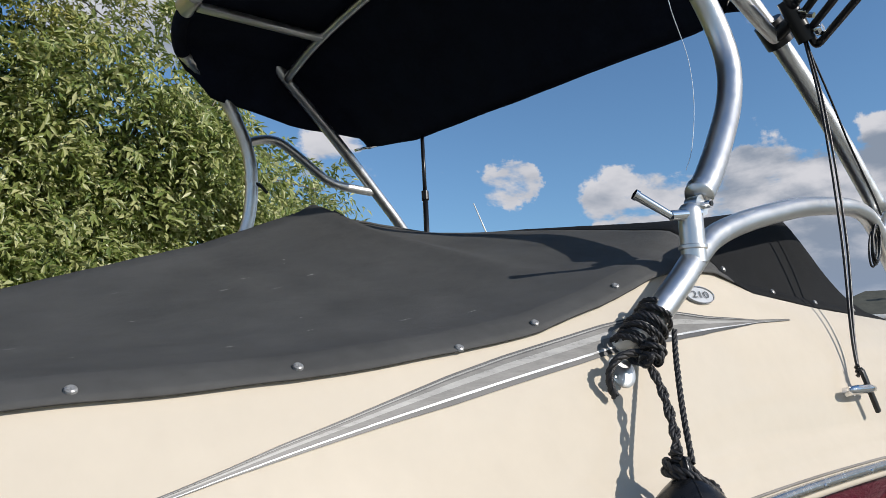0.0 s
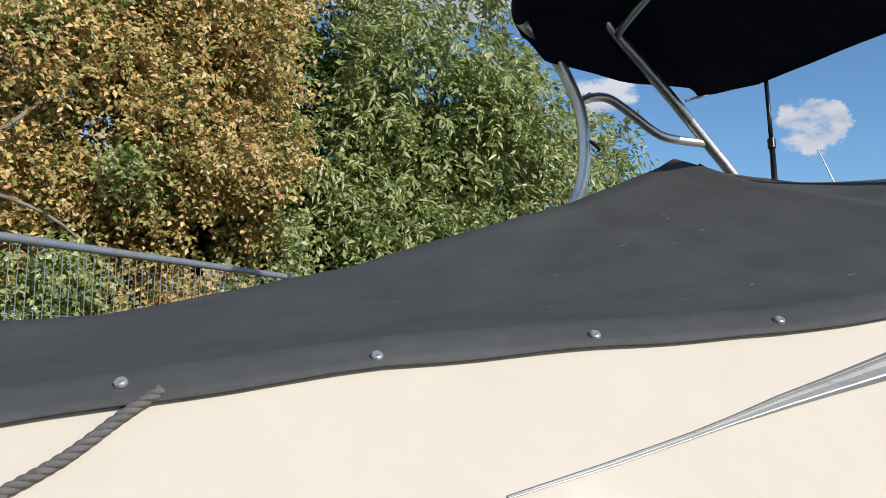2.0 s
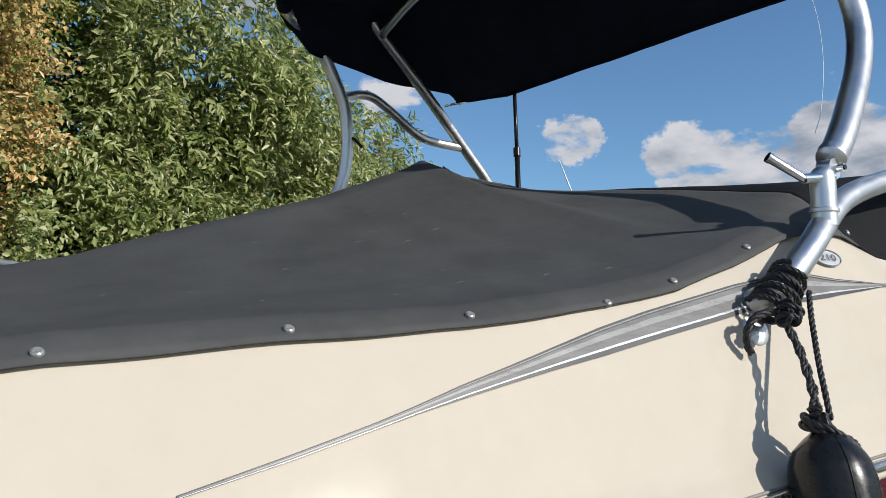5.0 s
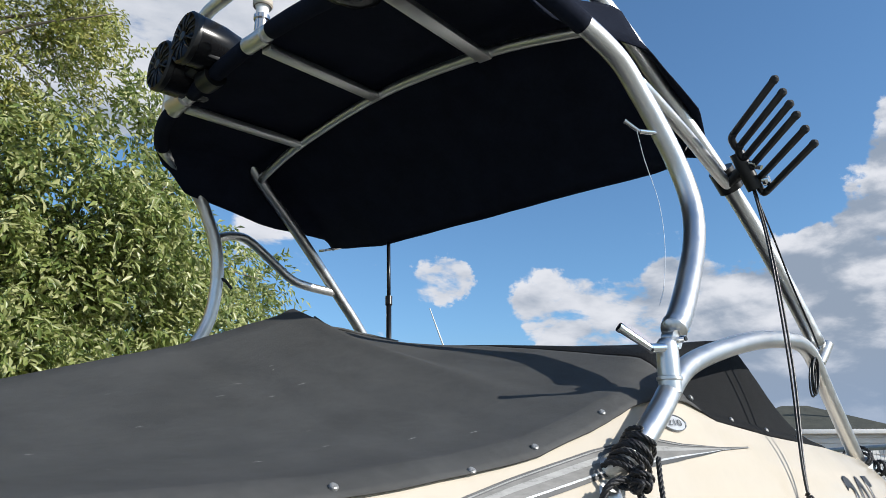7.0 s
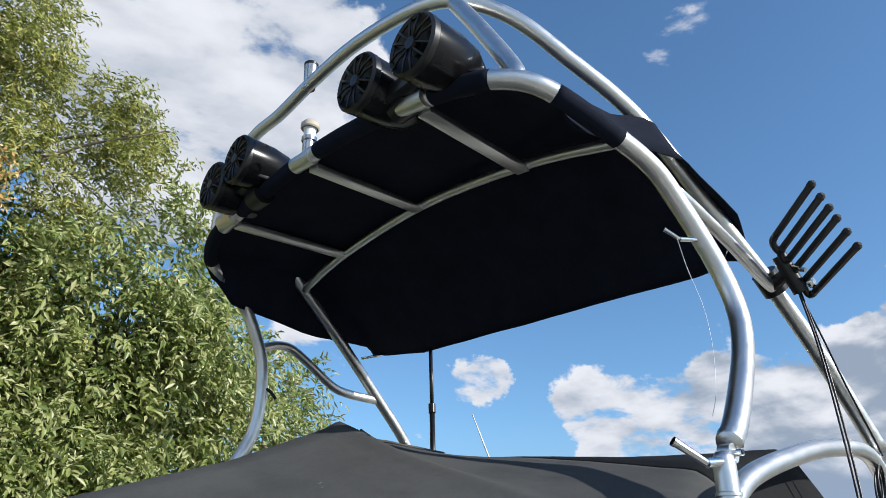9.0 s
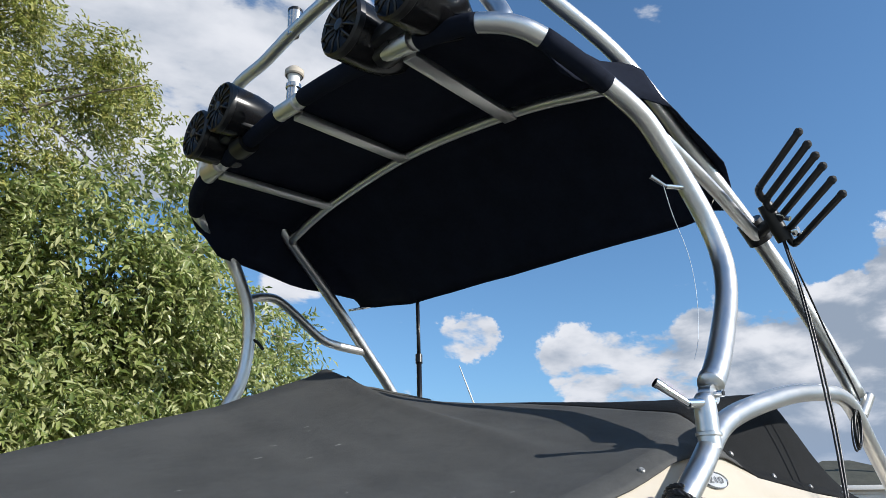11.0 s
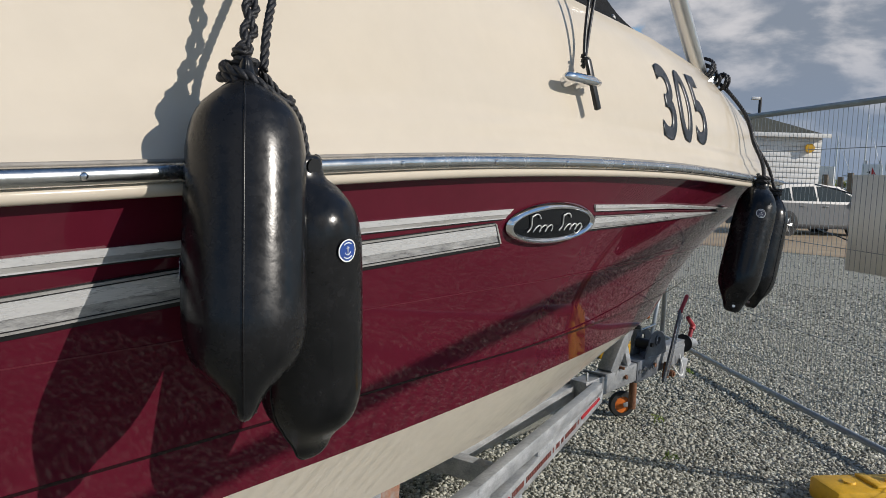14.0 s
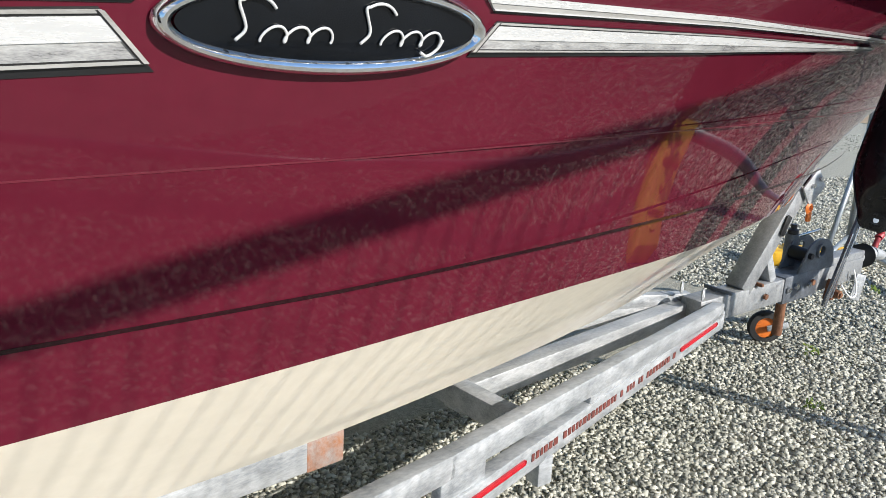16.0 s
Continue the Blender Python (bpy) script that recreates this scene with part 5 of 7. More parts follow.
tube("whip", [(1.369, 0.95, 2.297), (1.169, 0.95, 2.658)], [0.006, 0.003], M_WHITE, aerial, 8)

fplate = thing("tower_foot_plate", "polished domed foot plate where the tower meets the topside", "foot plate", m=side_frame(-0.424, 1.726, 0.0))
part("dome", lathe([(0.029, 0.0), (0.029, 0.002), (0.026, 0.0035), (0.016, 0.0050), (0.0, 0.0056)], 32), M_ALU, fplate)

# ---- ground ----
M_GRAVEL = material("gravel_bed", (0.225, 0.219, 0.18), 0.9, color2=(0.385, 0.375, 0.31), vscale=42, bump=1.0, bscale=85)
M_STONE = bpy.data.materials.new("gravel_stone")
M_STONE.use_nodes = True
_t = M_STONE.node_tree
_g = _t.nodes.new("ShaderNodeNewGeometry")
_r = _t.nodes.new("ShaderNodeValToRGB")
for pos, col in ((0.0, (0.12, 0.121, 0.102)), (1.0, (0.58, 0.565, 0.48))):
    _r.color_ramp.elements[0 if pos == 0 else 1].color = (*col, 1)
_e = _r.color_ramp.elements.new(0.55)
_e.color = (0.385, 0.382, 0.322, 1)
_e = _r.color_ramp.elements.new(0.93)
_e.color = (0.52, 0.512, 0.44, 1)
_t.links.new(_g.outputs["Random Per Island"], _r.inputs[0])
_t.links.new(_r.outputs[0], _t.nodes["Principled BSDF"].inputs["Base Color"])
_t.nodes["Principled BSDF"].inputs["Roughness"].default_value = 0.85
M_DIRT = material("dry_earth", (0.25, 0.175, 0.105), 0.95, color2=(0.40, 0.31, 0.20), vscale=0.6, bump=0.6, bscale=8)
M_GRASS = material("grass", (0.07, 0.10, 0.025), 0.9, color2=(0.20, 0.20, 0.07), vscale=1.2, bump=0.8, bscale=20)

bm = bmesh.new()
bmesh.ops.create_grid(bm, x_segments=40, y_segments=40, size=600)
ground = part("ground", bm, M_GRAVEL, None, "grey gravel yard", False)
tagged(ground, "loose grey gravel yard around the boat", "ground", kind="structure")


def scatter_stones(name, count, x0, x1, y0, y1, rmin, rmax, seed):
    rng = np.random.RandomState(seed)
    ico = np.array([(x, y, z) for x in (-1, 1) for y in (-1, 1) for z in (-1, 1)]) * 0.62
    fac = np.array([(0, 1, 3), (0, 3, 2), (4, 6, 7), (4, 7, 5), (0, 4, 5), (0, 5, 1), (2, 3, 7), (2, 7, 6), (0, 2, 6), (0, 6, 4), (1, 5, 7), (1, 7, 3)])
    pos = np.stack([rng.uniform(x0, x1, count), rng.uniform(y0, y1, count), rng.uniform(-0.004, 0.007, count)], 1)
    r = rng.uniform(rmin, rmax, count) * rng.choice([1.0, 1.0, 1.25], count)
    sc = np.stack([rng.uniform(0.8, 1.35, count), rng.uniform(0.7, 1.1, count), rng.uniform(0.45, 0.75, count)], 1) * r[:, None]
    a, b = rng.uniform(0, 2 * math.pi, count), rng.uniform(-0.9, 0.9, count)
    v = ico[None] * sc[:, None] * (1 + rng.uniform(-0.52, 0.52, (count, 8, 3)))
    x, y, z = v[..., 0], v[..., 1], v[..., 2]
    y, z = y * np.cos(b)[:, None] - z * np.sin(b)[:, None], y * np.sin(b)[:, None] + z * np.cos(b)[:, None]
    x, y = x * np.cos(a)[:, None] - y * np.sin(a)[:, None], x * np.sin(a)[:, None] + y * np.cos(a)[:, None]
    v = np.stack([x, y, z], -1) + pos[:, None]
    f = (fac[None] + 8 * np.arange(count)[:, None, None]).reshape(-1, 3)
    me = bpy.data.meshes.new(name)
    me.vertices.add(count * 8)
    me.vertices.foreach_set("co", v.ravel())
    me.loops.add(f.size)
    me.loops.foreach_set("vertex_index", f.ravel().astype(np.int32))
    me.polygons.add(len(f))
    me.polygons.foreach_set("loop_start", np.arange(0, f.size, 3, dtype=np.int32))
    me.update(calc_edges=True)
    me.materials.append(M_STONE)
    return tagged(new(name, me), "loose grey angular gravel stones on the ground", "gravel", kind="stuff")


scatter_stones("gravel", 62000, 0.4, 3.7, -1.9, 0.3, 0.0065, 0.0130, 3)
scatter_stones("gravel", 29000, -0.6, 4.8, -2.8, -1.9, 0.0070, 0.0140, 6)
scatter_stones("gravel", 50000, 3.7, 6.8, -2.2, 1.8, 0.0072, 0.0132, 4)
scatter_stones("gravel", 23000, 6.8, 11.0, -3.0, 2.6, 0.0095, 0.0165, 5)
scatter_stones("gravel", 7000, 11.0, 16.6, -3.5, 5.0, 0.010, 0.018, 7)


def sheet_on_ground(name, x0, x1, y0, y1, z, mat, label, n=60, wob=0.0, seed=0):
    """A level sheet with an uneven near edge."""
    rng = np.random.RandomState(seed)
    verts, faces = [], []
    for k in range(n + 1):
        y = y0 + (y1 - y0) * k / n
        e = wob * (noise.noise(Vector((y * 0.35, seed, 0))) + 0.4 * noise.noise(Vector((y * 1.7, seed, 3))))
        verts += [(x0 + e, y, z), (x1, y, z)]
    for k in range(n):
        faces.append((2 * k, 2 * k + 1, 2 * k + 3, 2 * k + 2))
    ob = mesh_object(name, verts, faces, mat, None, False)
    return tagged(ob, label, name.replace("_", " "), kind="structure")


sheet_on_ground("dirt_track", 16.5, 600, -300, 300, 0.012, M_DIRT, "bare brown earth track beyond the gravel", wob=1.5, seed=2)
sheet_on_ground("grass_verge", 32.0, 600, -300, 300, 0.024, M_GRASS, "dry grass verge beside the track", wob=2.0, seed=5)

# ---- fences ----


def mesh_fence(name, a, b, z0, top, label, pitch=0.042, gauge=0.0019):
    """A mesh fence panel: bent round frame, upright wires and a few level wires, each its own part."""
    a, b = Vector((a[0], a[1], 0)), Vector((b[0], b[1], 0))
    L = (b - a).length
    f = thing(name, label, "fence", "temporary fence panels", m=Matrix.Translation(a) @ (b - a).to_track_quat("X", "Z").to_matrix().to_4x4())
    r = 0.019
    tube("top_tube", catmull([(0, 0, top - 0.12), (0.02, 0, top - 0.04), (0.10, 0, top - r), (0.3, 0, top - r), (L - 0.3, 0, top - r), (L - 0.10, 0, top - r), (L - 0.02, 0, top - 0.04), (L, 0, top - 0.12)], 6), r, M_GALVFENCE, f, 12)
    for x in (0.0, L):
        tube("upright", [(x, 0, z0 - 0.1), (x, 0, top - 0.115)], r, M_GALVFENCE, f, 12)
    tube("bottom_tube", [(r, 0, z0 + r), (L - r, 0, z0 + r)], r, M_GALVFENCE, f, 12)
    v0, f0 = tube_data([(0, 0.006, z0 + r), (0, 0.006, top - r)], gauge, 6)
    me = bpy.data.meshes.new("wire")
    me.from_pydata([tuple(v) for v in v0], [], f0)
    me.materials.append(M_GALVFENCE)
    n = int(L / pitch)
    for k in range(1, n):
        o = new("wire", me)
        o.parent = f
        o.location = (L * k / n, 0, 0)
    for z in (0.22, 0.50, 1.06, 1.64):
        tube("cross_wire", [(r, 0.010, z0 + z), (L - r, 0.010, z0 + z)], 0.0022, M_GALVFENCE, f, 6)
    return f


mesh_fence("mesh_fence", (3.19, -1.71), (5.36, 0.737), 0.075, 1.990, "galvanised mesh fence panel standing beyond the bow", 0.042, 0.0015)
fs_ = Vector((3.15, -1.735, 0))
fe_ = fs_ + Vector((-0.944, -0.330, 0)) * 3.45
mesh_fence("mesh_fence", fe_[:2], fs_[:2], 0.075, 1.990, "galvanised mesh fence panel along the boat's starboard side", 0.039, 0.0012)
fd = Vector((1.73, 2.16, 0)).normalized()
p0 = Vector((-2.89, 0.82, 0)) - fd * 1.55
mesh_fence("mesh_fence", p0[:2], (p0 + fd * 4.3)[:2], 0.16, 2.12, "galvanised mesh fence panel in front of the trees")
p1 = p0 + fd * 4.37
mesh_fence("mesh_fence", p1[:2], (p1 + fd * 3.45)[:2], 0.16, 2.12, "galvanised mesh fence panel behind the boat")

# ---- trees ----
L_GREEN = leaf_material("leaf_green", (0.14, 0.20, 0.05), (0.31, 0.36, 0.11), (0.60, 0.60, 0.31), 0.42)
L_ASH = leaf_material("leaf_ash", (0.15, 0.19, 0.04), (0.33, 0.355, 0.085), (0.54, 0.50, 0.17), 0.42)
L_GOLD = leaf_material("leaf_gold", (0.17, 0.24, 0.06), (0.48, 0.37, 0.13), (0.84, 0.53, 0.22), 0.36)
L_DARK = leaf_material("leaf_dark", (0.04, 0.08, 0.016), (0.09, 0.16, 0.03), (0.19, 0.25, 0.06))


def leaf_mass(name, blobs, count, length, width, mat, parent, seed, droop=0.4, cluster=9, spread=0.22, clumps=0):
    """Leafy twigs in clumps: every ellipsoid carries smaller clumps on its skin, every clump its twigs, every twig its folded leaves."""
    rng = np.random.RandomState(seed)
    bl = np.array(blobs, dtype=float)
    vol = (bl[:, 3] * bl[:, 4] * bl[:, 5]) ** 0.75
    ncl = clumps or max(5 * len(bl), count // 420)
    which = rng.choice(len(bl), ncl, p=vol / vol.sum())
    d = rng.normal(size=(ncl, 3)) + np.array((0.05, -0.45, 0.1))
    d /= np.linalg.norm(d, axis=1)[:, None]
    cen = bl[which, :3] + d * bl[which, 3:6] * rng.uniform(0.45, 1.0, (ncl, 1))
    crad = 0.34 * bl[which, 3:6].mean(1) * rng.uniform(0.6, 1.25, ncl)
    ntw = count // cluster
    tw = rng.choice(ncl, ntw, p=crad ** 2 / (crad ** 2).sum())
    o = rng.normal(size=(ntw, 3)) * np.array((1, 1, 0.8))
    o /= np.linalg.norm(o, axis=1)[:, None]
    base = cen[tw] + o * (crad[tw] * rng.uniform(0.1, 1.0, ntw) ** 0.5)[:, None]
    td = o * 0.8 + d[tw] * 0.5 + rng.normal(size=(ntw, 3)) * 0.35 + np.array((0, 0, -droop * 0.9))
    td /= np.linalg.norm(td, axis=1)[:, None]
    tl = spread * rng.uniform(0.55, 1.35, ntw)
    k = np.tile(np.arange(cluster), ntw)
    q = ((k + 0.5) / cluster)[:, None]
    td, tl = np.repeat(td, cluster, 0), np.repeat(tl, cluster)[:, None]
    pos = np.repeat(base, cluster, 0) + td * q * tl + np.array((0, 0, -1.0)) * droop * 0.6 * q * q * tl
    n = len(pos)
    pos += rng.normal(size=(n, 3)) * spread * 0.05
    pos[:, 2] = np.maximum(pos[:, 2], 0.05)
    # blades stand off the twig on both sides, turn towards the light and hang
    nor = np.repeat(rng.normal(size=(ntw, 3)) * 0.4, cluster, 0) + rng.normal(size=(n, 3)) * 0.35 + np.array(SUN_DIR) * 0.7 + np.array((0, 0, 0.3))
    nor /= np.linalg.norm(nor, axis=1)[:, None]
    lat = np.cross(td, nor) * np.where(k % 2 == 0, 1.0, -1.0)[:, None]
    axis = lat + td * 0.7 + rng.normal(size=(n, 3)) * 0.25
    axis[:, 2] -= droop * 0.9
    axis -= nor * (axis * nor).sum(1)[:, None]
    axis /= np.linalg.norm(axis, axis=1)[:, None]
    sidev = np.cross(nor, axis)
    le = length * rng.uniform(0.6, 1.3, n)[:, None]
    wi = width * rng.uniform(0.7, 1.3, n)[:, None]
    pos = pos + axis * le / 2
    a = pos - axis * le / 2
    b = pos + axis * le / 2 - nor * le * 0.12
    m = pos + nor * wi * 0.10
    l = m + sidev * wi / 2 + nor * wi * 0.25
    r = m - sidev * wi / 2 + nor * wi * 0.25
    v = np.stack([a, l, b, r], 1).reshape(-1, 3)
    base = 4 * np.arange(n)[:, None]
    f = np.concatenate([base + np.array([[0, 1, 2]]), base + np.array([[0, 2, 3]])], 1).reshape(-1, 3)
    me = bpy.data.meshes.new(name)
    me.vertices.add(len(v))
    me.vertices.foreach_set("co", v.ravel())
    me.loops.add(f.size)
    me.loops.foreach_set("vertex_index", f.ravel().astype(np.int32))
    me.polygons.add(len(f))
    me.polygons.foreach_set("loop_start", np.arange(0, f.size, 3, dtype=np.int32))
    me.update(calc_edges=True)
    me.materials.append(mat)
    ob = new(name, me)
    ob.parent = parent
    return ob


def branches(parent, line, r, blobs, seed, count=9, bark=None):
    """A tapered trunk along a line and limbs that reach into the crown."""
    rng = np.random.RandomState(seed)
    path = catmull(line, 6)
    k = len(path)
    tube("trunk", path, [r * (1 - 0.65 * i / (k - 1)) for i in range(k)], bark or M_BARK, parent, 12)
    for _ in range(count):
        f = rng.uniform(0.5, 0.95)
        s = path[int(f * (k - 1))]
        b = blobs[rng.randint(len(blobs))]
        e = Vector(b[:3]) + Vector(rng.normal(size=3) * 0.45 * np.array(b[3:6]))
        c = s.lerp(e, 0.5) + Vector((0, 0, 0.25))
        pp = catmull([s, c, e], 6)
        tube("limb", pp, [r * 0.36 * (1 - f * 0.5) * (1 - 0.85 * i / (len(pp) - 1)) for i in range(len(pp))], M_BARK, parent, 7)


def tree(label, line, r, blobs, count, length, width, mat, seed, droop=0.4, spread=0.22, limbs=9, cluster=9, bark=None):
    t = thing("tree", label, "tree", "trees behind the fence")
    branches(t, line, r, blobs, seed, limbs, bark)
    leaf_mass("crown", blobs, count, length, width, mat, t, seed, droop, cluster, spread)
    return t


M_PALEBARK = material("pale_spotted_bark", (0.09, 0.08, 0.06), 0.9, color2=(0.42, 0.39, 0.33), vscale=16, bump=0.5, bscale=40)
tree("field maple with gold and brown autumn leaves and a pale trunk", [(-3.60, 3.75, 0), (-3.56, 3.72, 1.0), (-3.49, 3.70, 1.74), (-3.41, 3.70, 2.4), (-3.36, 3.70, 2.93), (-3.43, 3.72, 3.5), (-3.50, 3.78, 4.1), (-3.4, 3.9, 5.5)], 0.075,
     [(-2.7, 4.6, 3.5, 1.0, 0.7, 1.1), (-1.75, 4.7, 3.2, 0.85, 0.7, 1.0), (-1.6, 4.8, 4.5, 0.8, 0.7, 0.8), (-2.6, 4.8, 4.9, 1.0, 0.7, 0.8), (-3.2, 4.8, 2.6, 0.7, 0.5, 0.7), (-2.0, 4.6, 1.7, 1.1, 0.5, 0.7), (-3.3, 4.8, 4.2, 0.6, 0.6, 0.8)], 76000, 0.056, 0.036, L_GOLD, 11, 0.20, 0.20, 9, 7, M_PALEBARK)
tree("cherry with long hanging green leaves behind the boat", [(0.8, 6.6, 0), (0.85, 6.5, 1.5), (0.7, 6.4, 3.0), (0.8, 6.4, 4.6)], 0.15,
     [(0.55, 6.0, 4.3, 1.1, 0.9, 1.0), (1.5, 6.2, 4.2, 1.0, 0.9, 0.9), (0.2, 6.0, 2.7, 1.2, 0.8, 1.1), (1.6, 6.2, 2.5, 1.2, 0.9, 1.1), (2.65, 6.6, 3.85, 0.9, 0.8, 0.8), (2.8, 6.7, 2.2, 1.0, 0.8, 1.1), (-0.4, 5.8, 3.7, 0.7, 0.7, 0.9), (1.1, 6.1, 5.35, 0.75, 0.6, 0.65), (1.85, 6.3, 4.8, 0.6, 0.6, 0.6), (0.9, 6.0, 1.2, 1.9, 0.8, 0.8)], 66000, 0.115, 0.040, L_GREEN, 12, 0.65, 0.34, 12, 10)
tree("tall ash with light yellow-green feathery leaves", [(-1.2, 7.2, 0), (-1.15, 7.1, 2.5), (-1.0, 6.9, 5.0), (-1.0, 6.8, 7.8)], 0.17,
     [(-0.95, 6.4, 7.0, 0.95, 0.8, 1.1), (0.15, 6.4, 6.8, 0.8, 0.7, 0.65), (0.35, 6.2, 5.5, 0.6, 0.6, 0.6), (0.6, 6.2, 6.1, 0.65, 0.6, 0.55), (-0.65, 6.2, 5.6, 1.0, 0.7, 0.8), (-1.3, 6.5, 8.4, 1.0, 0.8, 0.8), (-2.3, 6.5, 6.5, 1.1, 0.8, 1.3), (-1.7, 6.3, 5.0, 1.1, 0.7, 0.8)], 54000, 0.085, 0.026, L_ASH, 13, 0.30, 0.30, 10, 11)
tree("green willow further along the fence", [(4.6, 10.0, 0), (4.6, 9.8, 2.0), (4.5, 9.4, 4.0)], 0.15,
     [(4.5, 9.1, 3.3, 1.3, 1.0, 1.4), (5.5, 9.6, 2.9, 1.1, 1.0, 1.2), (3.7, 8.5, 4.1, 1.1, 0.9, 1.1), (4.2, 9.0, 1.5, 2.4, 1.0, 1.2)], 30000, 0.13, 0.040, L_GREEN, 14, 0.6, 0.36, 9, 10)
tree("dark green hazel beside the fence", [(-4.9, 5.4, 0), (-4.9, 5.3, 2.0), (-4.8, 5.2, 4.5)], 0.08,
     [(-4.6, 5.1, 3.6, 0.7, 0.6, 1.0), (-5.2, 4.8, 2.6, 0.8, 0.7, 1.0), (-4.4, 5.0, 2.0, 0.7, 0.6, 0.9), (-5.4, 4.8, 4.8, 0.9, 0.8, 1.1), (-4.2, 5.3, 5.0, 0.8, 0.7, 0.9)], 24000, 0.080, 0.055, L_DARK, 15, 0.3, 0.22, 9, 8)
mixed = leaf_mass("undergrowth", [(-3.0, 4.0, 2.2, 0.6, 0.3, 0.5), (-2.2, 4.1, 3.0, 0.45, 0.3, 0.4), (-2.9, 4.2, 4.3, 0.5, 0.3, 0.4), (-1.3, 4.4, 2.3, 0.5, 0.3, 0.6), (-1.25, 4.5, 3.7, 0.35, 0.3, 0.5)], 7000, 0.060, 0.038, L_GREEN, None, 19, 0.3, 8, 0.2)
tagged(mixed, "green shoots growing through the maple's autumn leaves", "undergrowth", kind="stuff")
bush = leaf_mass("undergrowth", [(-3.6, 3.6, 0.8, 1.0, 0.4, 0.8), (-2.4, 4.2, 0.9, 1.2, 0.4, 0.9), (-1.2, 4.8, 0.9, 1.2, 0.5, 0.9), (-4.6, 2.6, 0.9, 1.0, 0.4, 0.9)], 22000, 0.07, 0.050, L_GREEN, None, 16, 0.2, 8, 0.2)
shade = leaf_mass("undergrowth", [(-3.9, 5.9, 1.2, 0.9, 0.5, 1.2), (-2.6, 6.0, 1.3, 1.0, 0.5, 1.3), (-1.3, 6.2, 1.3, 1.0, 0.5, 1.3), (-0.2, 6.6, 1.4, 1.0, 0.5, 1.4), (-2.2, 6.2, 3.0, 1.6, 0.5, 1.2), (-1.5, 6.7, 4.9, 1.3, 0.4, 1.0), (-3.0, 6.4, 4.7, 1.2, 0.4, 1.0), (0.4, 7.2, 3.4, 1.4, 0.4, 1.3)], 44000, 0.11, 0.065, L_DARK, None, 18, 0.2, 8, 0.3)
tagged(shade, "dark green shaded bushes behind the maple", "undergrowth", kind="stuff")
tagged(bush, "green brambles and low leaves along the fence", "undergrowth", kind="stuff")
back = leaf_mass("far_woods", [(-6, 9.5, 3.0, 3, 1.2, 3.2), (-2, 10.5, 3.2, 3, 1.2, 3.4), (2, 11.5, 2.8, 3, 1.2, 3.0), (5.5, 13.5, 2.2, 2.6, 1.2, 2.4)], 42000, 0.20, 0.11, L_DARK, None, 17, 0.3, 9, 0.6)
tagged(back, "dense dark green woods behind the trees", "woods", kind="stuff")
# notice and old post at the fence
tg = p0 + fd * 1.58
fx = fd.to_track_quat("X", "Z").to_matrix().to_4x4()
notice = thing("fence_notice", "small white notice tied to the mesh fence", "notice", m=Matrix.Translation((tg.x, tg.y, 1.905)) @ fx)
part("sheet", box((0.11, 0.004, 0.085), Matrix.Translation((0, -0.02, 0)), 0.001), M_WHITE, notice)
part("text_bar", box((0.07, 0.002, 0.008), Matrix.Translation((0.01, -0.0235, -0.02))), M_GREYBADGE, notice)
fpost = thing("timber_post", "weathered pale timber post behind the fence", "post", m=Matrix.Translation((tg.x - 0.12, tg.y + 0.16, 0)))
part("post", box((0.09, 0.09, 2.0), Matrix.Translation((0, 0, 1.0)), 0.008), M_PALEBARK, fpost)

# ---- fence feet, board, weeds ----
M_GREYBOARD = material("grey_corrugated_board", (0.68, 0.69, 0.67), 0.6, vary=0.05, vscale=4)
_t = M_GREYBOARD.node_tree
_tr = _t.nodes.new("ShaderNodeBsdfTranslucent")
_tr.inputs["Color"].default_value = (0.62, 0.60, 0.56, 1)
_mx = _t.nodes.new("ShaderNodeMixShader")
_mx.inputs[0].default_value = 0.42
_t.links.new(_t.nodes["Principled BSDF"].outputs[0], _mx.inputs[1])
_t.links.new(_tr.outputs[0], _mx.inputs[2])
_t.links.new(_mx.outputs[0], _t.nodes["Material Output"].inputs["Surface"])


def ballast_block(label, c, heading):
    t = thing("ballast_block", label, "ballast block", "fence feet", m=Matrix.Translation((c[0], c[1], 0)) @ pose(0, 0, 0, 0, 0, heading))
    bm = box((0.70, 0.22, 0.11), Matrix.Translation((0, 0, 0.058)), 0.025)
    part("block", bm, M_YELLOW, t)
    for x in (-0.22, 0.0, 0.22):
        part("socket", cyl((x, 0.0, 0.112), (x, 0.0, 0.122), 0.032, 0.028), M_YELLOW, t)
    for x in (-0.11, 0.11):
        part("rib", box((0.05, 0.16, 0.02), Matrix.Translation((x, 0, 0.118)), 0.008), M_YELLOW, t)


ballast_block("yellow plastic fence foot lying on the gravel", (3.02, -1.455), 138)
ballast_block("yellow plastic fence foot under the fence joint", (4.78, 0.73), -37)
upr = thing("fence_prop", "galvanised tube prop bracing the fence joint", "prop")
tube("prop_tube", [(5.36, 0.74, 0.05), (5.34, 0.72, 1.9)], 0.021, M_GALVFENCE, upr, 12)
tube("brace", [(4.62, 0.52, 0.12), (5.34, 0.72, 0.95)], 0.018, M_GALVFENCE, upr, 12)
tube("ground_tube", [(4.62, 0.52, 0.12), (5.36, 0.74, 0.12)], 0.018, M_GALVFENCE, upr, 12)

fa, fb = Vector((3.27, -1.62, 0)), Vector((5.36, 0.737, 0))
fdir = (fb - fa).normalized()
fnor = Vector((-fdir.y, fdir.x, 0))
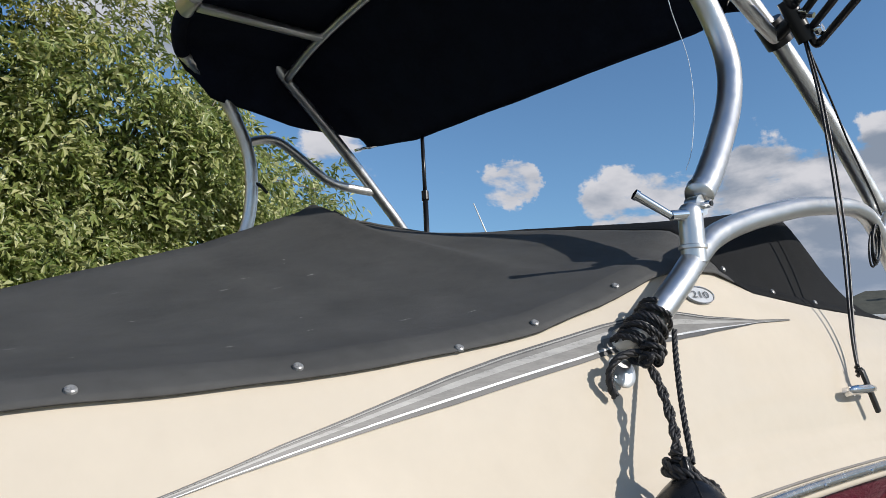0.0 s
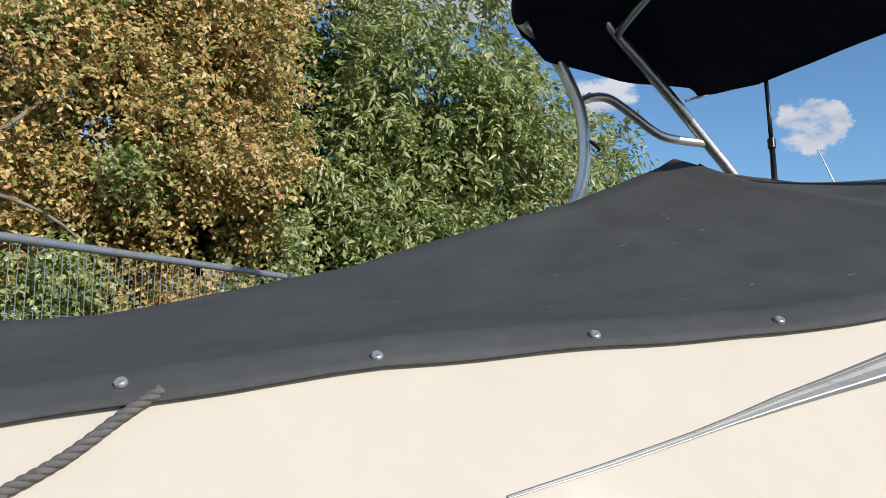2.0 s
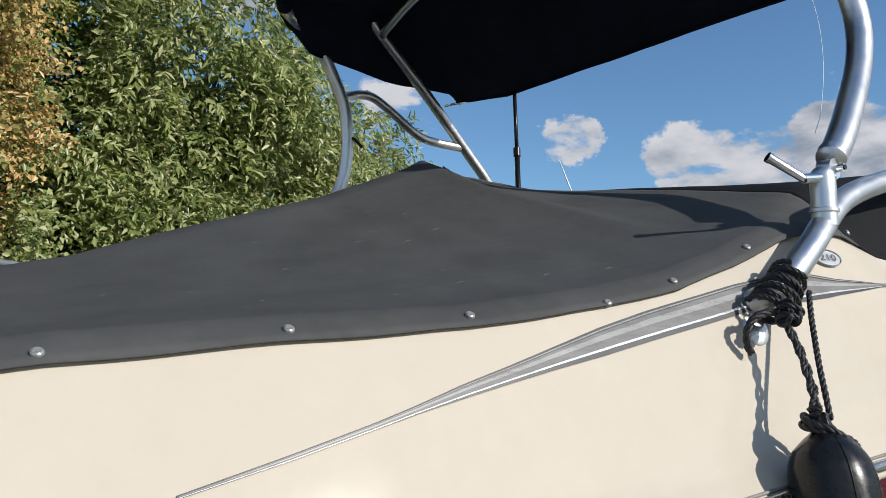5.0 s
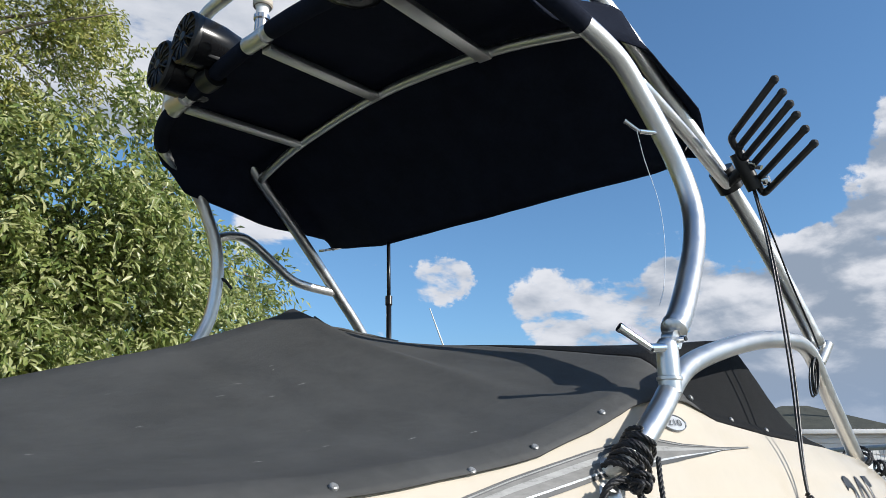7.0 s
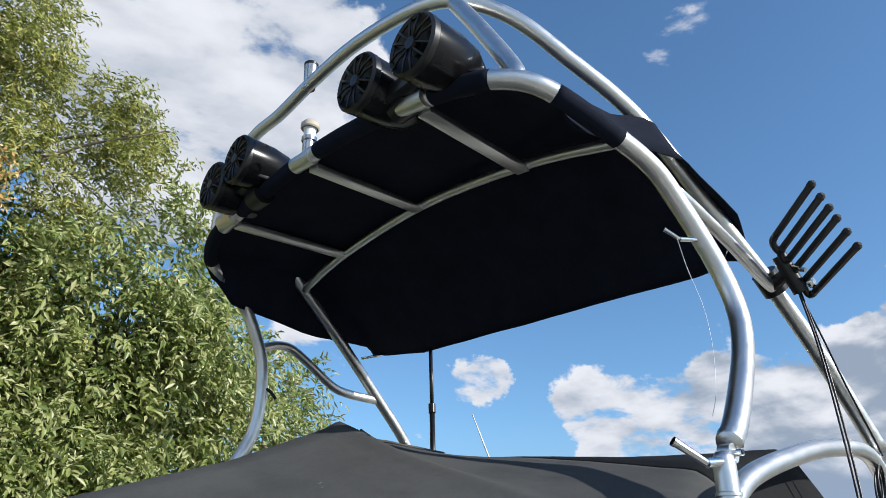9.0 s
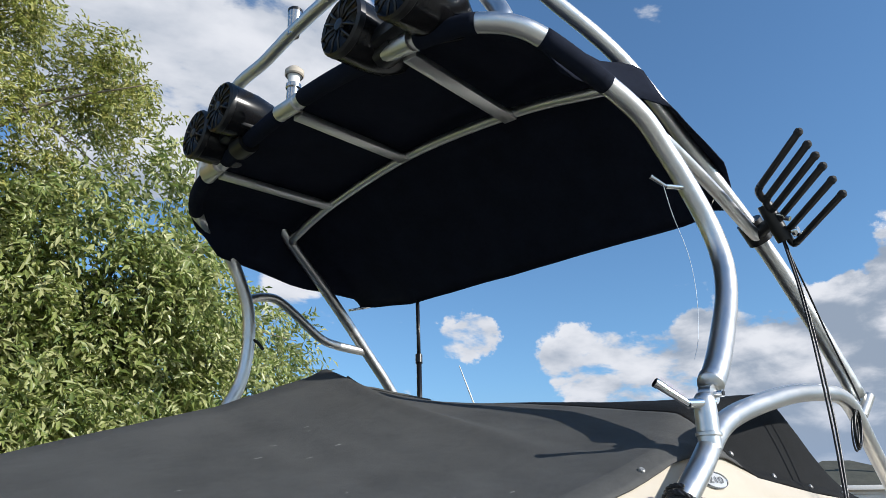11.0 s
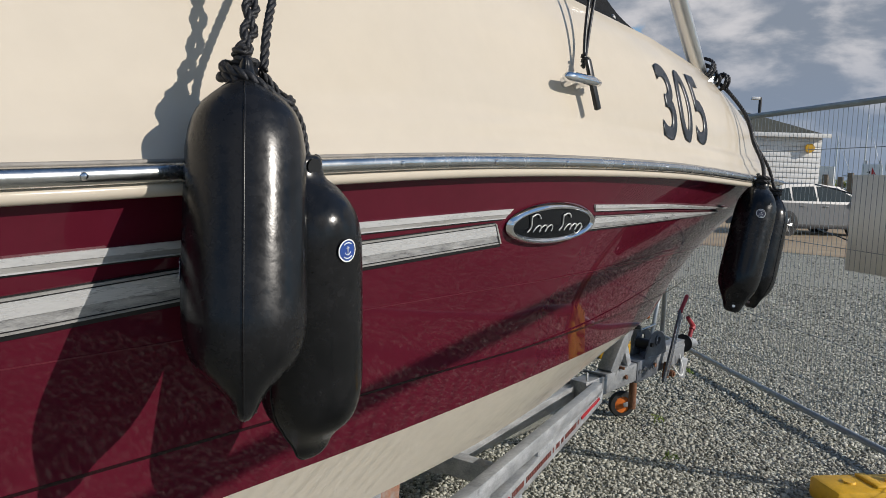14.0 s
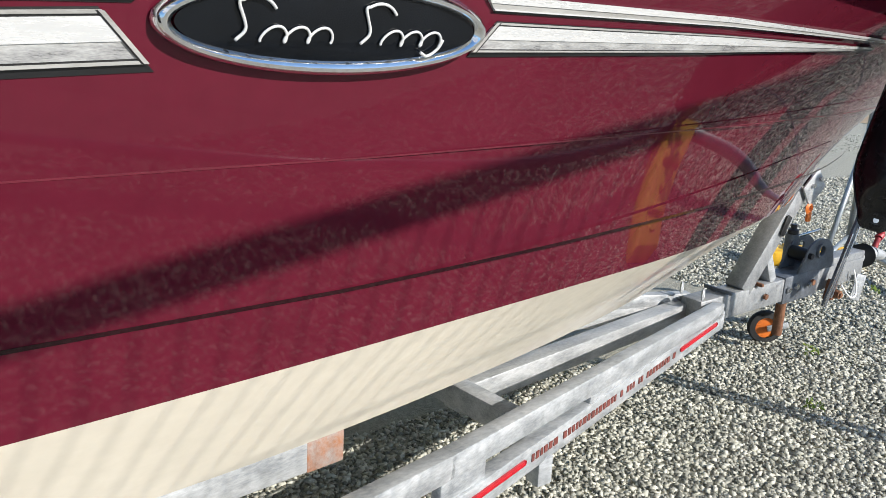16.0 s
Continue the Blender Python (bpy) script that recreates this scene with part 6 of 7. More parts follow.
board = thing("fence_board", "grey corrugated plastic board tied to the fence", "board", m=Matrix.Translation(fa + fdir * 0.33 - fnor * 0.022) @ fdir.to_track_quat("X", "Z").to_matrix().to_4x4())
nb = 56
verts, faces = [], []
for i in range(nb + 1):
    x = 0.505 * i / nb
    y = 0.0009 * math.sin(i * math.pi / 2)
    verts += [(x, y, 1.018 - 0.008 * i / nb), (x, y, 1.562)]
for i in range(nb):
    faces.append((2 * i, 2 * i + 2, 2 * i + 3, 2 * i + 1))
ob = mesh_object("sheet", verts, faces, M_GREYBOARD, board, True)
sd = ob.modifiers.new("thickness", "SOLIDIFY")
sd.thickness = 0.006
for z, x0, x1 in ((1.44, 0.46, 0.86), (1.155, 0.02, 0.22), (1.165, 0.44, 0.80)):
    tube("tie", [(x0, -0.012, z), ((x0 + x1) / 2, -0.006, z + 0.035), (x1, -0.004, z + 0.06)], 0.0045, M_BLACK, board, 6)

L_WEED = leaf_material("weed_leaf", (0.14, 0.22, 0.03), (0.22, 0.32, 0.05), (0.34, 0.38, 0.08))
for wx, wy in ((2.73, -0.48), (4.49, 0.125), (3.25, -0.18)):
    wd = leaf_mass("weed", [(wx, wy, 0.02, 0.035, 0.035, 0.02)], 40, 0.022, 0.009, L_WEED, None, int(wx * 100), 0.0, 5, 0.02)
    tagged(wd, "small green weed growing through the gravel", "weed", "weeds in the gravel")

# ---- parked car ----
M_CARPAINT = material("silver_car_paint", (0.165, 0.168, 0.172), 0.40, 0.2, vary=0.03, spec=0.25)
M_CARGLASS = material("car_glass", (0.018, 0.024, 0.024), 0.06, vary=0.1, spec=0.3)
M_CARTRIM = material("car_trim", (0.02, 0.02, 0.022), 0.6, vary=0.1)
car = thing("parked_car", "silver estate car parked on the track beyond the fence", "car", m=Matrix.Translation((23.85, 4.45, 0.0)) @ pose(0, 0, 0, 0, 0, -35))


def hull_of(profile, half, inset):
    """A body from a side profile [(x, z)], narrowed by inset(z) towards the roof."""
    bm = bmesh.new()
    cols = []
    for y in (-1, -0.9, -0.5, 0, 0.5, 0.9, 1):
        cols.append([bm.verts.new((x * (1 - 0.02 * abs(y) ** 3), y * (half - inset(z)), z - 0.02 * abs(y) ** 4)) for x, z in profile])
    n = len(profile)
    for a, b in zip(cols, cols[1:]):
        for i in range(n):
            bm.faces.new((a[i], a[(i + 1) % n], b[(i + 1) % n], b[i]))
    bm.faces.new(cols[0])
    bm.faces.new(cols[-1][::-1])
    return bm


LOWER = [(-2.2, 0.35), (-2.25, 0.62), (-2.2, 0.95), (-2.05, 1.02), (1.45, 0.99), (1.90, 0.89), (2.12, 0.72), (2.2, 0.45), (2.1, 0.25), (-2.1, 0.25)]
UPPER = [(-2.15, 1.0), (-1.85, 1.40), (-1.40, 1.55), (-0.2, 1.60), (0.65, 1.53), (1.65, 1.0)]
part("body", hull_of(LOWER, 0.90, lambda z: 0.05 * max(0, z - 0.6)), M_CARPAINT, car)
part("roof", hull_of(UPPER, 0.88, lambda z: 0.32 * max(0, z - 1.0)), M_CARPAINT, car)
for s in (-1, 1):
    for nm, pts in (("rear_window", [(-1.85, 1.06), (-1.62, 1.36), (-1.18, 1.44), (-1.15, 1.06)]), ("side_window", [(-1.08, 1.06), (-1.08, 1.46), (-0.30, 1.50), (-0.25, 1.06)]), ("side_window", [(-0.17, 1.06), (-0.20, 1.50), (0.55, 1.47), (1.32, 1.07)])):
        bm = bmesh.new()
        a = [bm.verts.new((x, s * (0.885 - 0.32 * (z - 1.0)), z)) for x, z in pts]
        b = [bm.verts.new((x, s * (0.86 - 0.32 * (z - 1.0)), z)) for x, z in pts]
        bm.faces.new(a)
        bm.faces.new(b[::-1])
        for i in range(4):
            bm.faces.new((a[i], a[(i + 1) % 4], b[(i + 1) % 4], b[i]))
        part(nm, bm, M_CARGLASS, car, "dark glass")
    part("sill", box((2.6, 0.06, 0.14), Matrix.Translation((0, s * 0.885, 0.30)), 0.02), M_CARTRIM, car)
    part("mirror", box((0.14, 0.18, 0.13), Matrix.Translation((1.12, s * 0.98, 1.08)), 0.04), M_CARTRIM, car)
    for x in (-0.75, 0.05):
        part("door_handle", box((0.18, 0.03, 0.03), Matrix.Translation((x, s * 0.90, 0.90)), 0.01), M_CARPAINT, car)
    part("headlight", box((0.28, 0.20, 0.14), Matrix.Translation((1.98, s * 0.68, 0.74)), 0.04), M_WHITE, car)
    for x in (-1.32, 1.33):
        wm = Matrix.Translation((x, s * 0.80, 0.335)) @ pose(0, 0, 0, 90, 0, 0)
        part("wheel_arch", cyl((x, s * 0.70, 0.36), (x, s * 0.912, 0.36), 0.40, None, 32), M_CARTRIM, car)
        w = part("wheel", lathe([(0.22, -0.11), (0.31, -0.11), (0.335, -0.07), (0.335, 0.07), (0.31, 0.115), (0.22, 0.115)], 32), M_TYRE, car)
        w.matrix_world = car.matrix_world @ wm
        rim = part("rim", lathe([(0.225, -0.118), (0.225, 0.118), (0.20, 0.06), (0.20, -0.06), (0.225, -0.118)], 32), M_ALU, w)
        rim.matrix_world = car.matrix_world @ wm
        for k in range(5):
            a = 2 * math.pi * k / 5
            for q in (-0.13, 0.13):
                sp = part("spoke", cyl((0.04 * math.cos(a), 0.04 * math.sin(a), -s * 0.112), (0.21 * math.cos(a + q), 0.21 * math.sin(a + q), -s * 0.105), 0.022, 0.016, 8), M_ALU, w)
                sp.matrix_world = car.matrix_world @ wm

part("windscreen", box((0.95, 1.36, 0.02), Matrix.Translation((1.155, 0, 1.272)) @ pose(0, 0, 0, 0, 27.9, 0), 0.006), M_CARGLASS, car, "dark glass")

# ---- shed ----
M_BOARDWHITE = material("white_weatherboard", (0.74, 0.74, 0.72), 0.6, vary=0.06, vscale=2)
M_ROOF = material("dark_roof_felt", (0.045, 0.048, 0.038), 0.95, color2=(0.085, 0.085, 0.065), vscale=3, bump=0.3, bscale=20)
shed = thing("shed", "white weatherboarded shed with a dark hipped roof", "shed")
SX0, SY0, SY1, SD = 30.0, 5.6, 11.8, 5.0
part("core", box((SD - 0.1, SY1 - SY0 - 0.1, 3.35), Matrix.Translation((SX0 + SD / 2, (SY0 + SY1) / 2, 1.68))), M_BOARDWHITE, shed)
me0 = None
for k in range(17):
    z = 0.10 + 0.2 * k
    if me0 is None:
        o = part("board", box((0.03, SY1 - SY0, 0.19), pose(0, 0, 0, 0, 6, 0), 0.004), M_BOARDWHITE, shed)
        me0 = o.data
    else:
        o = new("board", me0)
        o.parent = shed
    o.location = (SX0, (SY0 + SY1) / 2, z)
    e = part("end_board", box((SD, 0.03, 0.19), Matrix.Translation((SX0 + SD / 2, SY0, z)), 0.004), M_BOARDWHITE, shed)
bm = bmesh.new()
o = 0.25
c4 = [bm.verts.new(p) for p in ((SX0 - o, SY0 - o, 3.42), (SX0 + SD + o, SY0 - o, 3.42), (SX0 + SD + o, SY1 + o, 3.42), (SX0 - o, SY1 + o, 3.42))]
r2 = [bm.verts.new(p) for p in ((SX0 + SD / 2, SY0 + 2.6, 4.6), (SX0 + SD / 2, SY1 - 2.6, 4.6))]
for f in ((c4[0], c4[1], r2[0]), (c4[1], c4[2], r2[1], r2[0]), (c4[2], c4[3], r2[1]), (c4[3], c4[0], r2[0], r2[1]), tuple(c4[::-1])):
    bm.faces.new(f)
part("roof", bm, M_ROOF, shed, "dark felt hipped roof", False)
part("fascia", box((0.06, SY1 - SY0 + 0.5, 0.16), Matrix.Translation((SX0 - 0.24, (SY0 + SY1) / 2, 3.42)), 0.01), M_BOARDWHITE, shed)
part("alarm_box", cyl((SX0 - 0.02, SY0 + 0.45, 2.95), (SX0 - 0.14, SY0 + 0.45, 2.95), 0.17), M_YELLOW, shed, "yellow alarm box")
mastc = part("camera_post", cyl((SX0 + 1.2, SY0 + 2.0, 4.2), (SX0 + 1.2, SY0 + 2.0, 4.95), 0.06), M_CARTRIM, shed)
part("camera_box", box((0.15, 0.34, 0.12), Matrix.Translation((SX0 + 1.1, SY0 + 2.22, 4.90)), 0.03), M_WHITE, mastc)

shed.matrix_world = Matrix.Translation((SX0, SY0, 0)) @ pose(0, 0, 0, 0, 0, 36) @ Matrix.Translation((-SX0, -SY0, 0))

# ---- sign, posts, hedge, masts ----
sign = thing("yard_sign", "white board sign with a small red and black sail mark", "sign")
part("panel", box((0.02, 0.345, 0.43), Matrix.Translation((15.0, 0.995, 1.735)), 0.004), M_WHITE, sign)
for y in (0.88, 1.11):
    part("post", cyl((15.03, y, 0.0), (15.03, y, 2.02), 0.02), M_GALV, sign)
bm = bmesh.new()
for tri in (((14.985, 1.0, 1.76), (14.985, 1.0, 1.90), (14.985, 0.925, 1.76)),):
    bm.faces.new([bm.verts.new(p) for p in tri])
part("sail_mark", bm, M_RED, sign, "red triangle", False)
bm = bmesh.new()
for tri in (((14.985, 1.02, 1.77), (14.985, 1.085, 1.80), (14.985, 1.02, 1.83)), ((14.985, 0.95, 1.75), (14.985, 1.06, 1.75), (14.985, 1.0, 1.69))):
    bm.faces.new([bm.verts.new(p) for p in tri])
part("sail_mark", bm, M_CARTRIM, sign, "black triangles", False)
for k, w in enumerate((0.24, 0.20)):
    part("text_bar", box((0.003, w, 0.022), Matrix.Translation((14.986, 0.995, 1.64 - 0.045 * k))), M_GALV, sign)

gate = thing("wooden_posts", "weathered timber posts and a pale gate by the slipway", "posts")
M_TIMBER = material("weathered_timber", (0.11, 0.085, 0.06), 0.85, color2=(0.22, 0.175, 0.13), vscale=5, bump=0.2, bscale=30)
for y, h in ((5.0, 2.0), (4.55, 1.9), (4.25, 2.1), (3.9, 1.8)):
    part("post", box((0.24, 0.24, h + 0.1), Matrix.Translation((38, y * 1.45, (h + 0.1) / 2)), 0.02), M_TIMBER, gate)
part("rail", box((0.1, 4.0, 0.2), Matrix.Translation((38.2, 5.0, 1.1)), 0.01), M_TIMBER, gate)
part("panel", box((0.1, 1.3, 1.6), Matrix.Translation((38.3, 7.6, 1.7)), 0.01), M_BOARDWHITE, gate)

L_HEDGE = leaf_material("hedge_leaf", (0.07, 0.10, 0.025), (0.14, 0.17, 0.045), (0.24, 0.26, 0.09))
hedge = leaf_mass("hedge", [(37, 2.45 - 0.5 * k, 0.80 + 0.04 * (k % 3), 0.8, 0.6, 0.78) for k in range(16)], 44000, 0.085, 0.055, L_HEDGE, None, 40, 0.1, 8, 0.10, 420)
tagged(hedge, "clipped dark green hedge beyond the track", "hedge", kind="stuff")
shore = leaf_mass("far_shore", [(300, y, 0.6, 6, 16, 0.8) for y in range(-80, 120, 20)], 9000, 1.6, 1.2, L_HEDGE, None, 41, 0.0, 6, 1.2)
tagged(shore, "low dark line of trees on the far shore", "far shore", kind="stuff")

M_MAST = material("mast_aluminium", (0.60, 0.62, 0.64), 0.4, 0.5, vary=0.05)
rng = np.random.RandomState(21)
for y, h, tilt in ((6.25, 11.0, 0), (16.4, 6.6, 0), (13.9, 8.6, 0), (9.7, 9.0, 0), (7.95, 9.4, 0), (7.45, 9.4, 0), (3.4, 9.8, 0), (0.8, 10.4, 0), (-2.2, 9.0, 0), (11.6, 7.6, 0)):
    yb = thing("moored_yacht", "distant moored yacht with a bare mast", "yacht", "yachts in the distance")
    hullp = [(-4, 0.2), (-3.8, 1.5), (3.2, 1.9), (4.4, 2.0), (3.4, 0.3)]
    bm = bmesh.new()
    cols = [[bm.verts.new((80 + rng.uniform(-.1, .1) + w * (1.0 - 0.25 * (abs(x) / 4.4) ** 2), y + x * 0.5, z * 0.75)) for x, z in hullp] for w in (-1.1, 0, 1.1)]
    for a, b in zip(cols, cols[1:]):
        for i in range(5):
            bm.faces.new((a[i], a[(i + 1) % 5], b[(i + 1) % 5], b[i]))
    bm.faces.new(cols[0])
    bm.faces.new(cols[-1][::-1])
    part("hull", bm, M_BOARDWHITE, yb)
    part("mast", cyl((80, y, 1.2), (80, y, h), 0.085, 0.06, 10), M_MAST, yb)
    tube("forestay", [(80, y - 2.0, 1.5), (80, y, h - 0.4)], 0.022, M_MAST, yb, 6)
    tube("boom", [(80, y, 2.6), (80, y + 1.8, 2.7)], 0.07, M_MAST, yb, 8)
flag = thing("flag", "small white flag with a red cross on a short staff", "flag")
part("cloth", box((0.02, 0.80, 0.46), Matrix.Translation((70, 6.9, 2.98))), M_WHITE, flag)
part("cross", box((0.03, 0.80, 0.085), Matrix.Translation((70, 6.9, 2.98))), M_RED, flag)
part("cross", box((0.034, 0.085, 0.46), Matrix.Translation((70, 6.9, 2.98))), M_RED, flag)
part("staff", cyl((70, 7.4, 0.0), (70, 7.4, 3.4), 0.05), M_MAST, flag)

# ---- trailer ----
trailer = thing("boat_trailer", "galvanised steel boat trailer carrying the motorboat", "trailer")


def beam(name, a, b, w, h, mat=None, parent=None, label="", bevel=0.005):
    a, b = Vector(a), Vector(b)
    d = b - a
    x = d.normalized()
    y = Vector((0, 0, 1)).cross(x).normalized()
    z = x.cross(y)
    m = Matrix.Translation((a + b) / 2) @ Matrix((x, y, z)).transposed().to_4x4()
    return part(name, box((d.length, w, h), m, bevel), mat or M_GALV, parent or trailer, label)


TY = -0.13
M_TAPE = material("red_tape", (0.38, 0.012, 0.02), 0.35, vary=0.2, vscale=40)
M_GRIP = material("faded_red_plastic", (0.30, 0.025, 0.035), 0.5, vary=0.25, vscale=30)
M_POST = material("weathered_galvanised", (0.20, 0.21, 0.22), 0.5, 0.4, color2=(0.36, 0.37, 0.38), vscale=14, bump=0.1, bscale=100)
M_RUSTGALV = material("rusting_galvanised", (0.30, 0.29, 0.28), 0.7, 0.1, color2=(0.28, 0.105, 0.04), vscale=9, bump=0.2, bscale=120)
M_LETTER = material("dark_red_lettering", (0.15, 0.04, 0.032), 0.6, vary=0.35, vscale=60)
drawbar = beam("drawbar", (2.36, TY, 0.39), (3.66, TY + 0.02, 0.385), 0.095, 0.105, M_POST)
for x in (2.80, 2.98, 3.14):
    part("bolt_head", cyl((x, TY - 0.047, 0.39), (x, TY - 0.058, 0.39), 0.013, None, 6), M_RUST if x < 2.9 else M_STEEL, drawbar)
for x in (2.53, 2.745):
    for q in (-1, 1):
        beam("u_bolt", (x, TY + q * 0.060, 0.455), (x, TY + q * 0.060, 0.315), 0.014, 0.014, M_RUST if x > 2.7 else M_DARKSTEEL, drawbar)
    beam("strap", (x, TY - 0.066, 0.452), (x, TY + 0.066, 0.452), 0.016, 0.016, M_RUST if x > 2.7 else M_DARKSTEEL, drawbar)


def plan_y(x):
    return -0.20 - 0.2774 * (2.45 - x)


for s in (1, -1):
    def side(x, z, o=0.0):
        y = plan_y(x) - TY + o
        return (x, TY + s * y, z)
    low = beam("lower_beam", side(2.46, 0.365), side(-2.6 if s < 0 else -0.6, 0.365), 0.045, 0.075)
    up = beam("upper_beam", side(2.44, 0.405), side(0.80, 0.490), 0.045, 0.062)
    beam("upper_beam", side(0.82, 0.489), side(-0.5, 0.60), 0.045, 0.062)
    beam("web", side(2.44, 0.392), side(1.42, 0.405), 0.036, 0.05)
    if s > 0:
        for x, w in ((0.86, 0.16), (0.10, 0.16)):
            beam("gusset", side(x - w / 2, 0.435), side(x + w / 2, 0.425), 0.030, 0.10)
        out = -0.0245
        for x0, x1 in ((2.38, 2.04), (1.10, 0.60), (0.05, -0.4)):
            beam("reflective_tape", side(x0, 0.372, out), side(x1, 0.372, out), 0.002, 0.015, M_TAPE, low, "red reflective tape")
        # maker's lettering, kept as plain bars
        x = 2.0
        rng = np.random.RandomState(8)
        while x > 1.14:
            w = rng.uniform(0.010, 0.020)
            beam("lettering_bar", side(x, 0.368, out), side(x - w, 0.368, out), 0.002, 0.021, M_LETTER, low, "", 0.0)
            x -= w + (0.007 if rng.rand() < 0.87 else 0.028)
        beam("prop_leg", side(1.22, 0.33), side(1.22, 0.331), 0.05, 0.01)
        part("support_foot", box((0.05, 0.05, 0.085), Matrix.Translation(side(1.20, 0.295)), 0.004), M_GALV, trailer)
beam("cross_member", (1.19, plan_y(1.19) + 0.03, 0.39), (1.10, 0.22, 0.39), 0.06, 0.075)
beam("spine_beam", (2.38, -0.075, 0.372), (1.14, -0.215, 0.372), 0.065, 0.08)
beam("cross_member", (-0.45, plan_y(-0.45) + 0.03, 0.455), (-0.45, 2 * TY - plan_y(-0.45) - 0.03, 0.455), 0.075, 0.07)
bunk = beam("bunk_beam", (0.60, -0.50, 0.535), (-1.2, -0.74, 0.60), 0.05, 0.085, None, None, "galvanised bunk beam")
beam("rusty_end", (0.625, -0.4965, 0.534), (0.53, -0.5095, 0.5375), 0.053, 0.088, M_RUSTGALV, bunk, "rusting beam end")
for x in (0.14, 0.20):
    part("hole_plate", box((0.03, 0.006, 0.13), Matrix.Translation((x, -0.578 - (0.17 - x) * 0.13, 0.53)), 0.002), M_GALV, bunk)
for s in (-1, 1):
    part("ring_bolt", lathe([(0.018, -0.006), (0.026, 0.0), (0.018, 0.006), (0.010, 0.0), (0.018, -0.006)], 20), M_GALV, trailer).matrix_world = Matrix.Translation((2.36, TY + s * 0.05, 0.475)) @ pose(0, 0, 0, 90, 0, 30)
# winch post with its roller bracket
post = beam("winch_post", (2.66, TY, 0.43), (2.985, TY, 0.83), 0.085, 0.075, M_POST)
beam("post_strut", (2.88, TY, 0.44), (2.80, TY, 0.60), 0.06, 0.045)
beam("post_clip", (2.855, TY - 0.05, 0.70), (2.885, TY - 0.05, 0.685), 0.006, 0.09, M_BLACK, post)
for s in (-1, 1):
    part("bow_bracket", box((0.13, 0.010, 0.11), Matrix.Translation((3.03, TY + s * 0.055, 0.845)) @ pose(0, 0, 0, 0, -40, 0), 0.004), M_GALV, trailer)
    for q in (-0.02, 0.03):
        part("bolt_head", cyl((3.03 + q, TY + s * 0.06, 0.865 + q * 0.5), (3.03 + q, TY + s * 0.070, 0.865 + q * 0.5), 0.011, None, 8), M_STEEL, trailer)
part("bow_roller", cyl((3.06, TY - 0.045, 0.865), (3.06, TY + 0.045, 0.865), 0.028), M_BLACK, trailer)
part("shackle", lathe([(0.016, -0.009), (0.027, 0.0), (0.016, 0.009), (0.008, 0.0), (0.016, -0.009)], 18), M_ORANGE, trailer, "orange shackle").matrix_world = Matrix.Translation((3.02, TY - 0.055, 0.755)) @ pose(0, 0, 0, 90, 0, 0)
part("strap_hook", box((0.03, 0.014, 0.045), Matrix.Translation((3.035, TY - 0.05, 0.715)), 0.006), M_ORANGE, trailer)
# jockey wheel and clamp
jockey = thing("jockey_wheel", "small jockey wheel with an orange hub under the drawbar", "wheel")
tyre = part("tyre", lathe([(0.052, -0.022), (0.078, -0.020), (0.084, -0.008), (0.084, 0.008), (0.078, 0.020), (0.052, 0.022)], 32), M_TYRE, jockey)
JW = Matrix.Translation((3.245, 0.055, 0.084)) @ pose(0, 0, 0, 90, 0, -40)
tyre.matrix_world = JW
hub = part("rim", lathe([(0.0, -0.018), (0.020, -0.020), (0.026, -0.010), (0.052, -0.008), (0.055, 0.010), (0.0, 0.012)], 28), M_ORANGE, jockey, "orange plastic hub")
hub.matrix_world = JW
for s in (-1, 1):
    beam("fork", JW @ Vector((0, 0, s * 0.03)), JW @ Vector((0.10, 0.025, s * 0.03)), 0.006, 0.03, M_GALV, jockey)
part("stem", cyl((3.16, -0.055, 0.10), (3.16, -0.055, 0.60), 0.023), M_RUST, jockey, "rusted stem")
part("outer_tube", cyl((3.16, -0.055, 0.33), (3.16, -0.055, 0.595), 0.030), M_DARKSTEEL, jockey)
part("top_cap", lathe([(0.0, 0.0), (0.024, 0.0), (0.024, 0.022), (0.014, 0.030), (0.014, 0.048), (0.0, 0.05)], 20), M_BLACK, jockey, "black winding cap").matrix_world = Matrix.Translation((3.16, -0.055, 0.592))
beam("clamp_handle", (3.16, -0.075, 0.585), (3.235, -0.14, 0.625), 0.012, 0.014, M_STEEL, jockey)
# clamp bracket over the drawbar: an arched cheek plate with a round hole, a second plate and a drum
for yy, nm in ((TY - 0.035, "clamp_plate"), (TY + 0.055, "clamp_plate")):
    bm = bmesh.new()
    outer = [(3.055, 0.44)] + [(3.205 + 0.105 * math.cos(w) * (1.25 if math.cos(w) > 0 else 1.0), 0.505 + 0.085 * math.sin(w)) for w in np.linspace(math.pi * 0.95, 0.0, 15)] + [(3.36, 0.44)]
    hole = [(3.215 + 0.026 * math.cos(w), 0.535 + 0.026 * math.sin(w)) for w in np.linspace(math.pi, -math.pi, 17)[:-1]]
    edges = []
    for loop in (outer, hole):
        vs = [bm.verts.new((x, yy, z)) for x, z in loop]
        edges += [bm.edges.new((vs[k], vs[(k + 1) % len(vs)])) for k in range(len(vs))]
    bmesh.ops.triangle_fill(bm, edges=edges, use_beauty=True)
    ext = bmesh.ops.extrude_face_region(bm, geom=bm.faces[:])
    bmesh.ops.translate(bm, verts=[v for v in ext["geom"] if isinstance(v, bmesh.types.BMVert)], vec=(0, 0.009, 0))
    bmesh.ops.recalc_face_normals(bm, faces=bm.faces[:])
    part(nm, bm, M_DARKSTEEL, trailer, "dark steel clamp plate with a round hole", False)
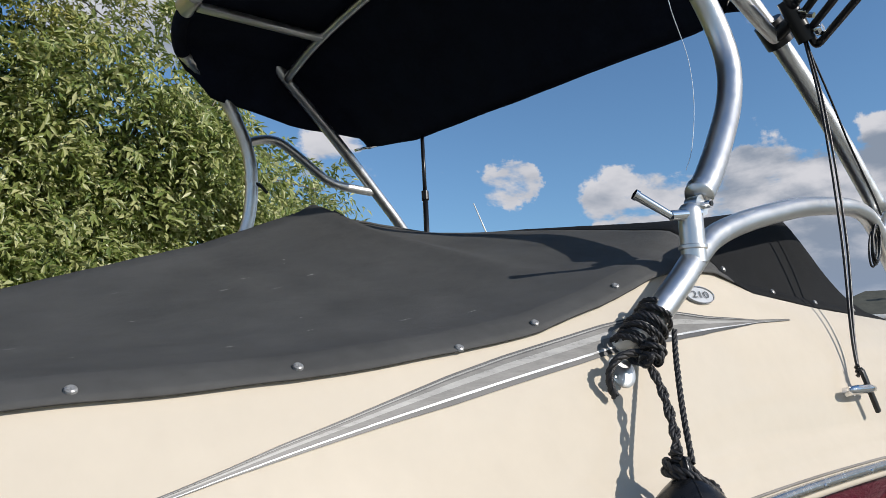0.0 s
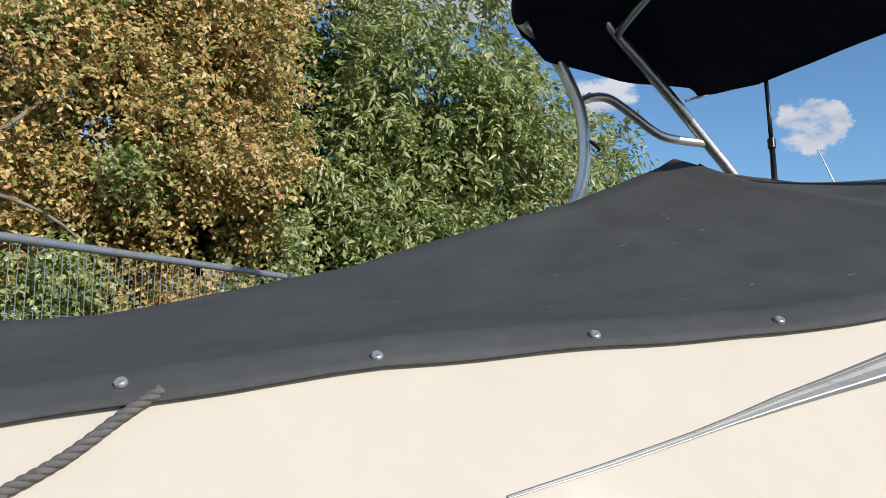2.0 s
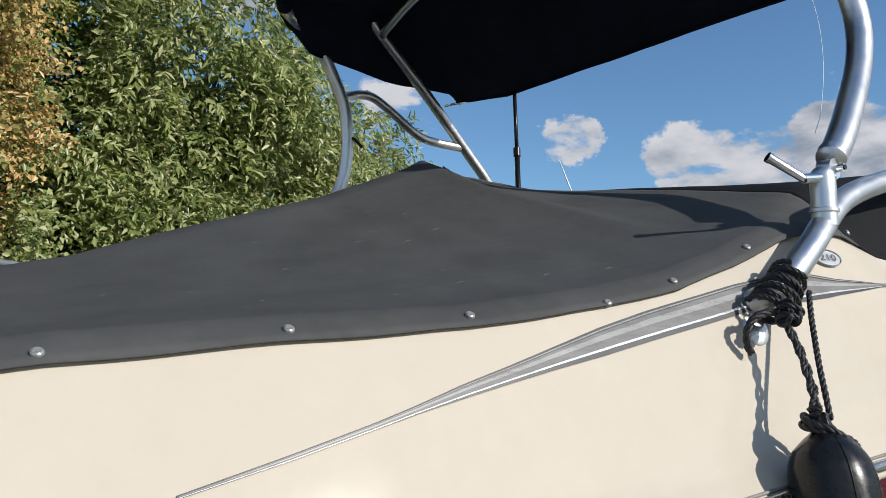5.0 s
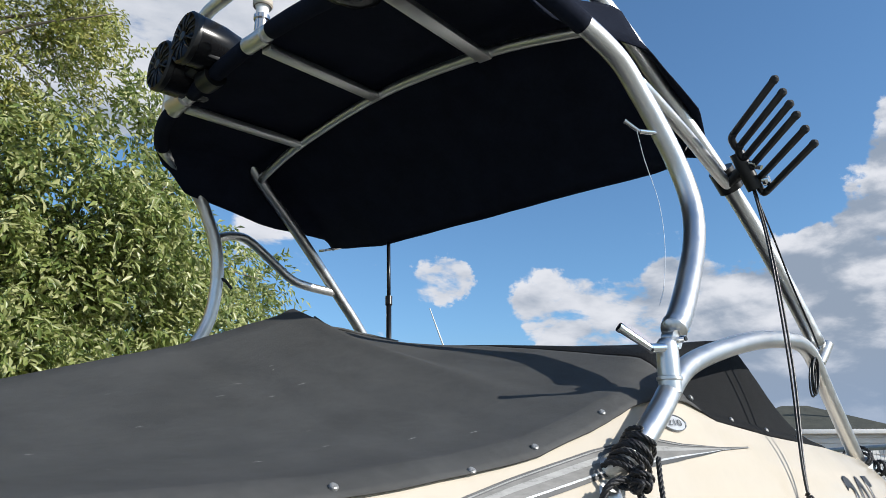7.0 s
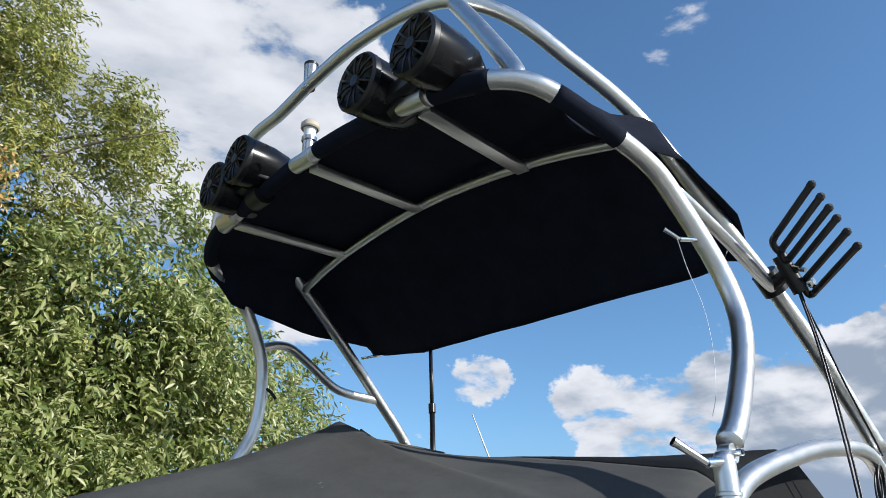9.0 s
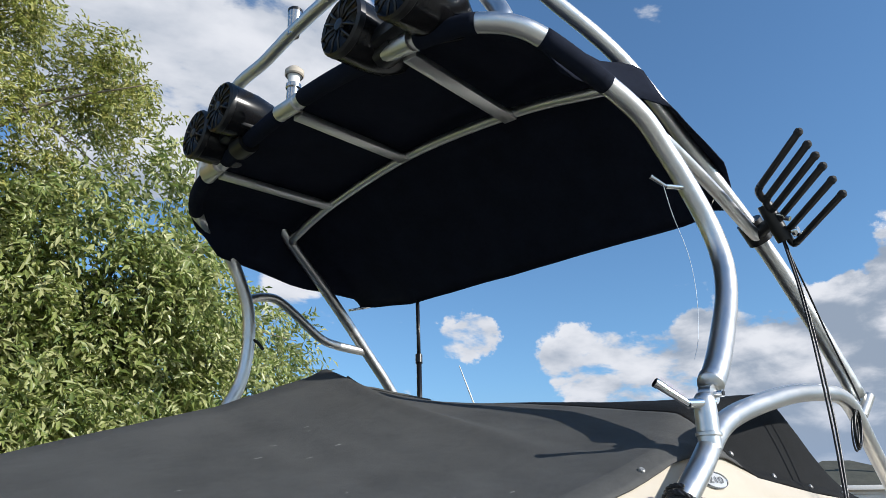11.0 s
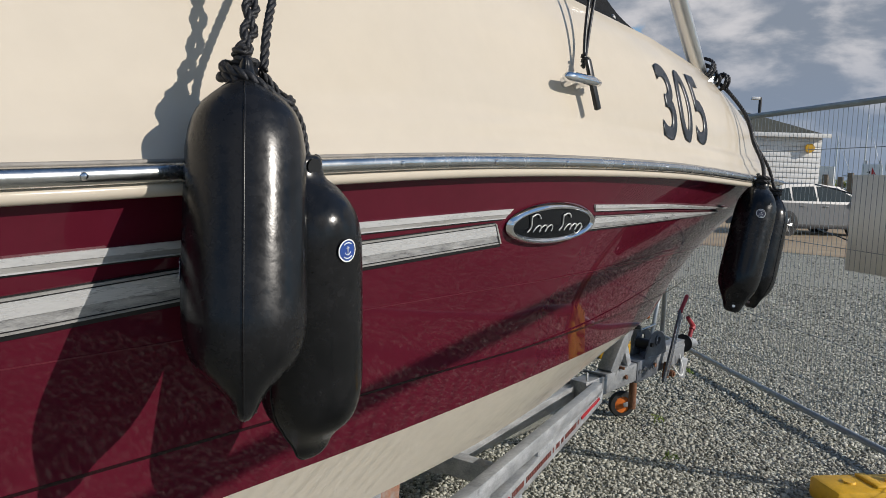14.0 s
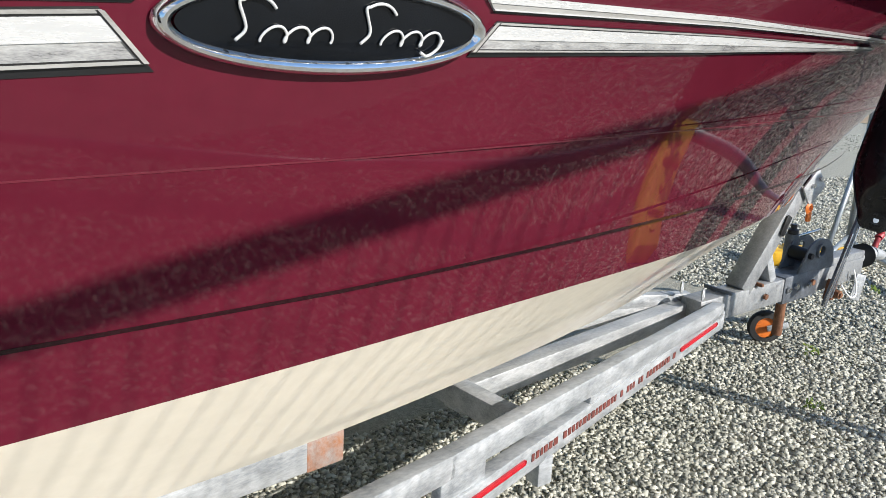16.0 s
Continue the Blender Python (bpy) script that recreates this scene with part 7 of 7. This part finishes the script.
part("clamp_ring", lathe([(0.024, -0.006), (0.033, -0.006), (0.034, 0.0), (0.033, 0.005), (0.024, 0.005), (0.024, -0.006)], 26), M_DARKSTEEL, trailer).matrix_world = Matrix.Translation((3.215, TY - 0.041, 0.535)) @ pose(0, 0, 0, 90, 0, 0)
part("clamp_drum", bm_cyl(cyl((3.13, TY - 0.03, 0.52), (3.13, TY + 0.05, 0.52), 0.032), (3.13, TY - 0.05, 0.52), (3.13, TY - 0.03, 0.52), 0.014), M_BLACK, trailer)
beam("head_sleeve", (2.95, TY + 0.01, 0.385), (3.24, TY + 0.02, 0.385), 0.108, 0.125, M_DARKSTEEL, None, "dark painted coupling sleeve")
for x in (3.04, 3.17):
    part("sleeve_bolt", cyl((x, TY - 0.044, 0.395), (x, TY - 0.056, 0.395), 0.014, None, 6), M_RUST if x > 3.1 else M_STEEL, trailer)
beam("head_tube", (3.28, TY + 0.015, 0.43), (3.68, TY + 0.02, 0.425), 0.075, 0.085, M_POST, None, "weathered coupling tube")
# brake lever: a channel with two cheeks, a rusty pivot and a cable loop
LV = Vector((0.187, 0, 0.425)).normalized()
L0 = Vector((3.245, TY - 0.078, 0.273))
lever = beam("brake_lever", L0, L0 + LV * 0.465, 0.014, 0.034, M_DARKSTEEL, None, "hand brake lever")
beam("cheek", L0 + LV * 0.05 + Vector((0.018, -0.009, -0.008)), L0 + LV * 0.44 + Vector((0.018, -0.009, -0.008)), 0.006, 0.010, M_STEEL, lever, "bright worn lever edge")
beam("cheek", L0 + LV * 0.0 + Vector((-0.012, -0.008, 0.006)), L0 + LV * 0.36 + Vector((-0.012, -0.008, 0.006)), 0.006, 0.012, M_STEEL, lever, "bright worn lever edge")
g0, g1 = L0 + LV * 0.455, L0 + Vector((0.268, 0, 0.505))
gd = (g1 - g0).normalized()
part("grip", bm_cyl(bm_cyl(cyl(g0, g1, 0.0115, 0.013), g1, g1 + gd * 0.010, 0.013, 0.006), g0 - gd * 0.004, g0 + gd * 0.010, 0.014, 0.014), M_GRIP, lever, "faded dark red plastic grip")
part("pivot", bm_cyl(cyl((3.335, TY - 0.05, 0.32), (3.335, TY - 0.10, 0.32), 0.020), (3.335, TY - 0.10, 0.32), (3.335, TY - 0.108, 0.32), 0.011), M_RUST, lever)
part("brake_bracket", box((0.09, 0.012, 0.10), Matrix.Translation((3.33, TY - 0.055, 0.335)) @ pose(0, 0, 0, 0, 12, 0), 0.004), M_RUST, trailer, "rusty brake bracket")
tube("breakaway_cable", catmull([(3.36, TY - 0.085, 0.36), (3.42, TY - 0.10, 0.30), (3.50, TY - 0.09, 0.283), (3.54, TY - 0.07, 0.32), (3.53, TY - 0.05, 0.40)], 8), 0.0045, M_WHITE, trailer, 8)
# coupling head
head = part("coupling_head", bm_cyl(cyl((3.66, TY + 0.02, 0.425), (3.82, TY + 0.02, 0.425), 0.036), (3.82, TY + 0.02, 0.425), (3.93, TY + 0.02, 0.40), 0.038, 0.028), M_GALV, trailer, "cast coupling head")
for k in range(4):
    part("bellows_ring", lathe([(0.034, -0.010), (0.060, 0.0), (0.034, 0.010)], 24), M_TYRE, head).matrix_world = Matrix.Translation((3.70 + 0.017 * k, TY + 0.02, 0.425)) @ pose(0, 0, 0, 0, 90, 0)
part("handle", bm_cyl(bm_cyl(cyl((3.84, TY + 0.02, 0.43), (3.875, TY + 0.02, 0.50), 0.014), (3.875, TY + 0.02, 0.50), (3.895, TY + 0.02, 0.515), 0.020), (3.90, TY + 0.02, 0.52), (3.80, TY + 0.02, 0.59), 0.017, 0.013), M_GRIP, head, "faded red coupling handle")
part("head_plate", box((0.10, 0.008, 0.13), Matrix.Translation((3.60, TY - 0.05, 0.30)) @ pose(0, 0, 0, 0, 15, 0), 0.003), M_GALV, trailer)
